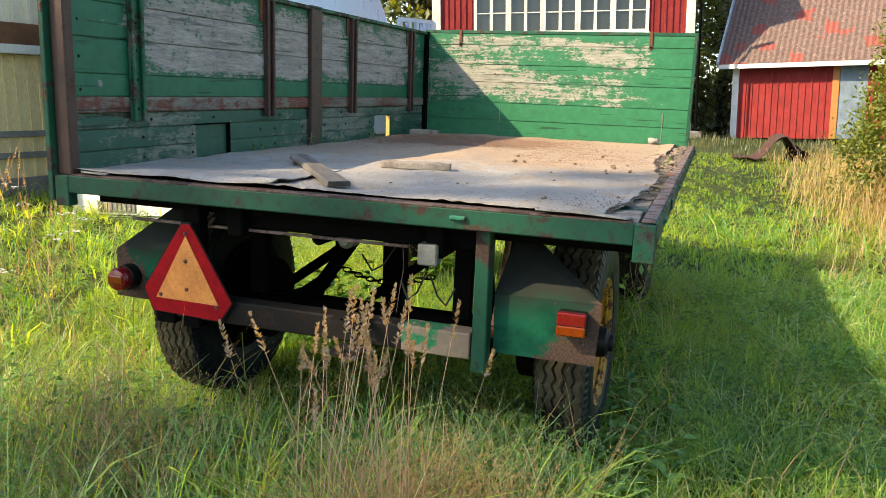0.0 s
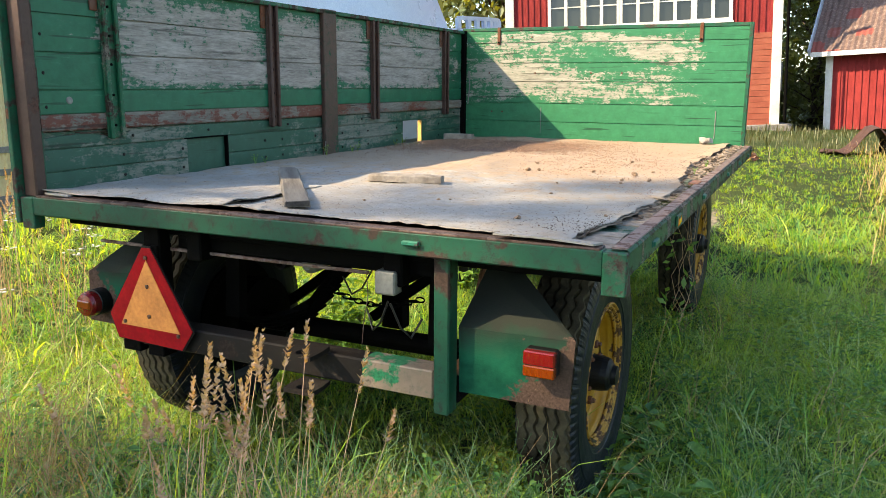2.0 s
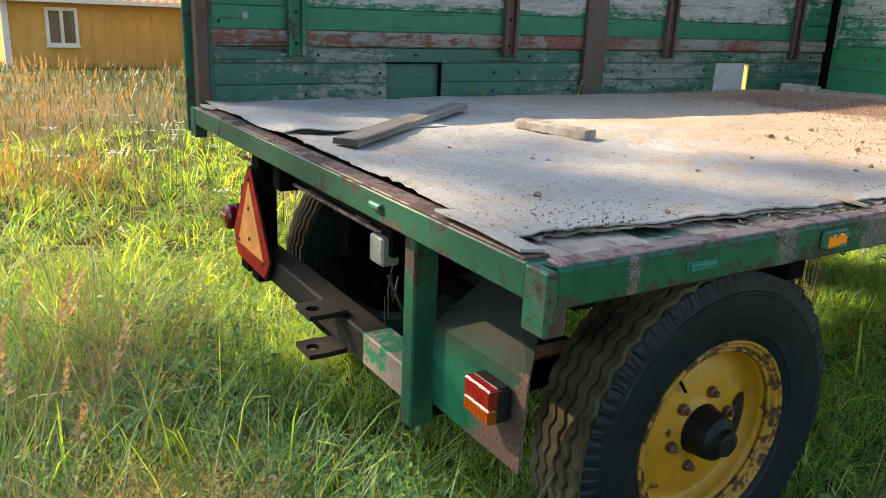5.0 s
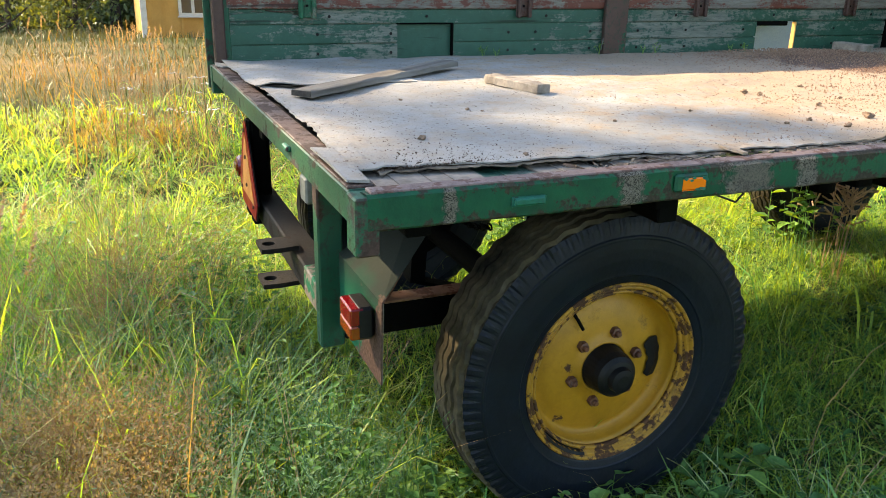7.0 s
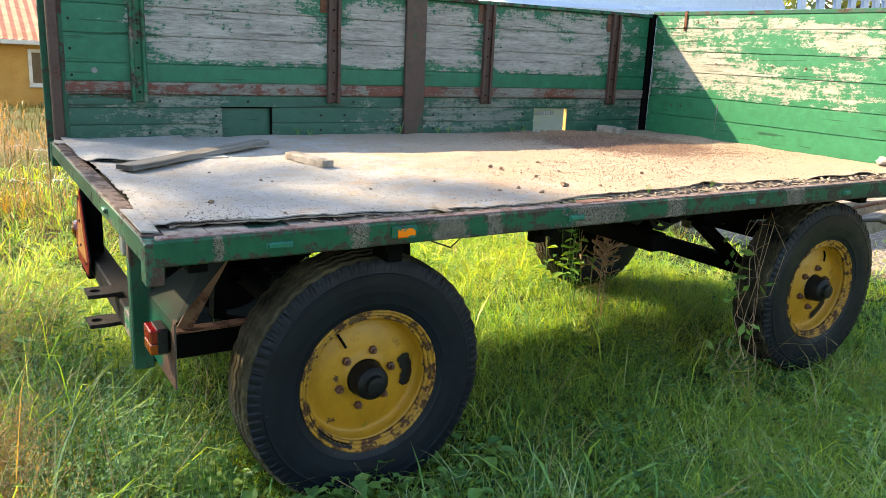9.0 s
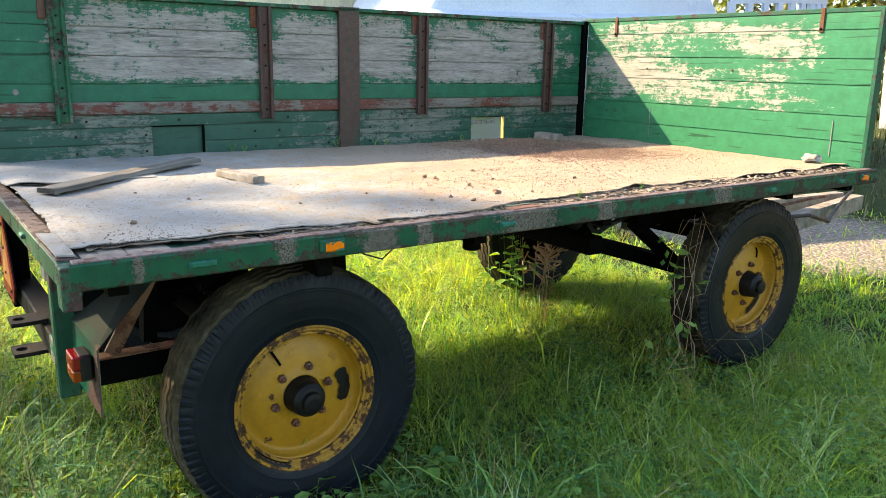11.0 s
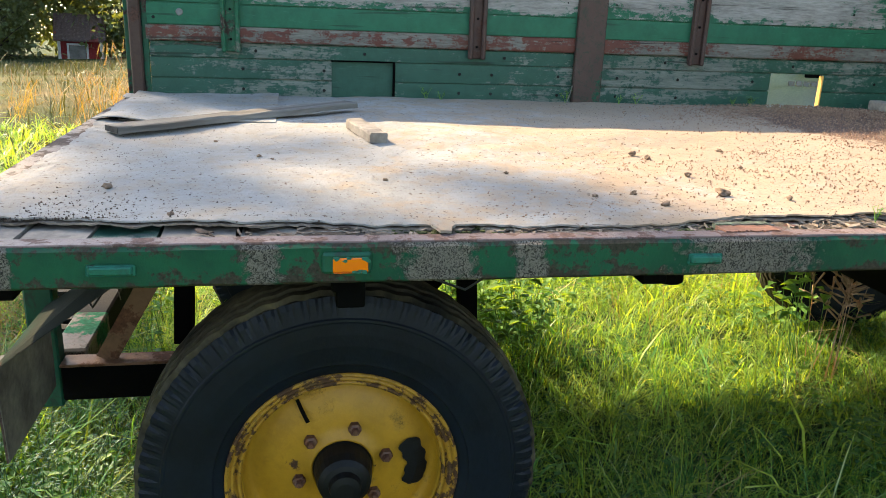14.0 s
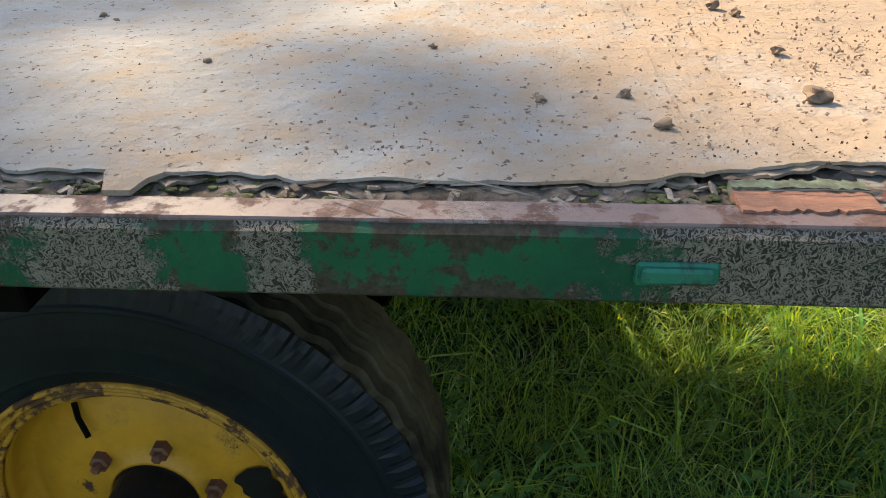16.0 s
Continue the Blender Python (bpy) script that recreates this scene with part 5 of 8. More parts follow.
def poly_plate(bm, pts, thick):
    """A plate from corner points in space, thickened along y."""
    a = [bm.verts.new(p) for p in pts]
    b = [bm.verts.new((p[0], p[1] + thick, p[2])) for p in pts]
    bm.faces.new(a)
    bm.faces.new(b[::-1])
    n = len(pts)
    for i in range(n):
        bm.faces.new((a[i], b[i], b[(i + 1) % n], a[(i + 1) % n]))
    return bm


def lights():
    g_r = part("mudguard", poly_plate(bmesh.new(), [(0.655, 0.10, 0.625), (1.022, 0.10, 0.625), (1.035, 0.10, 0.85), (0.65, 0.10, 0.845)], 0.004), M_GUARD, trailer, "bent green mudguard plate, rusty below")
    part("sloping_plate", poly_plate(bmesh.new(), [(0.65, 0.10, 0.8455), (1.035, 0.10, 0.8505), (0.745, 0.385, 1.0), (0.715, 0.43, 1.075), (0.662, 0.41, 1.06), (0.658, 0.33, 1.0)], 0.004), M_GUARD, g_r, "sooty upper plate, darkened for the shade under the deck")
    part("mud_crust", poly_plate(bmesh.new(), [(0.656, 0.1042, 0.627), (1.021, 0.1042, 0.627), (1.034, 0.1042, 0.848), (0.652, 0.1042, 0.843)], 0.002), M_MUD, g_r, "grey-brown dried mud on the back of the plate")
    lamp = part("tail_lamp", boxes((0.888, 0.992, 0.052, 0.096, 0.738, 0.824), bevel=0.008), M_HUB, g_r, "square red and amber tail lamp")
    part("red_lens", boxes((0.890, 0.990, 0.036, 0.072, 0.777, 0.822), bevel=0.004), M_LENS_RED, lamp)
    part("amber_lens", boxes((0.890, 0.990, 0.036, 0.072, 0.740, 0.776), bevel=0.004), M_LAMP_AMBER, lamp)
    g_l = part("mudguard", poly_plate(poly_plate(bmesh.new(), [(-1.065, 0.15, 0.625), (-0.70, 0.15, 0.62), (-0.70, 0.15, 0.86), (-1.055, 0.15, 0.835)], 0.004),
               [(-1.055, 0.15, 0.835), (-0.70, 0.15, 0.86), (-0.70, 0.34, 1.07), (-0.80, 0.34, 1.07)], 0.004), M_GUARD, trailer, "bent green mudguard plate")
    lamp = part("tail_lamp", lathe(bmesh.new(), [(0.055, 0.15), (0.055, 0.10), (0.05, 0.095)], "y", 28, (-0.985, 0, 0.72)), M_HUB, g_l, "round red and amber tail lamp")
    part("red_lens", lathe(bmesh.new(), [(0.052, 0.10), (0.052, 0.07), (0.044, 0.055), (0.02, 0.05)], "y", 28, (-0.985, 0, 0.72)), M_LENS_RED, lamp)
    part("amber_lens", boxes((-1.02, -0.95, 0.046, 0.06, 0.705, 0.74), bevel=0.004), M_LAMP_AMBER, lamp)
    # slow vehicle triangle
    def tri(y, inset, drop):
        pts = [(-0.645, 0.992), (-0.605, 0.992), (-0.418, 0.688), (-0.474, 0.608), (-0.795, 0.618), (-0.834, 0.712)]
        c = (-0.625, 0.742)
        return [(c[0] + (px - c[0]) * inset, y, c[1] + (pz - c[1]) * inset - drop) for px, pz in pts]
    plate = part("warning_triangle", poly_plate(bmesh.new(), tri(0.052, 1.03, 0), 0.006), M_HUB, trailer, "slow vehicle triangle with red border and faded orange centre")
    part("red_border", poly_plate(bmesh.new(), tri(0.0485, 1.0, 0), 0.003), M_SMV_RED, plate)
    c3 = [(-0.626, 0.945), (-0.478, 0.672), (-0.776, 0.676)]
    part("orange_centre", poly_plate(bmesh.new(), [(x, 0.0455, z) for x, z in c3], 0.003), M_SMV_ORANGE, plate)
    for x, z in ((-0.625, 0.955), (-0.627, 0.842), (-0.626, 0.724), (-0.752, 0.69), (-0.485, 0.664)):
        part("bolt", lathe(bmesh.new(), [(0.008, 0.046), (0.008, 0.041), (0.004, 0.039)], "y", 8, (x, 0, z)), M_RUST, plate)
    part("sign_bracket", boxes((-0.66, -0.58, 0.06, 0.14, 0.56, 1.0), (-0.79, -0.70, 0.06, 0.11, 0.565, 0.64), bevel=0.004), M_BLACK, plate)


lights()

# ---- loose things on the deck ----
def on_deck(ob):
    ob.matrix_world = LEVEL @ ob.matrix_basis
    return ob


M_BOARD = plain("grey_board", (0.25, 0.225, 0.195), (0.10, 0.088, 0.076), 14, 0.9, bumps=0.6, grain=(1, 0.08, 1), fine=90)
M_BOARD_END = plain("dark_end_grain", (0.085, 0.074, 0.064), (0.035, 0.03, 0.027), 30, 0.95, bumps=0.6)


def worn_beam(name, a, b, w, h, label, seed, mat, dark_end=False):
    """An old piece of timber from a to b, with a worn arris."""
    rng = random.Random(seed)
    a, b = Vector(a), Vector(b)
    d = b - a
    n, length = 16, d.length
    bm = bmesh.new()
    rings = []
    for i in range(n + 1):
        t = i / n
        s = 0.93 if i == n else 1.0
        q = []
        for u, v in ((-1, 0), (1, 0), (1, 0.8), (0.85, 1), (-0.85, 1), (-1, 0.8)):
            q.append(bm.verts.new((u * w / 2 * s + rng.uniform(-.0018, .0018), length * t, v * h * s + rng.uniform(-.0018, .0018))))
        rings.append(q)
    for p, q in zip(rings, rings[1:]):
        for k in range(6):
            bm.faces.new((p[k], p[(k + 1) % 6], q[(k + 1) % 6], q[k]))
    bm.faces.new(rings[0])
    bm.faces.new(rings[-1])
    ob = tagged(part(name, bm, mat), label, "plank")
    ob.matrix_basis = Matrix.Translation(a) @ d.to_track_quat("Y", "Z").to_matrix().to_4x4()
    if dark_end:
        part("end_grain", boxes((-w * 0.46, w * 0.46, -0.002, 0.004, 0.002, h * 0.93), bevel=0.001), M_BOARD_END, ob, "dark end grain")
    return on_deck(ob)


worn_beam("loose_board", (0.0, 0.155, DECK + 0.014), (-0.62, 0.955, DECK + 0.03), 0.09, 0.022, "grey weathered loose board lying on the trailer deck", 1, M_BOARD, True)
worn_beam("wood_block", (0.175, 0.985, DECK + 0.018), (-0.155, 0.93, DECK + 0.018), 0.058, 0.032, "short worn timber block with a rounded end", 2, M_OLD_WOOD)


M_CLOD = plain("earth_clod", (0.3, 0.2, 0.135), (0.13, 0.088, 0.062), 40, 0.95, bumps=0.8)


def stone_mesh(seed, r):
    rng = random.Random(seed)
    bm = bmesh.new()
    bmesh.ops.create_icosphere(bm, subdivisions=2, radius=r)
    for v in bm.verts:
        v.co *= 1 + 0.75 * noise.noise(v.co * (1.3 / r) + Vector((seed * 3.7, 0, 0))) + 0.45 * noise.noise(v.co * (3.2 / r) + Vector((0, seed, 0)))
        v.co.z *= 0.62
    return bm


CLODS = ((0.84, 1.8, 0.030), (0.29, 1.79, 0.026), (0.34, 1.82, 0.02), (0.23, 2.13, 0.02), (0.63, 1.81, 0.02), (0.95, 1.59, 0.02), (0.83, 1.56, 0.018), (0.85, 1.45, 0.014), (0.6, 1.29, 0.013),
         (0.77, 0.3, 0.02), (0.33, 0.62, 0.014), (0.36, 0.66, 0.01), (0.08, 0.48, 0.013), (1.02, 0.47, 0.014), (0.68, 0.95, 0.012), (0.9, 1.95, 0.016), (0.7, 2.4, 0.018), (0.5, 2.05, 0.014))
for i, (x, y, r) in enumerate(CLODS):
    r *= 0.5
    st = part("clod", stone_mesh(i, r), M_CLOD)
    st.location = (x, y, deck_z(x, y) + r * 0.45)
    on_deck(tagged(st, "small brown clod of earth on the deck", "clod", "clods on the deck"))
wedge = part("wood_offcut", boxes((-1.1, -0.86, 3.72, 3.80, DECK + 0.0, DECK + 0.05), bevel=0.006), M_OLD_WOOD)
on_deck(tagged(wedge, "grey timber offcut lying by the side wall", "plank"))
off = part("plaster_lump", stone_mesh(33, 0.05), M_PLY)
off.location = (0.88, 4.19, DECK + 0.035)
on_deck(tagged(off, "pale lump beside the head wall", "lump"))


def scatter_on_deck(name, count, where, size, mat, label, seed, cat):
    rng = random.Random(seed)
    base = [Vector(p) for p in ((1, 0, 0), (-1, 0, 0), (0, 1, 0), (0, -1, 0), (0, 0, 1), (0, 0, -1))]
    tri = ((0, 2, 4), (2, 1, 4), (1, 3, 4), (3, 0, 4), (2, 0, 5), (1, 2, 5), (3, 1, 5), (0, 3, 5))
    verts, faces = [], []
    for _ in range(count):
        x, y, h = where(rng)
        if not (-1.13 < x < 1.05 and 0.1 < y < FRONT - 0.03):
            continue
        r = rng.uniform(*size)
        q = Euler((rng.uniform(0, 6), rng.uniform(0, 6), rng.uniform(0, 6))).to_matrix()
        k = len(verts)
        sc = Vector((rng.uniform(.6, 1.3), rng.uniform(.6, 1.1), rng.uniform(.4, .9)))
        for p in base:
            v = q @ Vector((p.x * r * sc.x, p.y * r * sc.y, p.z * r * sc.z))
            verts.append((v.x + x, v.y + y, v.z + deck_z(x, y) + h + r * 0.3))
        faces += [(a + k, b + k, c + k) for a, b, c in tri]
    ob = raw(name, verts, faces, mat)
    on_deck(tagged(ob, label, cat, kind="stuff"))


def heap(rng):
    """Thick by the side wall, thinning out over the sunny half."""
    q = rng.random()
    if q < 0.55:
        x, y = -0.78 + rng.gauss(0, 0.22), 3.2 + rng.gauss(0, 0.36)
    elif q < 0.94:
        x, y = -0.08 + rng.gauss(0, 0.27), 3.4 + rng.gauss(0, 0.38)
    else:
        x, y = 0.5 + rng.gauss(0, 0.25), 2.5 + rng.gauss(0, 0.45)
    h = 0.03 * math.exp(-((x + 0.8) / 0.35) ** 2 - ((y - 3.2) / 0.5) ** 2)
    return x, y, rng.uniform(0, 1) * h


M_GRAVEL = leafy("brown_gravel", (0.15, 0.085, 0.06), (0.25, 0.15, 0.105), (0.36, 0.235, 0.165), 0.0, 0.9, 0.2)
def clustered(r):
    """Crumbs lie in loose groups."""
    a, b = r.choice(((0.45, 1.75), (0.62, 1.95), (0.85, 1.7), (0.7, 2.25), (0.9, 2.1), (0.3, 2.3), (0.75, 2.6), (0.95, 1.35)))
    return r.gauss(a, 0.09), r.gauss(b, 0.1), 0.0


scatter_on_deck("gravel_heap", 17000, heap, (0.0015, 0.0046), M_GRAVEL, "brown gravel spread on the front of the deck", 1, "gravel")
scatter_on_deck("crumbs", 1500, lambda r: (r.uniform(-1.0, 1.05), r.uniform(0.1, 4.2), 0.0), (0.0007, 0.0021), M_ROTTEN, "dark crumbs of bark and earth on the deck", 2, "debris")
scatter_on_deck("crumbs", 900, clustered, (0.001, 0.0038), M_GRAVEL, "brown crumbs of earth on the deck", 3, "debris")

def torn_dirt(r):
    y = r.uniform(0.15, 3.9)
    return torn_right(y) - abs(r.gauss(0, 0.05)), y, 0.0


scatter_on_deck("crumbs", 1100, torn_dirt, (0.0007, 0.0022), M_ROTTEN, "dark splinters and dirt along the torn edge", 4, "debris")
scatter_on_deck("crumbs", 380, lambda r: (r.uniform(-0.9, 0.95), 0.1 + abs(r.gauss(0, 0.12)), 0.0), (0.0008, 0.003), M_ROTTEN, "dark dirt along the rear edge of the deck", 5, "debris")


def deck_sprig(x, y, h, seed):
    """A small plant rooted in the crack by the side wall."""
    rnd = random.Random(seed)
    stem, leaves = bmesh.new(), bmesh.new()
    for k in range(5):
        a, l = rnd.uniform(0, 6.28), h * rnd.uniform(0.6, 1.1)
        top = Vector((math.cos(a) * h * 0.35, math.sin(a) * h * 0.5, l))
        tube(stem, [(0, 0, -0.01), top * 0.5 + Vector((0, 0, l * 0.1)), top], 0.0012, 4, 0.6)
        for j in range(4):
            c, t = top * (0.45 + 0.18 * j), rnd.uniform(0, 6.28)
            d, s = Vector((math.cos(t), math.sin(t), 0.3)) * h * 0.3, Vector((-math.sin(t), math.cos(t), 0)) * h * 0.1
            leaves.faces.new([leaves.verts.new(v) for v in (c, c + d * 0.5 - s, c + d, c + d * 0.5 + s)])
    ob = part("sprig", stem, M_WEED)
    ob.location = (x, y, deck_z(x, y))
    on_deck(tagged(ob, "small green weed growing in the crack by the side wall", "weed", "weeds on the deck"))
    part("leaf", leaves, M_WEED, ob)


for i, (x, y, h) in enumerate(((-1.12, 1.35, 0.05), (-1.11, 1.42, 0.035), (-1.12, 2.05, 0.06), (-1.10, 2.32, 0.04), (-1.12, 2.42, 0.055), (-1.12, 2.95, 0.04), (-1.11, 3.05, 0.05), (1.09, 2.05, 0.03), (1.10, 2.42, 0.035))):
    deck_sprig(x, y, h, i)
scatter_on_deck("crumbs", 420, lambda r: (min(1.04, r.gauss(0.98, 0.1)), 0.1 + abs(r.gauss(0.1, 0.16)), 0.0), (0.0008, 0.0034), M_ROTTEN, "dark dirt on the rear corner of the deck", 6, "debris")

# ---- buildings ----
def place(name, x, y, z, turn, label, cat):
    ob = new(name)
    ob.matrix_world = pose(x, y, z, 0, 0, turn)
    return tagged(ob, label, cat)


def board_wall(name, parent, mat, axis, at, s0, s1, z0, z1, openings=(), pitch=0.16, out=-1, label=""):
    """Upright boards with cover strips, cut round the openings; axis 'x': the wall runs along local x at y = at."""
    rng = random.Random(int(s1 * 31 + z1 * 7))
    cells, strips = [], []

    def cell(a, b, lo, hi, d0, d1, bm):
        if axis == "x":
            box(bm, a, b, at + d0 * out, at + d1 * out, lo, hi)
        else:
            box(bm, at + d0 * out, at + d1 * out, a, b, lo, hi)

    cuts = sorted({s0, s1, *(v for o in openings for v in o[:2] if s0 < v < s1)})
    for a, b in zip(cuts, cuts[1:]):
        spans = [(z0, z1)]
        for o0, o1, lo, hi in openings:
            if o0 <= a and o1 >= b:
                spans = [q for p0, p1 in spans for q in ((p0, min(p1, lo)), (max(p0, hi), p1)) if q[1] - q[0] > 0.01]
        for lo, hi in spans:
            cells.append(bmesh.new())
            cell(a, b, lo, hi, -0.14, 0.0, cells[-1])
            n = max(1, int((b - a) / pitch))
            for i in range(n + 1):
                c = a + (b - a) * i / n
                c = min(max(c, a + 0.025), b - 0.025)
                strips.append((c, lo, hi, 0.022 + rng.uniform(0, 0.006)))
    ob = part(name, cells[0], mat, parent, label)
    for bm in cells[1:]:
        part("wall_panel", bm, mat, ob)
    for c, lo, hi, d in strips:
        bm = bmesh.new()
        cell(c - 0.024, c + 0.024, lo, hi, 0.001, d, bm)
        part("cover_strip", bm, mat, ob)
    return ob


def window(parent, axis, at, s0, s1, z0, z1, out, cols, rows, name="window"):
    """A casement with frame, glazing bars and panes."""
    def bx(bm, a, b, lo, hi, d0, d1):
        if axis == "x":
            box(bm, a, b, min(at + d0 * out, at + d1 * out), max(at + d0 * out, at + d1 * out), lo, hi)
        else:
            box(bm, min(at + d0 * out, at + d1 * out), max(at + d0 * out, at + d1 * out), a, b, lo, hi)
    bm, t = bmesh.new(), 0.09
    for a, b, lo, hi in ((s0 - t, s0, z0 - t, z1 + t), (s1, s1 + t, z0 - t, z1 + t), (s0, s1, z0 - t, z0), (s0, s1, z1, z1 + t)):
        bx(bm, a, b, lo, hi, -0.05, 0.05)
    w = part(name, bm, M_WHITE, parent, "white-painted window")
    for i in range(1, cols):
        bm = bmesh.new()
        c = s0 + (s1 - s0) * i / cols
        k = 0.045 if cols == 2 or (cols > 2 and i % 2 == 0) else 0.02
        bx(bm, c - k, c + k, z0, z1, -0.03, 0.02)
        part("mullion", bm, M_WHITE, w)
    for j in range(1, rows):
        bm = bmesh.new()
        c = z0 + (z1 - z0) * j / rows
        bx(bm, s0, s1, c - 0.016, c + 0.016, -0.03, 0.012)
        part("glazing_bar", bm, M_WHITE, w)
    bm = bmesh.new()
    bx(bm, s0, s1, z0, z1, -0.06, -0.035)
    part("pane", bm, M_GLASS, w)
    bm = bmesh.new()
    bx(bm, s0 - t - 0.03, s1 + t + 0.03, z0 - t - 0.04, z0 - t, -0.02, 0.1)
    part("sill", bm, M_WHITE, w)
    return w


def roof_sheet(bm, x0, x1, y0, z0, y1, z1, wave=0.18, depth=0.03, n=0):
    """A corrugated roof side from eave (y0, z0) to ridge (y1, z1)."""
    cols = n or int((x1 - x0) / wave * 4)
    rows = 5
    top = [[bm.verts.new((x0 + (x1 - x0) * i / cols, y0 + (y1 - y0) * j / rows, z0 + (z1 - z0) * j / rows + depth * math.cos(i * math.pi / 2) * 0.5 + 0.03)) for i in range(cols + 1)] for j in range(rows + 1)]
    low = [[bm.verts.new((x0 + (x1 - x0) * i / cols, y0 + (y1 - y0) * j / rows, z0 + (z1 - z0) * j / rows - 0.05)) for i in range(cols + 1)] for j in range(rows + 1)]
    for q in (top, low):
        for j in range(rows):
            for i in range(cols):
                bm.faces.new((q[j][i], q[j][i + 1], q[j + 1][i + 1], q[j + 1][i]))
    for i in range(cols):
        bm.faces.new((top[0][i], low[0][i], low[0][i + 1], top[0][i + 1]))
    return bm


def yellow_house():
    h = place("yellow_house", -6.37, 3.01, 0.6, 80.04, "yellow wooden house with upright boards and garage doors", "house")
    south = ((1.62, 2.25, 0.64, 1.72), (4.42, 5.6, -0.1, 1.92), (7.4, 8.7, 0.68, 1.66), (12.7, 14.3, 0.76, 1.7))
    board_wall("wall", h, M_YBOARD, "y", 0.0, 0.0, 18.0, 0.0, 5.2, south, 0.15, -1)
    board_wall("wall", h, M_BOUNCE_CREAM, "x", 0.0, 0.14, 6.2, 1.85, 5.2, (), 0.2, -1)
    part("band_beam", boxes((0.05, 6.2, -0.10, 0.02, 1.58, 1.84), bevel=0.01), M_DARKWOOD, h, "dark brown beam above the garage doors")
    part("drip_board", boxes((0.05, 6.2, -0.15, -0.1, 1.50, 1.60), bevel=0.004), M_WHITE, h)
    for k in range(3):
        x = 0.2 + k * 2.0
        d = part("garage_door", boxes((x, x + 1.86, -0.02, 0.05, 0.12, 1.5), bevel=0.004), M_BOUNCE_YELLOW, h, "yellow board garage door")
        for i in range(13):
            part("cover_strip", box(bmesh.new(), x + 0.02 + i * 0.142, x + 0.045 + i * 0.142, -0.034, -0.018, 0.12, 1.5), M_BOUNCE_YELLOW, d)
        for z in (0.34, 0.58):
            part("rail", boxes((x, x + 1.86, -0.05, -0.03, z, z + 0.07), bevel=0.003), M_STONE, d)
        part("door_post", boxes((x - 0.12, x - 0.02, -0.05, 0.05, 0.0, 1.5), bevel=0.004), M_DARKWOOD, h)
    part("plinth", boxes((-0.05, 6.2, -0.08, 0.1, -0.7, 0.12), (-0.05, 0.1, 0.1, 18, -0.7, 0.02), bevel=0.01), M_STONE, h, "grey stone plinth")
    for s0, s1, z0, z1 in (south[0], south[2], south[3]):
        window(h, "y", 0.0, s0, s1, z0, z1, -1, 2, 3)
    door = part("door", boxes((0.02, 0.08, 4.52, 5.5, -0.08, 1.86), bevel=0.01), M_DARKWOOD, h, "brown wooden door in a white frame")
    part("door_frame", boxes((-0.06, 0.05, 4.38, 4.52, -0.1, 1.98), (-0.06, 0.05, 5.5, 5.64, -0.1, 1.98), (-0.06, 0.05, 4.52, 5.5, 1.86, 1.98), (-0.1, 0.05, 4.38, 5.64, -0.2, -0.1), bevel=0.006), M_WHITE, door)
    part("handle", tube(bmesh.new(), [(-0.01, 5.4, 0.85), (-0.05, 5.4, 0.85), (-0.05, 5.28, 0.85)], 0.012), M_ZINC, door)
    part("corner_board", boxes((-0.05, 0.14, -0.06, 0.0, 0.0, 5.2), (-0.06, -0.001, 0.0, 0.16, 0.0, 5.2), bevel=0.006), M_WHITE, h)
    part("downpipe", tube(bmesh.new(), [(-0.14, 0.08, 5.1), (-0.14, 0.08, 2.5), (-0.15, 0.08, 0.3), (-0.3, 0.08, 0.15)], 0.045, 10), M_WHITE, h, "white downpipe")
    bm = bmesh.new()
    roof_sheet(bm, -0.5, 6.6, -0.5, 5.1, 9, 8.6)
    roof_sheet(bm, -0.5, 6.6, 18.5, 5.1, 9, 8.6)
    part("roof", bm, M_ROOF_RED, h)
    part("wall", boxes((0.0, 6.2, 17.86, 18.0, 0, 5.2), (6.06, 6.2, 0.14, 17.86, 0, 5.2), bevel=0), M_YBOARD, h)


yellow_house()


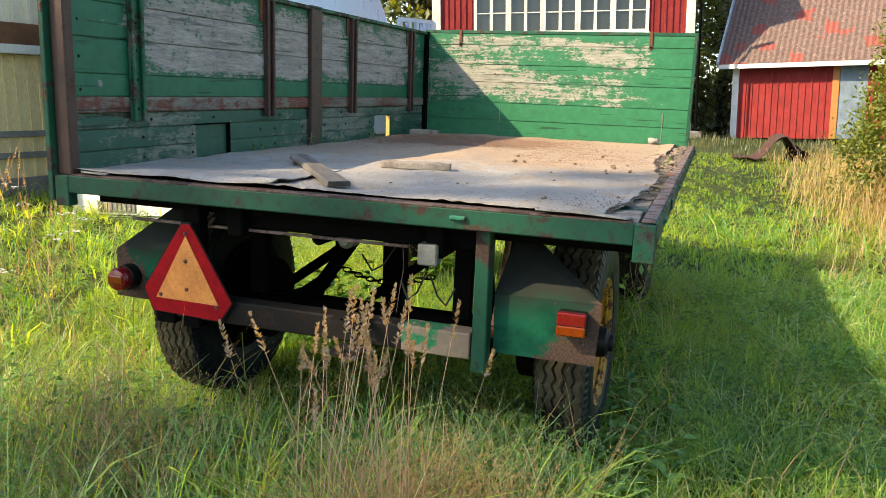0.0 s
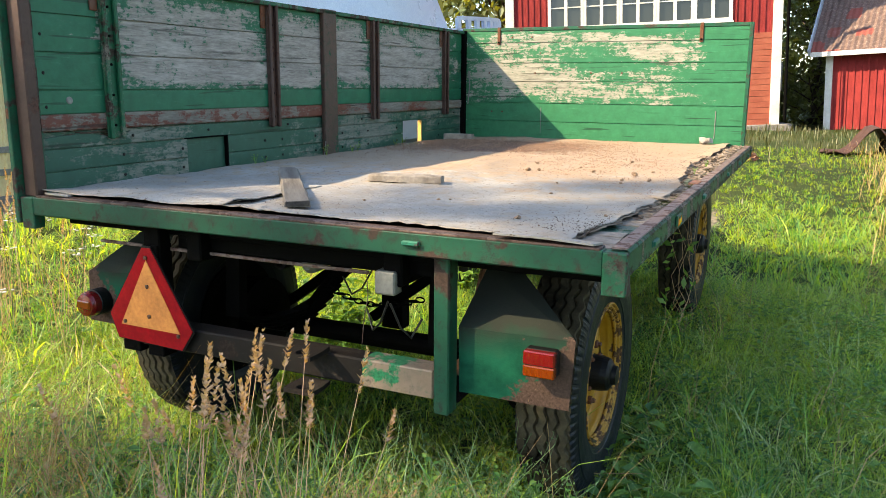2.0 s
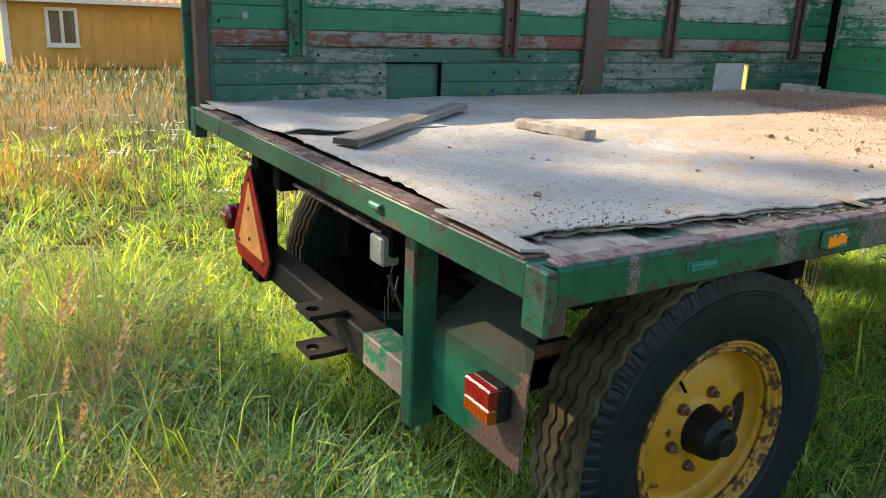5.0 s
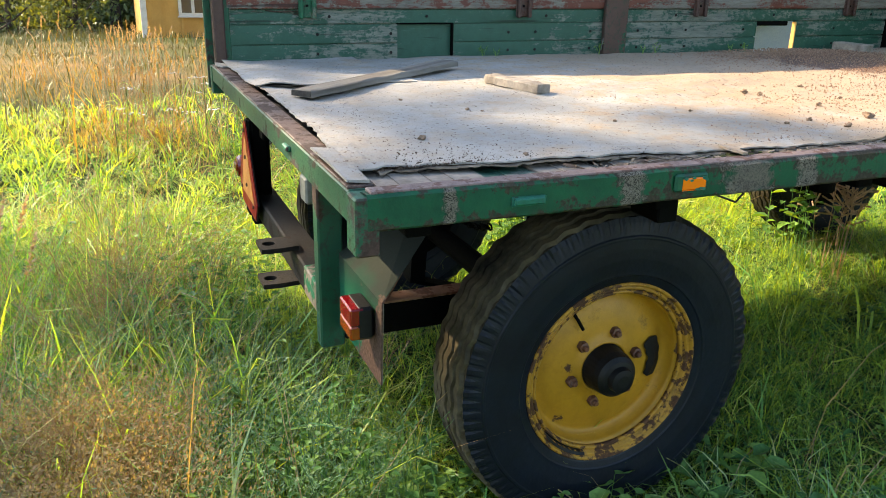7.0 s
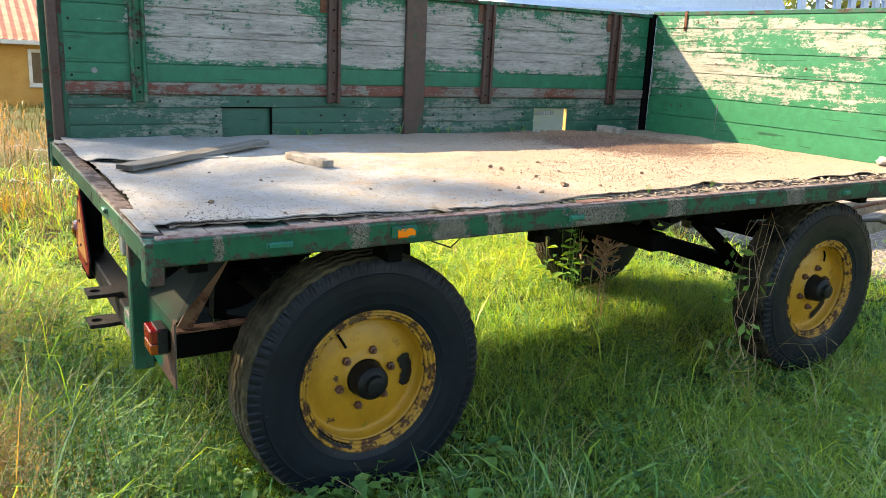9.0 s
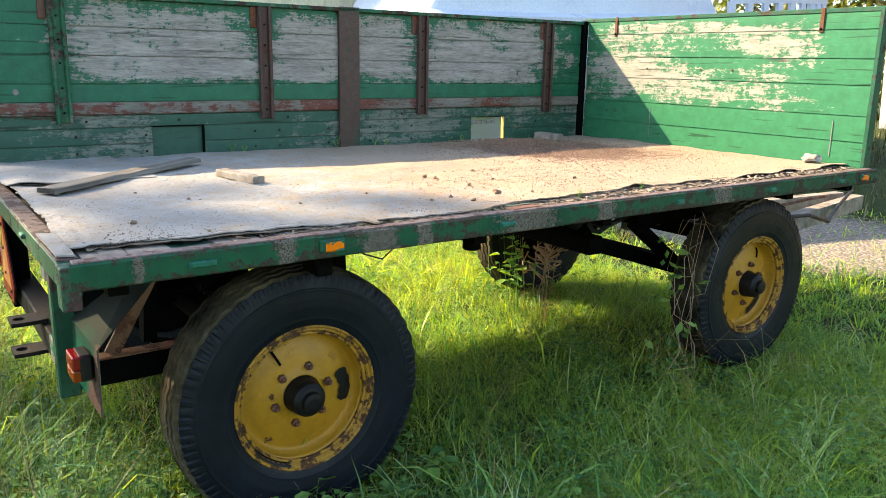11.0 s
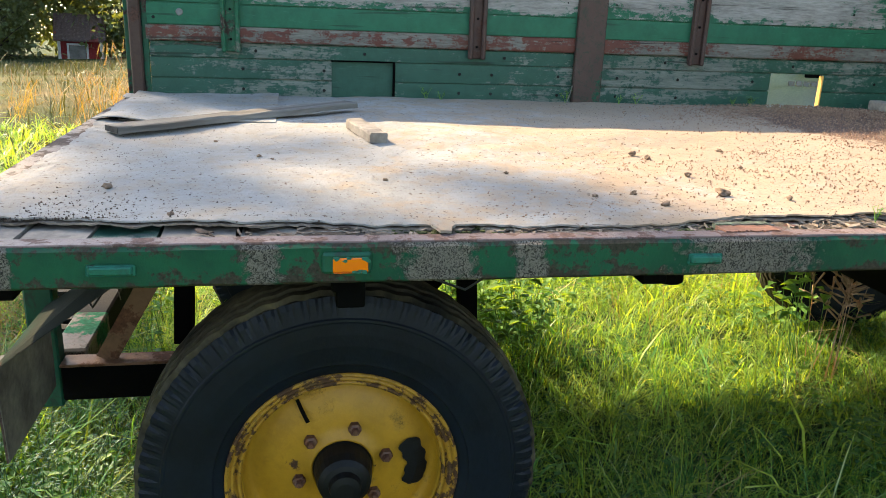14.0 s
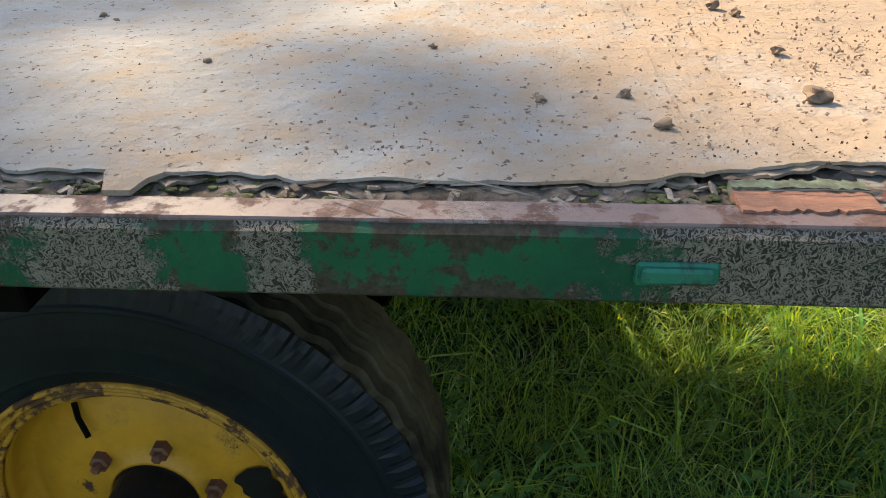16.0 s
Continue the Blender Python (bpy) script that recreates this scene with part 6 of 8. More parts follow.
def red_house():
    h = place("red_house", -6.6, 20.35, 0.62, 11.0, "red wooden house with a row of white windows", "house")
    wins = [(1.22 + 1.0 * k, 2.06 + 1.0 * k, 3.02, 4.6) for k in range(5)]
    board_wall("wall", h, M_FALU, "x", 0.0, 0.0, 7.33, 2.55, 6.4, wins, 0.17, -1)
    faded = plain("faded_red_siding", (0.42, 0.12, 0.07), (0.32, 0.08, 0.05), 3, 0.9)
    for k in range(16):
        part("siding_board", box(bmesh.new(), 0.0, 7.18, -0.03 - 0.006 * (k % 2), 0.12, 0.1 + k * 0.155, 0.1 + k * 0.155 + 0.148), faded, h, "faded red horizontal siding board")
    for w in wins:
        window(h, "x", 0.0, *w, -1, 2, 3)
    for x in (7.18, -0.1):
        part("corner_board", boxes((x, x + 0.25, -0.07, 0.12, 0.0, 6.4), bevel=0.008), M_WHITE, h)
    part("wall", boxes((7.29, 7.43, 0.13, 7.0, 0.0, 6.4), (-0.1, 0.04, 0.13, 7.0, 0, 6.4), (-0.1, 7.43, 6.9, 7.0, 0, 6.4), bevel=0), plain("dark_red_gable", (0.2, 0.04, 0.03), (0.12, 0.03, 0.02), 3, 0.9), h)
    part("meter_box", boxes((7.43, 7.55, 0.5, 0.9, 1.0, 1.75), bevel=0.01), M_ZINC, h)
    part("plinth", boxes((-0.15, 7.75, -0.1, 7.05, -0.8, 0.1), bevel=0.02), M_STONE, h)
    part("downpipe", tube(bmesh.new(), [(7.13, -0.35, 4.4), (7.38, -0.16, 4.15), (7.55, -0.16, 3.6), (7.55, -0.16, 0.2)], 0.04, 8), M_BLACK, h)
    part("gutter", boxes((7.3, 8.0, -0.3, -0.2, 4.2, 4.3), bevel=0.02), M_BLACK, h)
    bm = bmesh.new()
    roof_sheet(bm, -0.6, 7.65, -0.6, 6.2, 3.5, 9.2)
    roof_sheet(bm, -0.6, 7.65, 7.6, 6.2, 3.5, 9.2)
    part("roof", bm, M_ROOF_RED, h)
    part("fascia", bar(bmesh.new(), (-1.5, -0.95, 3.95), (-0.9, -0.95, 4.35), 0.06, 0.2), M_WHITE, h)


red_house()


def barn():
    h = place("red_barn", 1.87, 22.9, 0.5, -12.0, "red board barn with an old reddish-grey corrugated roof", "barn")
    board_wall("wall", h, M_FALU, "x", 0.0, 0.12, 2.62, 0.0, 2.15, (), 0.17, -1)
    board_wall("wall", h, M_FALU, "x", 0.0, 3.5, 7.0, 0.0, 2.15, (), 0.17, -1)
    part("corner_board", boxes((-0.06, 0.12, -0.06, 0.05, 0.0, 2.15), bevel=0.006), M_WHITE, h)
    part("door_post", boxes((2.62, 2.8, -0.05, 0.05, 0.0, 2.15), bevel=0.006), plain("orange_post", (0.52, 0.22, 0.07), (0.4, 0.16, 0.05), 4, 0.8), h, "orange-brown door post")
    part("door", boxes((2.8, 3.5, -0.02, 0.04, 0.0, 2.1), bevel=0.01), plain("blue_grey_door", (0.2, 0.27, 0.34), (0.13, 0.18, 0.24), 4, 0.7), h, "blue-grey plank door")
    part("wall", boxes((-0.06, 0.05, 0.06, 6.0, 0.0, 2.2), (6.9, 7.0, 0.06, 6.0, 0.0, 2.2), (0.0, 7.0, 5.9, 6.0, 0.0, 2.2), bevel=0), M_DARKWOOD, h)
    part("side_door", boxes((-0.12, -0.06, 0.5, 1.6, 0.1, 2.0), bevel=0.01), M_STONE, h, "grey plank side door")
    bm = bmesh.new()
    roof_sheet(bm, -0.4, 7.4, -0.35, 2.12, 3.0, 5.75, 0.15, 0.05)
    roof_sheet(bm, -0.4, 7.4, 6.35, 2.12, 3.0, 5.75, 0.15, 0.05)
    part("roof", bm, M_ROOF, h, "old reddish-grey corrugated roof sheets")
    part("eave_board", boxes((-0.4, 7.4, -0.42, -0.36, 2.0, 2.13), bevel=0.005), M_WHITE, h)
    part("barge_board", bar(bmesh.new(), (-0.44, -0.4, 2.12), (-0.44, 3.0, 5.8), 0.05, 0.2), plain("blue_white_trim", (0.6, 0.66, 0.75), (0.45, 0.5, 0.6), 4, 0.6), h)


barn()


def ochre_house():
    h = place("ochre_house", -22.8, 0.55, 0.55, 90.0, "ochre wooden house with a red tiled roof", "house")
    board_wall("wall", h, M_OCHRE, "x", 0.0, 0.0, 8.0, 0.0, 2.0, ((1.1, 1.75, 0.82, 1.68),), 0.4, -1)
    window(h, "x", 0.0, 1.1, 1.75, 0.82, 1.68, -1, 2, 1)
    part("corner_board", boxes((-0.05, 0.12, -0.06, 0.05, 0.0, 2.0), bevel=0.006), M_WHITE, h)
    part("wall", boxes((0.0, 0.1, 0.06, 6.0, 0.0, 2.0), (7.9, 8.0, 0.06, 6.0, 0, 2.0), (0.0, 8.0, 5.9, 6.0, 0, 2.0), (-0.02, 0.05, 0.06, 6, 0.0, 2.0), bevel=0), M_OCHRE, h)
    part("plinth", boxes((0, 8, -0.03, 6, -0.6, 0.05), bevel=0.01), M_STONE, h)
    bm = bmesh.new()
    roof_sheet(bm, -0.35, 8.3, -0.4, 1.98, 3.0, 3.6, 0.25, 0.04)
    roof_sheet(bm, -0.35, 8.3, 6.4, 1.98, 3.0, 3.6, 0.25, 0.04)
    part("roof", bm, M_ROOF_RED, h)
    part("eave_board", boxes((-0.35, 8.3, -0.46, -0.41, 1.88, 2.0), bevel=0.005), M_WHITE, h)


ochre_house()


def small_shed():
    h = place("red_shed", -40.8, -10.6, -0.32, 100.0, "small red shed with white corners and a tiled roof", "shed")
    board_wall("wall", h, M_FALU, "x", 0.0, 0.0, 2.0, 0.0, 1.45, ((0.45, 1.3, -0.01, 1.2),), 0.17, -1)
    part("wall", boxes((1.9, 2.0, 0.02, 2.0, 0.0, 1.45), (0.0, 0.1, 0.02, 2.0, 0, 1.45), (0.0, 2.0, 1.9, 2.0, 0, 1.45), bevel=0), M_FALU, h)
    d = part("door", boxes((0.5, 1.25, -0.02, 0.04, 0.0, 1.15), bevel=0.01), M_STONE, h)
    part("door_frame", boxes((0.38, 0.48, -0.05, 0.04, 0.0, 1.26), (1.27, 1.37, -0.05, 0.04, 0.0, 1.26), (0.48, 1.27, -0.05, 0.04, 1.16, 1.26), bevel=0.004), M_WHITE, d)
    part("corner_board", boxes((1.9, 2.04, -0.04, 0.08, 0.0, 1.45), (-0.04, 0.1, -0.04, 0.08, 0.0, 1.45), bevel=0.004), M_WHITE, h)
    bm = bmesh.new()
    roof_sheet(bm, -0.2, 2.2, -0.3, 1.4, 1.0, 2.7, 0.2, 0.05)
    roof_sheet(bm, -0.2, 2.2, 2.3, 1.4, 1.0, 2.7, 0.2, 0.05)
    part("roof", bm, M_ROOF, h)
    window(h, "y", 2.0, 0.7, 1.1, 0.6, 1.1, 1, 2, 2)


small_shed()


def boat():
    h = place("motor_boat", -4.3, 4.3, 0.3, 0.0, "white motor boat on a road trailer, its side in shade", "boat")
    # hull: half-breadths along the length
    rows = []
    for k in range(19):
        t = k / 18
        y = 9.0 * t
        b = 0.98 * (1 - max(0, (t - 0.55) / 0.45) ** 2.2) + 0.02
        keel = 0.62 + 1.3 * max(0, (t - 0.7) / 0.3) ** 2
        sheer = 2.1 + 0.55 * t ** 1.5
        rows.append([(0, y, keel), (b * 0.55, y, keel + 0.14), (b * 0.9, y, keel + 0.45 + 0.2 * t), (b, y, sheer - 0.15), (b * 1.02, y, sheer), (b * 0.94, y, sheer + 0.05), (0, y, sheer + 0.1)])
    bm = bmesh.new()
    grid = []
    for r in rows:
        grid.append([bm.verts.new(p) for p in r] + [bm.verts.new((-p[0], p[1], p[2])) for p in reversed(r[1:-1])])
    n = len(grid[0])
    for a, b in zip(grid, grid[1:]):
        for i in range(n):
            bm.faces.new((a[i], a[(i + 1) % n], b[(i + 1) % n], b[i]))
    bm.faces.new(grid[0])
    bm.faces.new(grid[-1])
    part("hull", bm, M_GELCOAT, h, "white hull")
    # cabin with a raked front and a dark window
    bm = bmesh.new()
    prof = [(-0.1, 2.0), (0.45, 2.75), (0.9, 3.5), (3.6, 3.55), (4.4, 2.95), (4.75, 2.4), (4.75, 2.0)]
    for s in (1,):
        L_ = [bm.verts.new((0.94 - 0.12 * (z > 2.9), y, z)) for y, z in prof]
        R_ = [bm.verts.new((-0.94 + 0.12 * (z > 2.9), y, z)) for y, z in prof]
        bm.faces.new(L_)
        bm.faces.new(R_)
        for i in range(len(prof)):
            k = (i + 1) % len(prof)
            bm.faces.new((L_[i], L_[k], R_[k], R_[i]))
    bmesh.ops.bevel(bm, geom=list(bm.edges), offset=0.09, segments=3, affect="EDGES", profile=0.5)
    part("cabin", bm, M_GELCOAT, h, "white cabin moulding", smooth=True)
    part("windscreen", raw_quad((-0.62, 0.36, 2.72), (0.62, 0.36, 2.72), (0.6, 0.75, 3.38), (-0.6, 0.75, 3.38), 0.02), M_GLASS, h)
    part("wiper", bar(bmesh.new(), (0.3, 0.33, 2.74), (0.75, 0.5, 2.98), 0.02, 0.02), M_BLACK, h)
    # slotted toe rail along the foredeck
    bm = bmesh.new()
    for k in range(9):
        t0, t1 = 0.55 + 0.045 * k, 0.55 + 0.045 * (k + 1)
        def edge(t):
            b = 0.98 * (1 - max(0, (t - 0.55) / 0.45) ** 2.2) + 0.02
            return Vector((b * 0.98, 9 * t, 2.1 + 0.55 * t ** 1.5 + 0.04))
        p0, p1 = edge(t0), edge(t1)
        bar(bm, p0 + Vector((0, 0, 0.16)), p1 + Vector((0, 0, 0.16)), 0.05, 0.06)
        bar(bm, p0, p0 + Vector((0, 0, 0.16)), 0.05, 0.12)
    part("toe_rail", bm, M_GELCOAT, h)
    part("vent", boxes((0.96, 0.995, 0.6, 1.3, 1.05, 1.1), bevel=0.01), M_BLACK, h)
    bm = bmesh.new()
    for i in range(6):
        box(bm, 0.985, 0.995, 0.45 + i * 0.07, 0.5 + i * 0.07, 0.98, 1.02)
    part("lettering_bar", bm, M_STONE, h)
    # the road trailer with its light board
    part("trailer_frame", boxes((-0.7, -0.62, -0.1, 7.5, 0.38, 0.48), (0.62, 0.7, -0.1, 7.5, 0.38, 0.48), (-0.7, 0.7, 2.6, 2.7, 0.38, 0.48), (-0.08, 0.08, 2.6, 9.5, 0.38, 0.48), (-0.3, 0.3, 1.0, 1.15, 0.48, 0.75), (-0.2, 0.2, 5.0, 5.15, 0.48, 0.72), bevel=0.01), M_ZINC, h)
    for x in (-0.95, 0.95):
        w = lathe(bmesh.new(), [(0.12, -0.08), (0.3, -0.09), (0.3, 0.09), (0.12, 0.08)], "x", 24, (x, 2.65, 0.26))
        part("trailer_wheel", w, M_TYRE, h)
    lb = part("light_board", boxes((-0.75, 0.75, -0.2, -0.13, 0.02, 0.30), bevel=0.01), M_WHITE, h, "white light board with a plate")
    part("number_plate", boxes((-0.42, 0.06, -0.215, -0.2, 0.12, 0.24), bevel=0.003), M_ZINC, lb)
    bm = bmesh.new()
    for i in range(7):
        box(bm, -0.38 + i * 0.06, -0.345 + i * 0.06, -0.222, -0.214, 0.14, 0.22)
    part("lettering_bar", bm, M_STONE, lb)
    bm = bmesh.new()
    for i in range(3):
        box(bm, -0.6, 0.6, -0.21, -0.199, 0.035 + i * 0.025, 0.045 + i * 0.025)
    part("slot", bm, M_BLACK, lb)


def raw_quad(a, b, c, d, t):
    bm = bmesh.new()
    n = (Vector(b) - Vector(a)).cross(Vector(d) - Vector(a)).normalized() * t
    lo = [bm.verts.new(p) for p in (a, b, c, d)]
    hi = [bm.verts.new(Vector(p) + n) for p in (a, b, c, d)]
    bm.faces.new(lo)
    bm.faces.new(hi)
    for i in range(4):
        bm.faces.new((lo[i], lo[(i + 1) % 4], hi[(i + 1) % 4], hi[i]))
    return bm


boat()


def scrap():
    h = place("scrap_sheet", 2.3, 13.6, ground_z(2.3, 13.6), 10, "rusty bent sheet metal scrap lying in the grass", "scrap metal")
    verts, faces = [], []
    for i in range(13):
        for j in range(5):
            t = i / 12
            verts.append((-0.55 + 1.0 * t + 0.05 * math.sin(j * 2), 0.2 * j - 0.4, 0.05 + 0.42 * smooth01(0.3, 0.85, t) - 0.25 * smooth01(0.85, 1.0, t) + 0.03 * math.sin(i + j * 1.7)))
    for i in range(12):
        for j in range(4):
            a = i * 5 + j
            faces.append((a, a + 1, a + 6, a + 5))
    sh = raw("sheet", verts, faces, M_BROWN, h)
    sh.modifiers.new("thickness", "SOLIDIFY").thickness = 0.012
    lump = stone_mesh(51, 0.22)
    k = part("dark_lump", lump, M_BLACK, h)
    k.location = (0.55, -0.1, 0.1)
    s2 = part("rusty_lump", stone_mesh(52, 0.12), M_RUST)
    s2.location = (0.7, 12.2, ground_z(0.7, 12.2) + 0.05)
    tagged(s2, "rusty brown lump of scrap on the ground", "scrap metal")


scrap()

# ---- vegetation ----
def leaf_cloud(centres, per, spread, size, rng, up=0.35):
    """Many small leaves round the given centres, as arrays of corners."""
    n = len(centres) * per
    c = np.repeat(np.array(centres), per, axis=0)
    p = c + rng.normal(0, 1, (n, 3)) * spread
    a = rng.normal(0, 1, (n, 3))
    a /= np.linalg.norm(a, axis=1, keepdims=True)
    b = np.cross(a, rng.normal(0, 1, (n, 3)) + np.array([0, 0, up]))
    b /= np.linalg.norm(b, axis=1, keepdims=True) + 1e-9
    s = size * rng.uniform(0.6, 1.35, (n, 1))
    quad = np.stack([p - a * s, p - b * s * 0.45, p + a * s, p + b * s * 0.45], axis=1)
    return quad.reshape(-1, 3)


def mesh_from(name, verts, size, mat):
    """A mesh of separate polygons of `size` corners each."""
    n = len(verts) // size
    me = bpy.data.meshes.new(name)
    me.vertices.add(len(verts))
    me.vertices.foreach_set("co", np.asarray(verts, dtype=np.float32).ravel())
    pick, starts = {  # a short blade, an arching blade, a leaf folded along its midrib
        5: ((0, 1, 2, 4, 4, 2, 3), (0, 4)),
        7: ((0, 1, 3, 2, 2, 3, 5, 4, 4, 5, 6), (0, 4, 8)),
        6: ((0, 1, 2, 3, 0, 3, 4, 5), (0, 4)),
    }.get(size, (range(size), (0,)))
    pick, starts = np.array(pick), np.array(starts)
    idx = (np.arange(n)[:, None] * size + pick[None, :]).ravel().astype(np.int32)
    beg = (np.arange(n)[:, None] * len(pick) + starts[None, :]).ravel().astype(np.int32)
    me.loops.add(len(idx))
    me.loops.foreach_set("vertex_index", idx)
    me.polygons.add(len(beg))
    me.polygons.foreach_set("loop_start", beg)
    me.update(calc_edges=True)
    me.materials.append(mat)
    return me


def tree(name, height, crown_r, base, seed, clumps=46, per=70, leaf=0.13, label="", mat=None):
    rng = np.random.default_rng(seed)
    rnd = random.Random(seed)
    ob = new(name)
    tagged(ob, label, "tree")
    bm = bmesh.new()
    lean = (rnd.uniform(-.3, .3), rnd.uniform(-.3, .3))
    tube(bm, [(lean[0] * t * t, lean[1] * t * t, height * 0.8 * t - 0.2) for t in (0, 0.25, 0.5, 0.75, 1)], 0.02 * height + 0.03, 9, 0.2)
    cs = []
    for k in range(clumps):
        t = rnd.random()
        z = base + (height - base) * t
        r = crown_r * (0.25 + math.sin(math.pi * (0.12 + 0.8 * t)) * 0.75) * rnd.uniform(0.35, 1.08)
        a = rnd.uniform(0, 6.283)
        c = (r * math.cos(a), r * math.sin(a), z)
        cs.append(c)
        if k % 3 == 0:
            tube(bm, [(lean[0] * 0.3, lean[1] * 0.3, max(0.5, z - r * 0.7)), (c[0] * 0.55, c[1] * 0.55, z - r * 0.25), c], 0.012 * height * 0.5 + 0.012, 5, 0.25)
    part("trunk", bm, M_BARK, ob)
    v = leaf_cloud(cs, per, crown_r * 0.2 * np.array([1, 1, 0.75]), leaf, rng)
    link_mesh("crown", mesh_from("crown", v, 4, mat or M_TREE), None, ob)
    return ob


def woods():
    kinds = [tree("tree", 11, 3.2, 0.8, 1, 66, 78, 0.185, "leafy deciduous tree at the edge of the meadow"), tree("tree", 8, 2.6, 0.3, 2, 60, 78, 0.17, "leafy deciduous tree at the edge of the meadow"), tree("tree", 13, 3.6, 1.2, 3, 68, 80, 0.19, "tall leafy tree at the edge of the meadow"), tree("bushy_tree", 4.5, 2.0, 0.2, 4, 40, 70, 0.09, "low bushy tree at the edge of the meadow")]
    for k in kinds:
        k["group"] = "trees round the meadow"
    spots = []
    rnd = random.Random(77)
    for i in range(44):
        spots.append((-34 - rnd.uniform(0, 6) - 4 * (i % 3), -32 + i * 1.05 + rnd.uniform(-.8, .8), rnd.choice((0, 1, 2, 1))))
    for x, y, k in ((-29.5, -3.6, 3), (-30.5, -6.5, 3), (-31, -1.5, 3), (-33, -9.0, 3), (-36, -13.5, 3), (-38, -16, 3), (-31, -18, 3), (-47, -11, 0), (-47.5, -8, 2), (-45, -14.5, 1), (-38.5, -8.0, 3), (-37.8, -12.6, 3)):
        spots.append((x, y, k))
    for x, y, k in ((1.6, 31, 0), (3.6, 33, 1), (-0.8, 34, 2), (1.5, 27.5, 3), (-10, 29, 2), (-13, 26, 0), (-16, 31, 2), (8, 36, 2), (12, 34, 0), (16, 30, 2), (-9.0, 26.0, 1), (-8.3, 33, 2)):
        spots.append((x, y, k))
    # the shed stands in a gap between the trees
    def in_gap(x, y, k):
        return -41.5 < x < -24 and abs(y - (2.3 + (x - 2.0) * 0.279)) < (2.4 if k == 3 else 4.0)

    spots = [p for p in spots if not in_gap(*p)]
    used = set()
    for x, y, k in spots:
        m = pose(x, y, ground_z(x, y) - 0.1, 0, 0, rnd.uniform(0, 360))
        if k not in used:
            used.add(k)
            kinds[k].matrix_basis = m
        else:
            copy_thing(kinds[k], m)


def shade_tree():
    """The tall slender tree behind the camera; its loose crown throws dappled shade over the rear of the trailer."""
    rng = np.random.default_rng(1612)
    n = 84
    t = rng.uniform(0, 1, n)
    rad = (0.5 + 1.35 * np.sin(np.pi * (0.1 + 0.8 * t))) * np.sqrt(rng.uniform(0, 1, n))
    a = rng.uniform(0, 2 * np.pi, n)
    clumps = np.stack([rad * np.cos(a), rad * np.sin(a), 17.0 + 3.9 * t], 1)
    ob = tagged(new("shade_tree"), "tall slender tree throwing dappled shade over the trailer", "tree")
    bm = tube(bmesh.new(), [(0.0, 0.0, -0.2), (0.1, 0.05, 6), (0.02, -0.05, 12), (0, 0, 17), (0, 0, 20)], 0.2, 9, 0.12)
    for c in clumps[::4]:
        tube(bm, [(0, 0, c[2] - 0.5), tuple(c * (0.6, 0.6, 1) - (0, 0, 0.15)), tuple(c)], 0.012, 4, 0.4)
    part("trunk", bm, M_BARK, ob)
    link_mesh("crown", mesh_from("crown", leaf_cloud(clumps, 150, 0.1, 0.058, rng), 4, M_TREE), None, ob)
    ob["group"] = "tall trees behind the camera"
    ob.matrix_basis = pose(-17.1, -14.8, 0.0)
    copy_thing(ob, pose(-18.3, -15.9, -0.6, 0, 0, 70))


shade_tree()


woods()


def conifer_bush():
    rng = np.random.default_rng(5)
    ob = new("conifer_bush")
    tagged(ob, "dense yellow-green conifer bush in tall grass", "bush")
    bm = tube(bmesh.new(), [(0, 0, -0.1), (0, 0, 1.6)], 0.05, 8, 0.3)
    part("trunk", bm, M_BARK, ob)
    rnd = random.Random(3)
    cs = []
    for k in range(330):
        z = rnd.uniform(0.1, 2.75)
        r = (1.1 - 0.28 * z) * rnd.uniform(0.75, 1.05)
        a = rnd.uniform(0, 6.283)
        cs.append((r * math.cos(a), r * math.sin(a), z))
    v = leaf_cloud(cs, 120, np.array([.085, .085, .1]), 0.026, rng, 2.0)
    link_mesh("needles", mesh_from("needles", v, 4, M_SPRUCE), None, ob)
    ob.matrix_basis = pose(4.3, 9.3, ground_z(4.3, 9.3)) @ Matrix.Diagonal((1.3, 1.3, 1.25, 1))


conifer_bush()


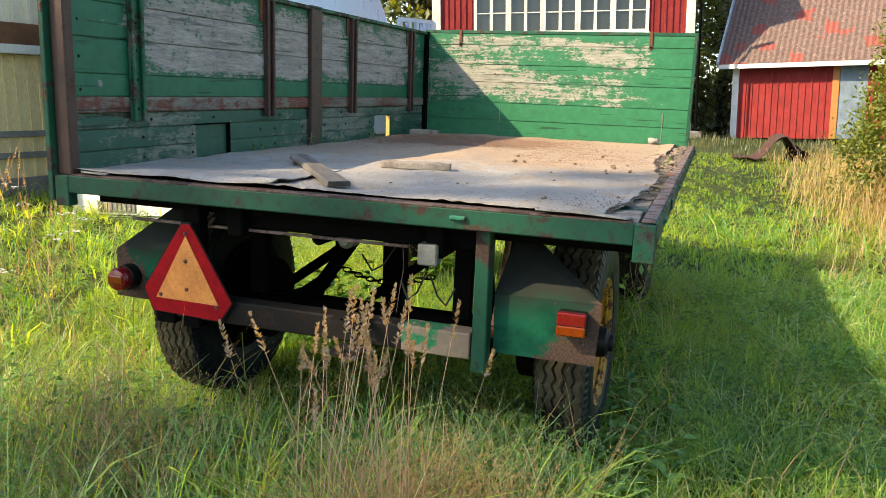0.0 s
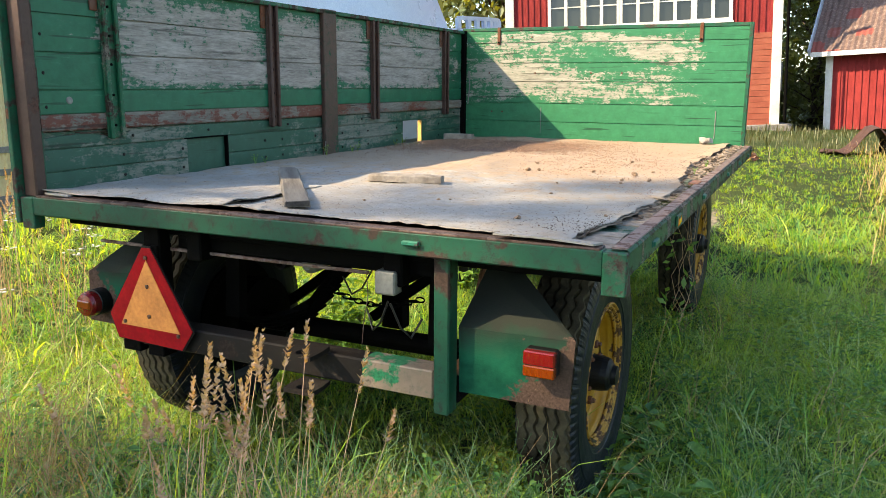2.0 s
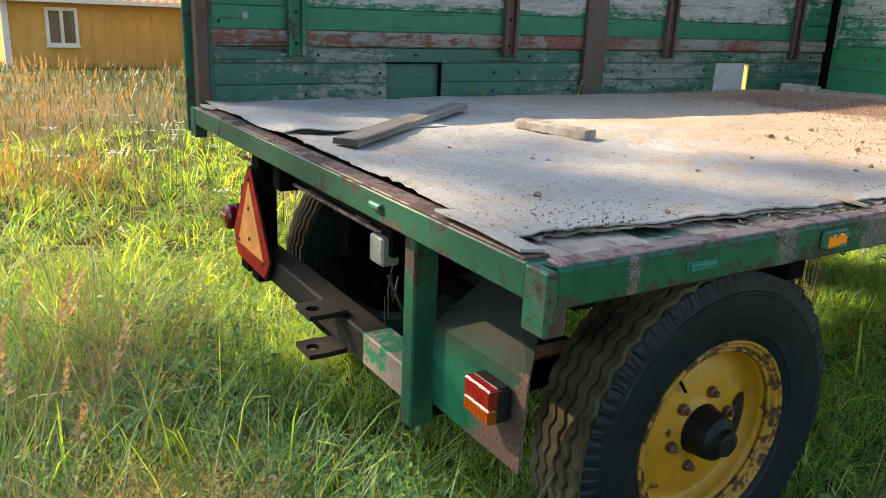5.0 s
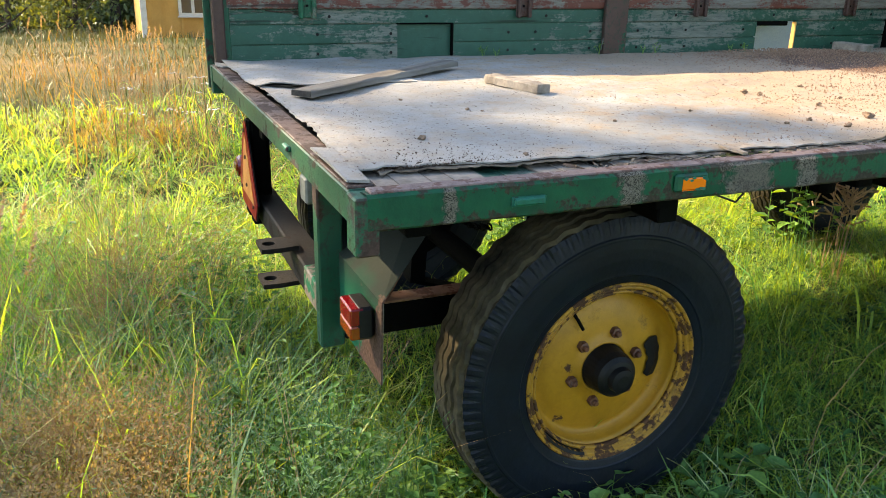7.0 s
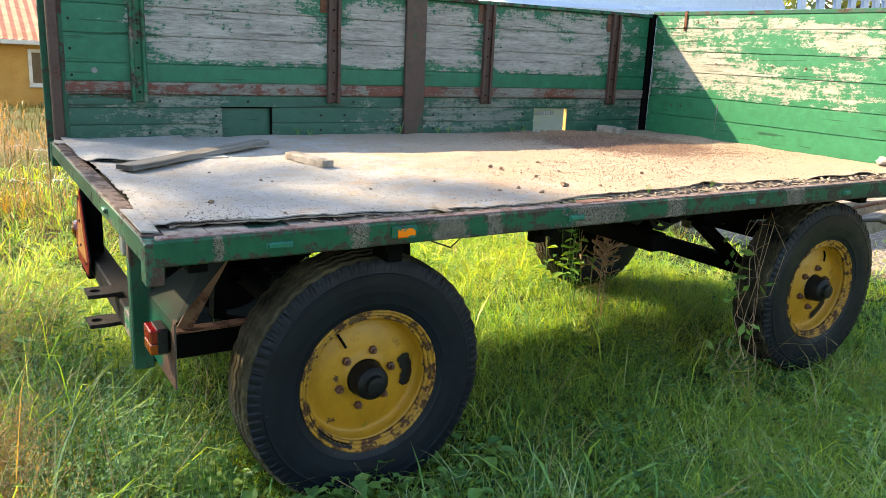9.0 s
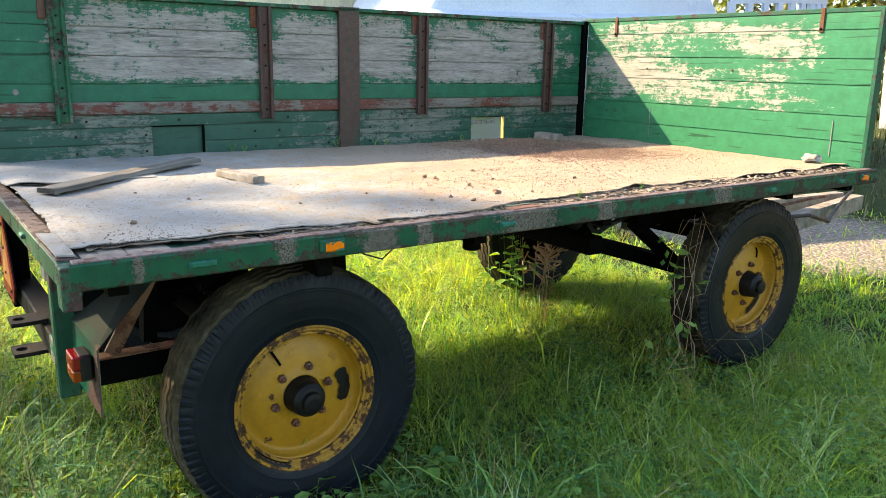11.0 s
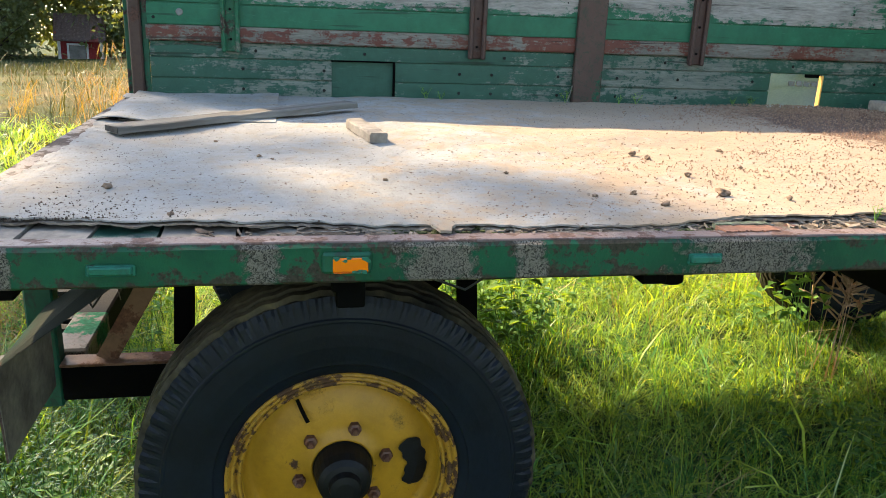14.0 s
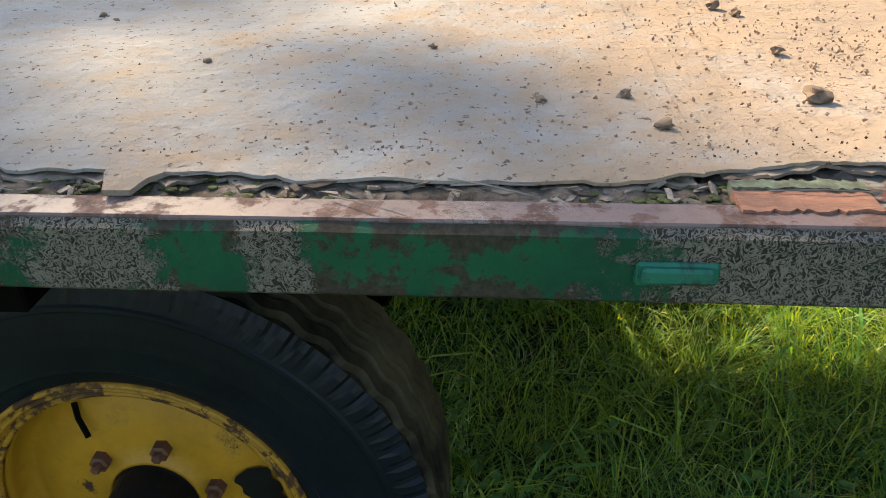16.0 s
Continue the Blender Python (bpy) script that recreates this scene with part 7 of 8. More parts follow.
def blades(n, area, height, width, rng, keep=None, bend=0.5, clump=0.0):
    """Curved grass blades as five-cornered polygons split in a strip of three: returns corners of triangles."""
    x = rng.uniform(area[0], area[1], n)
    y = rng.uniform(area[2], area[3], n)
    a = rng.uniform(0, 6.283, n)
    tuft = np.ones(n)
    if clump:  # blades spring from tufts and spread outwards
        k = max(1, n // 16)
        cx, cy, ch = x[:k], y[:k], np.clip(rng.lognormal(0.0, 0.32, k), 0.5, 1.6)
        own = rng.integers(0, k, n)
        a = rng.uniform(0, 6.283, n)
        r = np.abs(rng.normal(0, clump, n))
        x, y, tuft = cx[own] + r * np.cos(a), cy[own] + r * np.sin(a), ch[own]
        a = a + rng.normal(0, 0.6, n)
    if keep is not None:
        m = rng.uniform(0, 1, n) < keep(x, y)
        x, y, a, tuft = x[m], y[m], a[m], tuft[m]
    n = len(x)
    z = np.array([ground_z(a, b) for a, b in zip(x, y)]) - 0.01
    hgt = np.interp(rng.uniform(0, 1, n), [0, 0.6, 1], [height[0], (height[0] + height[1]) / 2, height[1]])
    hgt *= 0.75 + 0.5 * np.abs(np.sin(x * 1.9 + 0.6 * y) * np.cos(y * 1.6 - 0.4 * x))
    hgt *= tuft
    d = np.stack([np.cos(a), np.sin(a), np.zeros(n)], 1)
    s = np.stack([-np.sin(a), np.cos(a), np.zeros(n)], 1)
    w = (width * rng.uniform(0.6, 1.3, n))[:, None]
    bd = (hgt * bend * rng.uniform(0.2, 1.3, n))[:, None]
    p0 = np.stack([x, y, z], 1)
    up = np.array([0, 0, 1.0])
    p1 = p0 + d * bd * 0.38 + up * (hgt * 0.56)[:, None]
    p2 = p0 + d * bd + up * (hgt * 0.92 - np.minimum(bd[:, 0] * 0.38, hgt * 0.62))[:, None]
    quad = np.stack([p0 - s * w, p0 + s * w, p1 + s * w * 0.8, p2, p1 - s * w * 0.8], 1)
    return quad.reshape(-1, 3)


def arching(n, area, length, width, rng, keep=None, curl=(0.9, 2.7), lean=0.4, clump=0.03):
    """Long blades that spring from tufts and bow over: seven corners each."""
    k = max(1, n // 9)
    cx, cy = rng.uniform(area[0], area[1], k), rng.uniform(area[2], area[3], k)
    big, way = np.clip(rng.lognormal(0.0, 0.28, k), 0.55, 1.6), rng.uniform(0, 6.283, k)
    own = rng.integers(0, k, n)
    a = way[own] + rng.normal(0, 1.1, n)
    x, y = cx[own] + rng.normal(0, clump, n), cy[own] + rng.normal(0, clump, n)
    size = big[own] * rng.uniform(length[0], length[1], n)
    if keep is not None:
        m = rng.uniform(0, 1, n) < keep(x, y)
        x, y, a, size = x[m], y[m], a[m], size[m]
    n = len(x)
    z = np.array([ground_z(p, q) for p, q in zip(x, y)]) - 0.01
    d = np.stack([np.cos(a), np.sin(a), np.zeros(n)], 1)
    s = np.stack([-np.sin(a), np.cos(a), np.zeros(n)], 1) + rng.normal(0, 0.35, (n, 3))
    w = (width * rng.uniform(0.6, 1.35, n))[:, None]
    t0, bow = np.abs(rng.normal(0, lean, n)), rng.uniform(curl[0], curl[1], n)
    p, rows = np.stack([x, y, z], 1), []
    for i, (part_, wide) in enumerate(((0.0, 0.8), (0.36, 1.0), (0.34, 0.75), (0.30, 0.0))):
        if i:
            ang = t0 + bow * (i - 0.5) / 3
            p = p + (d * np.sin(ang)[:, None] + np.array([0, 0, 1.0]) * np.cos(ang)[:, None]) * (size * part_)[:, None]
        rows += [p - s * w * wide, p + s * w * wide] if wide else [p]
    return np.stack(rows, 1).reshape(-1, 3)


M_PALE = leafy("pale_grass_blades", (0.28, 0.46, 0.28), (0.43, 0.6, 0.36), (0.6, 0.66, 0.36), 0.54, 0.38, 0.5)
M_FAR = leafy("meadow_blades", (0.055, 0.085, 0.03), (0.085, 0.105, 0.042), (0.105, 0.105, 0.05), 0.18)
M_HAY = leafy("pale_hay", (0.46, 0.36, 0.2), (0.58, 0.46, 0.26), (0.42, 0.31, 0.16), 0.35)
M_HAZE = leafy("pink_spikelets", (0.3, 0.2, 0.14), (0.42, 0.285, 0.2), (0.36, 0.3, 0.16), 0.4, 0.9, 0.2)
M_TUFT = leafy("orange_dry_grass", (0.3, 0.17, 0.08), (0.4, 0.25, 0.12), (0.3, 0.27, 0.1), 0.35)
M_DRY = leafy("sun_bleached_grass", (0.085, 0.085, 0.035), (0.13, 0.095, 0.045), (0.07, 0.09, 0.03), 0.15)


def grass():
    rng = np.random.default_rng(11)
    grav = np.vectorize(gravel_at)

    def keep(x, y):
        k = 1 - np.clip(grav(x, y) * 1.6, 0, 0.97)
        near = np.hypot(np.maximum(0, np.abs(x - 0.8) - 3.4), np.maximum(0, np.abs(y - 1.0) - 4.0))
        return k * np.clip(1.1 - near * 0.12, 0.12, 1)

    def inside(x, y):
        return (x > -2.6) & (x < 3.0) & (y > -1.9) & (y < 4.6)

    def outer(x, y):
        return keep(x, y) * np.where(inside(x, y), 0.15, 1.0)

    def low(x, y):
        """Shorter growth in the dark under the trailer."""
        return keep(x, y) * np.where((np.abs(x) < 1.1) & (np.abs(y - 2.4) < 1.9), 0.35, 1.0)

    near_area = (-2.6, 3.0, -1.9, 4.6)
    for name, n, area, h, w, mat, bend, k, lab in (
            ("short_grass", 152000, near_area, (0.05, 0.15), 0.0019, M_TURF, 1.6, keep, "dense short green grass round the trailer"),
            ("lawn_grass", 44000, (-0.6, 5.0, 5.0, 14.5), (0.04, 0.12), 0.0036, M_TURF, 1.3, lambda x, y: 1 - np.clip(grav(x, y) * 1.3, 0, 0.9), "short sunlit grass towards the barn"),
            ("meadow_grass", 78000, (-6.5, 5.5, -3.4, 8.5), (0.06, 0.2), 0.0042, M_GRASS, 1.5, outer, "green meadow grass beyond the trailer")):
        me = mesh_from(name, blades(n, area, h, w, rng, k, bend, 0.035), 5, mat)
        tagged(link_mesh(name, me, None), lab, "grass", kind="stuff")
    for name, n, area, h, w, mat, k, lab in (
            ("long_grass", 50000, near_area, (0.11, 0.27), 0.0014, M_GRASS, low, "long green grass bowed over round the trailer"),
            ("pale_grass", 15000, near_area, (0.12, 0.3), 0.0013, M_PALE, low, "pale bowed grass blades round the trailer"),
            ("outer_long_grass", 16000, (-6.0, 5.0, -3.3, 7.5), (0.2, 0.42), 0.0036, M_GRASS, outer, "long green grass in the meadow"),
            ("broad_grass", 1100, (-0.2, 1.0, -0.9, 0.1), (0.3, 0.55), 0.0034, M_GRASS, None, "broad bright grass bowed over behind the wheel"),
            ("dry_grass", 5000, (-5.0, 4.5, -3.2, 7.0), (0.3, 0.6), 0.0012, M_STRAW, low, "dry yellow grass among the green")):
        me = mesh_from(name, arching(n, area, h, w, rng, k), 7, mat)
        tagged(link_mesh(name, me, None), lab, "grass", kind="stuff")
    # rank growth behind the trailer
    def rank(x, y):
        return np.clip(1.25 - np.abs(y + 1.0) * 0.75, 0, 1) * np.where((x > 1.15) & (y > -0.75), 0.12, 1.0) * np.clip(1.4 - np.abs(x + 0.1) * 0.5, 0.1, 1) * (1 - 0.75 * np.exp(-((x - 0.45) / 0.55) ** 2 - ((y + 0.85) / 0.2) ** 2))

    for name, n, h, w, mat, curl, lab in (("rank_grass", 14000, (0.25, 0.52), 0.0022, M_GRASS, (0.5, 1.9), "rank tall grass behind the trailer"),
                                          ("rank_pale_grass", 4500, (0.28, 0.55), 0.0017, M_PALE, (0.5, 2.0), "pale tall grass behind the trailer"),
                                          ("rank_dry_grass", 3200, (0.35, 0.65), 0.0012, M_STRAW, (0.4, 1.8), "dry straw standing behind the trailer")):
        me = mesh_from(name, arching(n, (-2.6, 2.3, -2.1, -0.12), h, w, rng, rank, curl, 0.25, 0.05), 7, mat)
        tagged(link_mesh(name, me, None), lab, "grass", kind="stuff")
    me = mesh_from("fallen_straw", arching(2400, (0.1, 0.95, -1.15, -0.45), (0.2, 0.42), 0.0016, rng, None, (0.8, 2.2), 0.5, 0.05), 7, M_STRAW)
    tagged(link_mesh("fallen_straw", me, None), "bent dry straw lying on the grass", "grass", kind="stuff")
    dryness = np.vectorize(dry_at)
    far = lambda x, y: (1 - np.clip(grav(x, y) * 1.6, 0, 0.97)) * (1 - 0.85 * dryness(x, y)) * (1 - 0.9 * np.exp(-((x - 1.5) / 2.2) ** 2 - ((y - 9.5) / 4.0) ** 2)) * np.where((np.abs(x - 0.5) < 5.5) & (np.abs(y - 2.5) < 5.7), 0.0, 1.0)
    me = mesh_from("far_grass", blades(50000, (-32, 9, -16, 22), (0.12, 0.36), 0.008, rng, far, 0.6), 5, M_FAR)
    tagged(link_mesh("far_grass", me, None), "meadow grass towards the woods", "grass", kind="stuff")
    me = mesh_from("far_dry_grass", blades(20000, (-32, 8, -16, 18), (0.1, 0.28), 0.006, rng, lambda x, y: far(x, y) * (y < 1.5) * np.clip(np.sin(x * 0.5) * np.sin(y * 0.37 + 1) + 0.55, 0, 1), 0.5), 5, M_DRY)
    tagged(link_mesh("far_dry_grass", me, None), "tall dry grass in the meadow", "grass", kind="stuff")
    dry = lambda x, y: 0.25 + 0.75 * np.clip(np.sin(x * 1.1) * np.sin(y * 1.3 + 1) + 0.5, 0, 1)
    me = mesh_from("dry_meadow", blades(52000, (-22, -3.6, -10, 3.0), (0.05, 0.15), 0.0026, rng, lambda x, y: dry(x, y) * dryness(x, y), 0.7), 5, M_DRY)
    tagged(link_mesh("dry_meadow", me, None), "pale orange dry grass beyond the trailer", "grass", kind="stuff")
    me = mesh_from("tall_dry_grass", blades(26000, (2.2, 6.5, 5.0, 14.0), (0.3, 0.7), 0.0032, rng, lambda x, y: dryness(x, y), 0.9), 5, M_HAY)
    tagged(link_mesh("tall_dry_grass", me, None), "tall yellow dry grass", "grass", kind="stuff")


grass()


def seed_grass(name, spots, label, tall=(0.55, 0.85), seed=3, spread=0.07):
    """Upright dry stalks with feathery seed heads."""
    rnd = random.Random(seed)
    bm, spikelets = bmesh.new(), []
    for x, y, n in spots:
        for _ in range(n):
            px, py = x + rnd.gauss(0, spread), y + rnd.gauss(0, spread)
            z = ground_z(px, py) - 0.02
            h = rnd.uniform(*tall)
            a, b = rnd.uniform(0, 6.28), rnd.uniform(0.03, 0.24) * h
            p = [Vector((px + math.cos(a) * b * t * t, py + math.sin(a) * b * t * t, z + h * t)) for t in (0, 0.35, 0.7, 1)]
            tube(bm, p, 0.0015, 3, 0.6)
            d = (p[3] - p[2]).normalized()
            L_ = rnd.uniform(0.06, 0.11)
            for k in range(64):
                t = rnd.random()
                c = p[3] + d * L_ * (t * 1.1 - 0.1)
                out = Vector((rnd.gauss(0, 1), rnd.gauss(0, 1), 0)).normalized()
                tip = c + (out * rnd.uniform(0.007, 0.016) * (1.15 - t * 0.7) + d * rnd.uniform(0.006, 0.012))
                wide = d.cross(out) * 0.0034
                spikelets += [c, (c + tip) / 2 - wide, tip, (c + tip) / 2 + wide]
    ob = part(name, bm, M_SEED)
    tagged(ob, label, "grass", kind="stuff")
    tagged(link_mesh("seed_head", mesh_from("seed_head", np.array([tuple(v) for v in spikelets]), 4, M_SEED), None, ob), kind="stuff")


def weeds(name, spots, leaf, height, label, seed, mat):
    """Clumps of broad-leaved weeds: folded leaves on short stems."""
    rng = np.random.default_rng(seed)
    rnd = random.Random(seed)
    verts, stems = [], bmesh.new()
    for x, y, n, r in spots:
        for _ in range(n):
            px, py = x + rnd.gauss(0, r), y + rnd.gauss(0, r)
            z0 = ground_z(px, py)
            h = height * rnd.uniform(0.35, 1.1)
            a = rnd.uniform(0, 6.283)
            tip = Vector((px + math.cos(a) * 0.06, py + math.sin(a) * 0.06, z0 + h))
            tube(stems, [(px, py, z0 - 0.01), tip], 0.0022, 3, 0.6)
            for k in range(rnd.choice((2, 3, 4))):
                t = a + k * 2.2 + rnd.uniform(-.5, .5)
                l = leaf * rnd.uniform(0.6, 1.25)
                c = tip + Vector((0, 0, -k * h * 0.16))
                d = Vector((math.cos(t), math.sin(t), rnd.uniform(-0.35, 0.35)))
                s = Vector((-math.sin(t), math.cos(t), 0)) * l * 0.36
                up = Vector((0, 0, l * 0.14))
                verts += [c, c + d * l * 0.3 - s * 0.95 + up, c + d * l * 0.68 - s * 0.7 + up, c + d * l * 1.05 - up, c + d * l * 0.68 + s * 0.7 + up, c + d * l * 0.3 + s * 0.95 + up]
    ob = part(name, stems, M_WEED)
    tagged(ob, label, "weeds", kind="stuff")
    tagged(link_mesh("leaf", mesh_from("leaf", np.array([tuple(v) for v in verts]), 6, mat), None, ob), kind="stuff")


seed_grass("seed_grass", [(0.70, -0.86, 12)], "clump of dry seed-headed grass behind the trailer", (0.85, 1.06), 3, 0.022)
seed_grass("seed_grass", [(0.53, -0.95, 6), (0.55, -1.03, 5), (0.46, -0.98, 4), (0.6, -0.9, 3)], "dry seed-headed grass behind the trailer", (0.8, 1.02), 5, 0.03)
seed_grass("seed_grass", [(-2.3, 0.95, 14), (-2.7, 0.8, 16), (-2.9, 1.1, 14), (-3.6, 0.2, 16), (-4.2, 0.6, 14)], "pale dry grass at the rear of the trailer", (0.7, 1.05), 7)
seed_grass("seed_grass", [(-4.7, -0.25, 60), (-4.85, -0.4, 26), (-4.35, 0.0, 14), (-4.5, -0.6, 10), (-5.6, -1.0, 8)], "tall clump of pale dry grass with feathery heads in the meadow", (0.55, 0.98), 9, 0.17)
for mid_x, mid_y, count, reach in ((-4.6, -0.3, 2400, 0.75), (-7.5, -1.6, 2200, 1.5)):
    tuft = lambda x, y: np.exp(-((x - mid_x) / reach) ** 2 * 2 - ((y - mid_y) / reach) ** 2 * 2)
    straw = arching(count, (mid_x - reach * 1.4, mid_x + reach * 1.4, mid_y - reach * 1.4, mid_y + reach * 1.4), (0.3, 0.62), 0.0024, np.random.default_rng(count), tuft, (0.4, 1.6), 0.3, 0.05)
    tagged(link_mesh("straw_tuft", mesh_from("straw_tuft", straw, 7, M_TUFT), None), "orange-brown dry grass in the meadow", "grass", kind="stuff")
M_GREYWEED = leafy("grey_green_leaves", (0.06, 0.15, 0.08), (0.12, 0.25, 0.125), (0.21, 0.34, 0.155), 0.35)
weeds("nettle_patch", [(-0.7, -0.3, 70, 0.16), (-1.15, -0.15, 70, 0.18), (-0.35, -0.42, 50, 0.13), (0.1, -0.35, 30, 0.12), (-1.0, -1.2, 60, 0.3), (-0.4, -1.5, 60, 0.3), (0.3, -0.9, 40, 0.2), (-1.6, -1.0, 50, 0.3)], 0.05, 0.3, "green leafy weeds in the grass", 1, M_WEED)
weeds("wheel_weeds", [(0.95, 0.25, 30, 0.12), (1.1, 0.75, 26, 0.14), (1.05, 1.3, 14, 0.12), (0.75, 0.1, 26, 0.15), (1.12, 0.5, 16, 0.1)], 0.075, 0.15, "broad green leaves round the rear wheel", 2, M_WEED)
def feathery(name, spots, height, label, seed):
    """Fine-leaved weeds: many narrow leaflets along leaning stems."""
    rnd = random.Random(seed)
    stems, verts = bmesh.new(), []
    for x, y, n, r in spots:
        for _ in range(n):
            px, py = x + rnd.gauss(0, r), y + rnd.gauss(0, r)
            z0, h, a = ground_z(px, py), height * rnd.uniform(0.5, 1.15), rnd.uniform(0, 6.283)
            lean = h * rnd.uniform(0.1, 0.8)
            at = lambda t: Vector((px + math.cos(a) * lean * t * t, py + math.sin(a) * lean * t * t, z0 + h * t * (1.15 - 0.15 * t)))
            tube(stems, [at(0), at(0.5), at(1)], 0.0016, 3, 0.6)
            for k in range(20):
                t = 0.25 + 0.75 * k / 19
                c, s = at(t), a + (1.3 if k % 2 else -1.3) + rnd.uniform(-.4, .4)
                l = rnd.uniform(0.016, 0.032) * (1.25 - 0.6 * t)
                d = Vector((math.cos(s), math.sin(s), rnd.uniform(-0.1, 0.5)))
                w = Vector((-math.sin(s), math.cos(s), 0)) * l * 0.11
                verts += [c, c + d * l * 0.5 - w, c + d * l, c + d * l * 0.5 + w]
    ob = part(name, stems, M_GREYWEED)
    tagged(ob, label, "weeds", kind="stuff")
    tagged(link_mesh("leaf", mesh_from("leaf", np.array([tuple(v) for v in verts]), 4, M_GREYWEED), None, ob), kind="stuff")


rf = random.Random(31)
feathery("feathery_weeds", [(rf.uniform(-0.6, 1.15), rf.uniform(-1.25, -0.2), rf.randint(8, 16), rf.uniform(0.05, 0.12)) for _ in range(36)] + [(0.85, 0.1, 50, 0.1), (0.62, -0.03, 50, 0.12), (0.3, -0.15, 50, 0.16), (0.0, -0.2, 40, 0.16), (0.88, -0.25, 60, 0.13), (0.6, -0.35, 50, 0.14)], 0.42, "feathery grey-green weeds behind the trailer", 12)
weeds("tyre_weeds", [(0.85, 0.12, 90, 0.1), (0.65, 0.0, 80, 0.1), (0.35, -0.1, 60, 0.15), (0.85, -0.08, 50, 0.12), (0.75, -0.25, 30, 0.12), (-0.75, -0.1, 40, 0.15), (-0.3, -0.2, 40, 0.2), (0.4, -0.92, 60, 0.17), (0.05, -0.85, 50, 0.2), (-0.9, -0.5, 60, 0.3)], 0.027, 0.34, "leafy weeds before the rear tyres", 14, M_WEED)
weeds("pale_weeds", [(1.15, -0.3, 60, 0.3), (0.7, -0.6, 50, 0.25), (0.45, -1.0, 30, 0.25), (1.5, -0.75, 30, 0.3)], 0.022, 0.2, "grey-green feathery weeds behind the trailer", 3, M_GREYWEED)
weeds("track_weeds", [(2.2, 2.2, 40, 0.5), (2.6, 1.2, 40, 0.5), (1.6, 2.9, 30, 0.4), (-2.5, 1.5, 60, 0.8), (-1.9, 3.0, 50, 0.6), (-3.2, -0.6, 60, 0.7)], 0.045, 0.16, "clover and low weeds in the grass", 4, M_WEED)
rw = random.Random(8)
weeds("meadow_weeds", [(rw.uniform(-4.5, 3.8), rw.uniform(-2.8, 5.0), rw.randint(14, 50), rw.uniform(0.06, 0.25)) for _ in range(150)], 0.036, 0.15, "mixed low leafy weeds in the grass", 9, M_WEED)
weeds("rough_weeds", [(rw.uniform(-1.8, 1.4), rw.uniform(-1.9, -0.25), rw.randint(14, 40), rw.uniform(0.08, 0.2)) for _ in range(16)], 0.024, 0.26, "rank grey-green weeds behind the trailer", 10, M_GREYWEED)
weeds("axle_weeds", [(-0.75, 1.75, 60, 0.12), (-1.05, 1.6, 70, 0.14), (-0.55, 1.55, 40, 0.12)], 0.06, 0.46, "dark leafy weeds beyond the rear axle", 17, M_WEED)
weeds("stalk_weed", [(-0.45, 3.08, 12, 0.08), (-0.6, 3.0, 8, 0.1)], 0.075, 0.62, "tall leafy weed under the trailer", 6, M_WEED)


def airy_grass(name, spots, label, seed):
    """Bent grass: hair-thin stems under airy clouds of tiny brown spikelets."""
    rnd = random.Random(seed)
    stems, verts = bmesh.new(), []
    for x, y, n, r in spots:
        for _ in range(n):
            px, py = x + rnd.gauss(0, r), y + rnd.gauss(0, r)
            z0, h, a = ground_z(px, py), rnd.uniform(0.34, 0.56), rnd.uniform(0, 6.283)
            lean = h * rnd.uniform(0.15, 0.6)
            at = lambda t: Vector((px + math.cos(a) * lean * t * t, py + math.sin(a) * lean * t * t, z0 + h * t))
            tube(stems, [at(0), at(0.5), at(1)], 0.0011, 3, 0.5)
            for k in range(34):
                t = rnd.uniform(0.55, 1.02)
                w = 0.035 * (1.15 - t) / 0.5 + 0.006
                c = at(t) + Vector((rnd.gauss(0, w), rnd.gauss(0, w), rnd.gauss(0, 0.012)))
                u = Vector((rnd.gauss(0, 1), rnd.gauss(0, 1), rnd.gauss(0, 1))).normalized() * 0.0058
                v = u.cross(Vector((0.3, 0.5, 0.8))).normalized() * 0.0025
                verts += [c - u, c - v, c + u, c + v]
    ob = part(name, stems, M_STRAW)
    tagged(ob, label, "grass", kind="stuff")
    tagged(link_mesh("spikelet", mesh_from("spikelet", np.array([tuple(v) for v in verts]), 4, M_HAZE), None, ob), kind="stuff")


airy_grass("bent_grass", [(0.6, -0.76, 150, 0.13), (0.55, -0.6, 100, 0.1), (0.75, -0.56, 100, 0.11), (0.85, -0.78, 110, 0.13), (0.7, -0.43, 40, 0.07), (0.95, -0.47, 40, 0.08), (-0.5, -0.55, 90, 0.2), (-0.95, -0.3, 90, 0.2), (-1.9, -0.6, 60, 0.3), (-2.6, 0.6, 60, 0.35)], "airy pinkish-brown bent grass behind the trailer", 5)


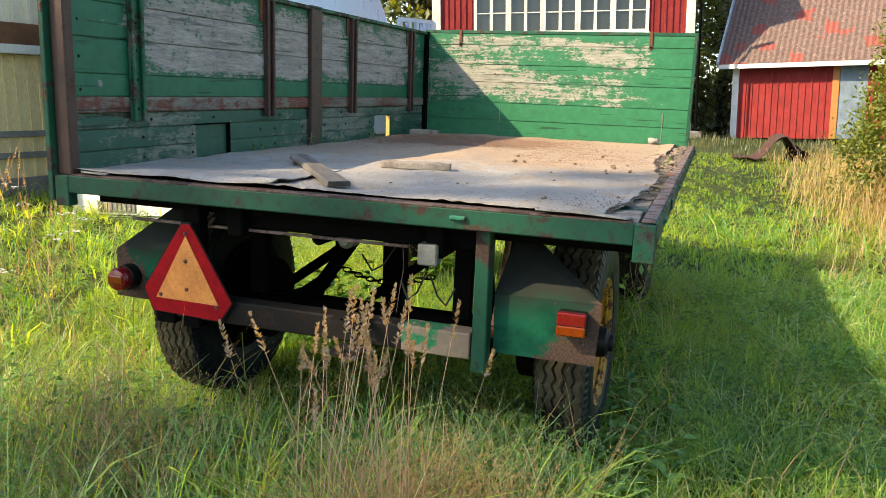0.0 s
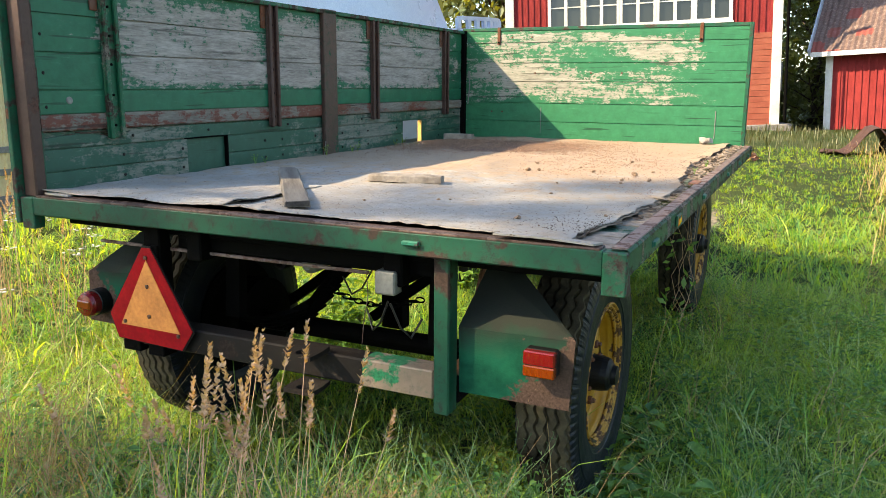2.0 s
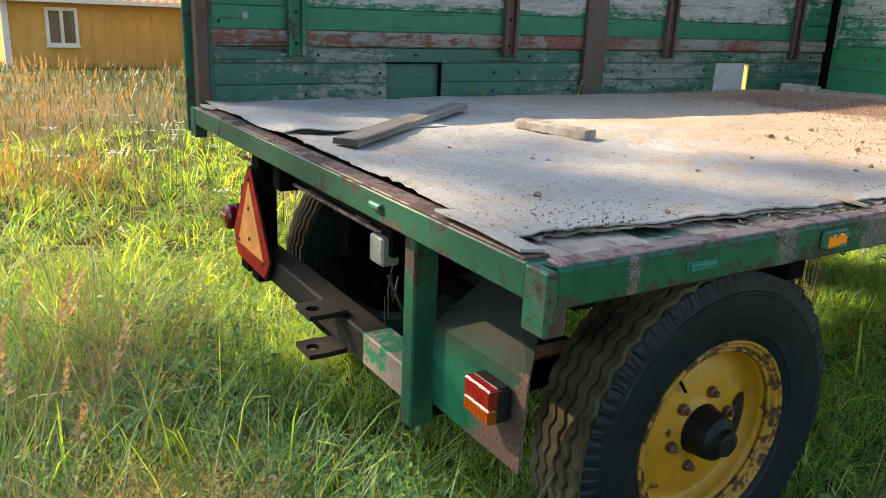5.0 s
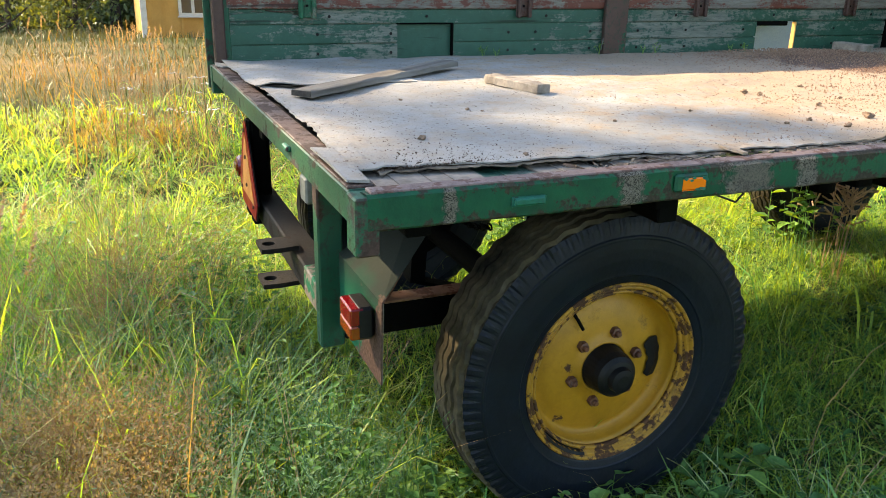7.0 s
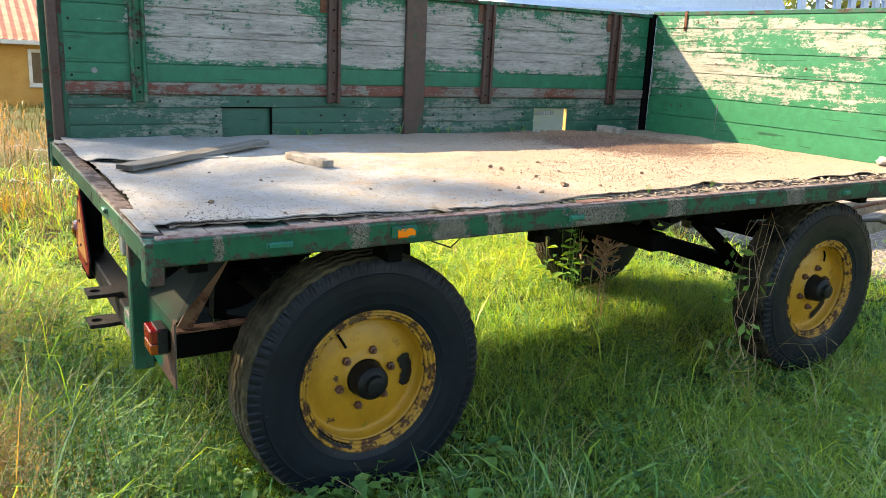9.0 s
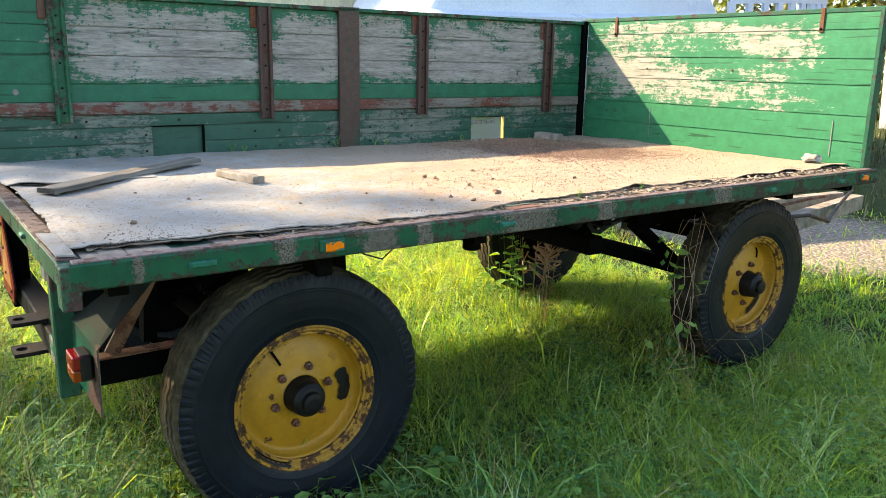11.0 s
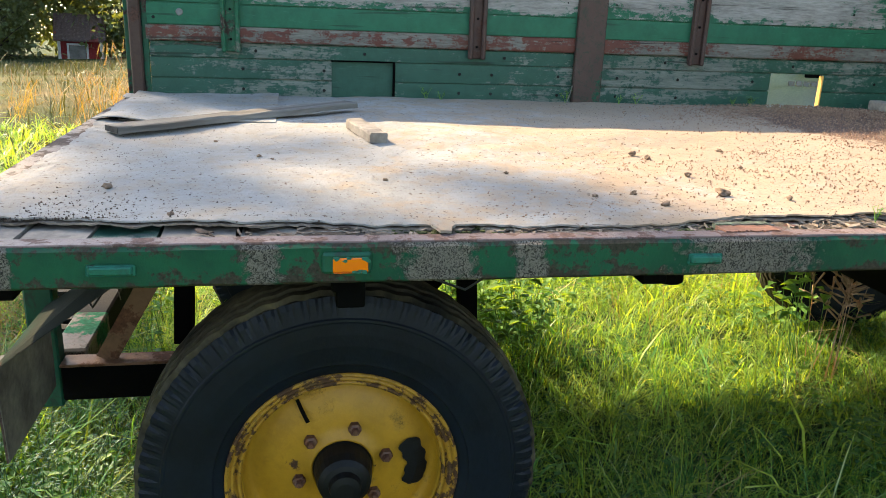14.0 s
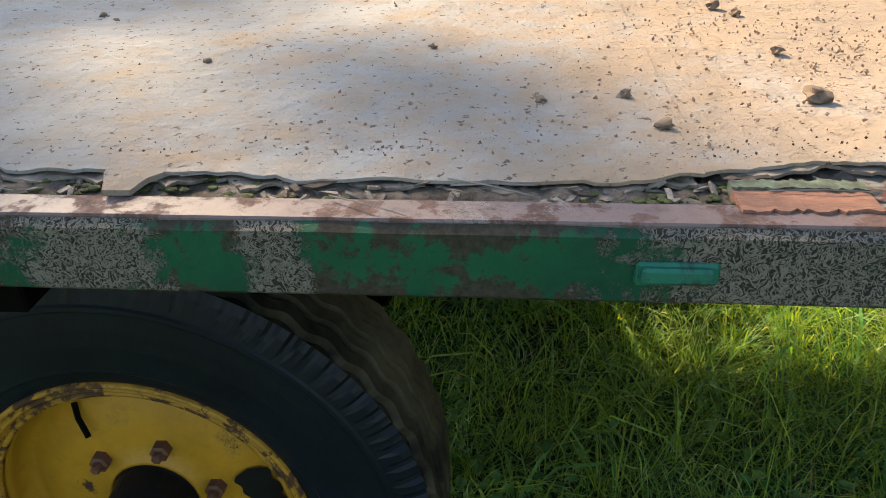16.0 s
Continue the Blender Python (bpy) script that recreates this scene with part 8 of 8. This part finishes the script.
def vines():
    rnd = random.Random(21)
    bm = bmesh.new()
    for k in range(7):
        x, y = 0.96 + rnd.uniform(-0.08, 0.08), 3.0 + rnd.uniform(-0.1, 0.07)
        pts = []
        for i in range(9):
            t = i / 8
            pts.append(LEVEL @ Vector((x + 0.045 * math.sin(i * 1.7 + k), y + 0.06 * math.sin(i * 1.1 + 2 * k) + 0.05 * t, 0.02 + (0.8 + 0.27 * rnd.random()) * t)))
        tube(bm, pts, 0.0024, 5, 0.5)
    ob = tagged(part("dry_vine", bm, M_SEED), "dry climbing stems hanging beside the front wheel", "vine", kind="stuff")
    rng = np.random.default_rng(2)
    cs = [tuple(LEVEL @ Vector((0.90 + rnd.uniform(-0.1, 0.1), 3.0 + rnd.uniform(-0.14, 0.08), rnd.uniform(0.05, 0.8)))) for _ in range(24)]
    tagged(link_mesh("leaf", mesh_from("leaf", leaf_cloud(cs, 2, np.array([.03, .03, .04]), 0.035, rng), 4, M_WEED), None, ob), kind="stuff")
    # brown, dried flower panicles under the deck
    bm = bmesh.new()
    for k in range(9):
        x, y = -0.35 + rnd.uniform(-0.12, 0.12), 3.05 + rnd.uniform(-0.15, 0.15)
        h = rnd.uniform(0.55, 0.75)
        top = Vector((x + rnd.uniform(-.12, .12), y + rnd.uniform(-.05, .3), h))
        tube(bm, [(x, y, 0), top], 0.003, 4, 0.6)
        for j in range(12):
            b = Vector((x, y, 0)).lerp(top, rnd.uniform(0.6, 1))
            tube(bm, [b, b + Vector((rnd.uniform(-.09, .09), rnd.uniform(-.09, .12), rnd.uniform(0.0, .09)))], 0.0035, 4, 1.6)
    tagged(part("dry_flower", bm, M_SEED), "brown dried flower stalks under the trailer", "weeds", kind="stuff")
    # white umbels in the meadow
    st, fl = bmesh.new(), bmesh.new()
    for k in range(60):
        x, y = rnd.gauss(-3.6, 0.9), rnd.gauss(0.9, 0.7)
        z, h = ground_z(x, y), rnd.uniform(0.45, 0.75)
        top = Vector((x + rnd.uniform(-.08, .08), y + rnd.uniform(-.08, .08), z + h))
        tube(st, [(x, y, z), top], 0.003, 4, 0.7)
        for j in range(9):
            c = top + Vector((rnd.gauss(0, .035), rnd.gauss(0, .035), rnd.uniform(0, .012)))
            bmesh.ops.create_icosphere(fl, subdivisions=1, radius=rnd.uniform(0.006, 0.011), matrix=Matrix.Translation(c) @ Matrix.Diagonal((1, 1, 0.4, 1)))
    ob = tagged(part("yarrow", st, M_WEED), "white-flowered yarrow in the meadow", "flowers", kind="stuff")
    tagged(part("flower_head", fl, M_WHITE, ob), kind="stuff")


vines()
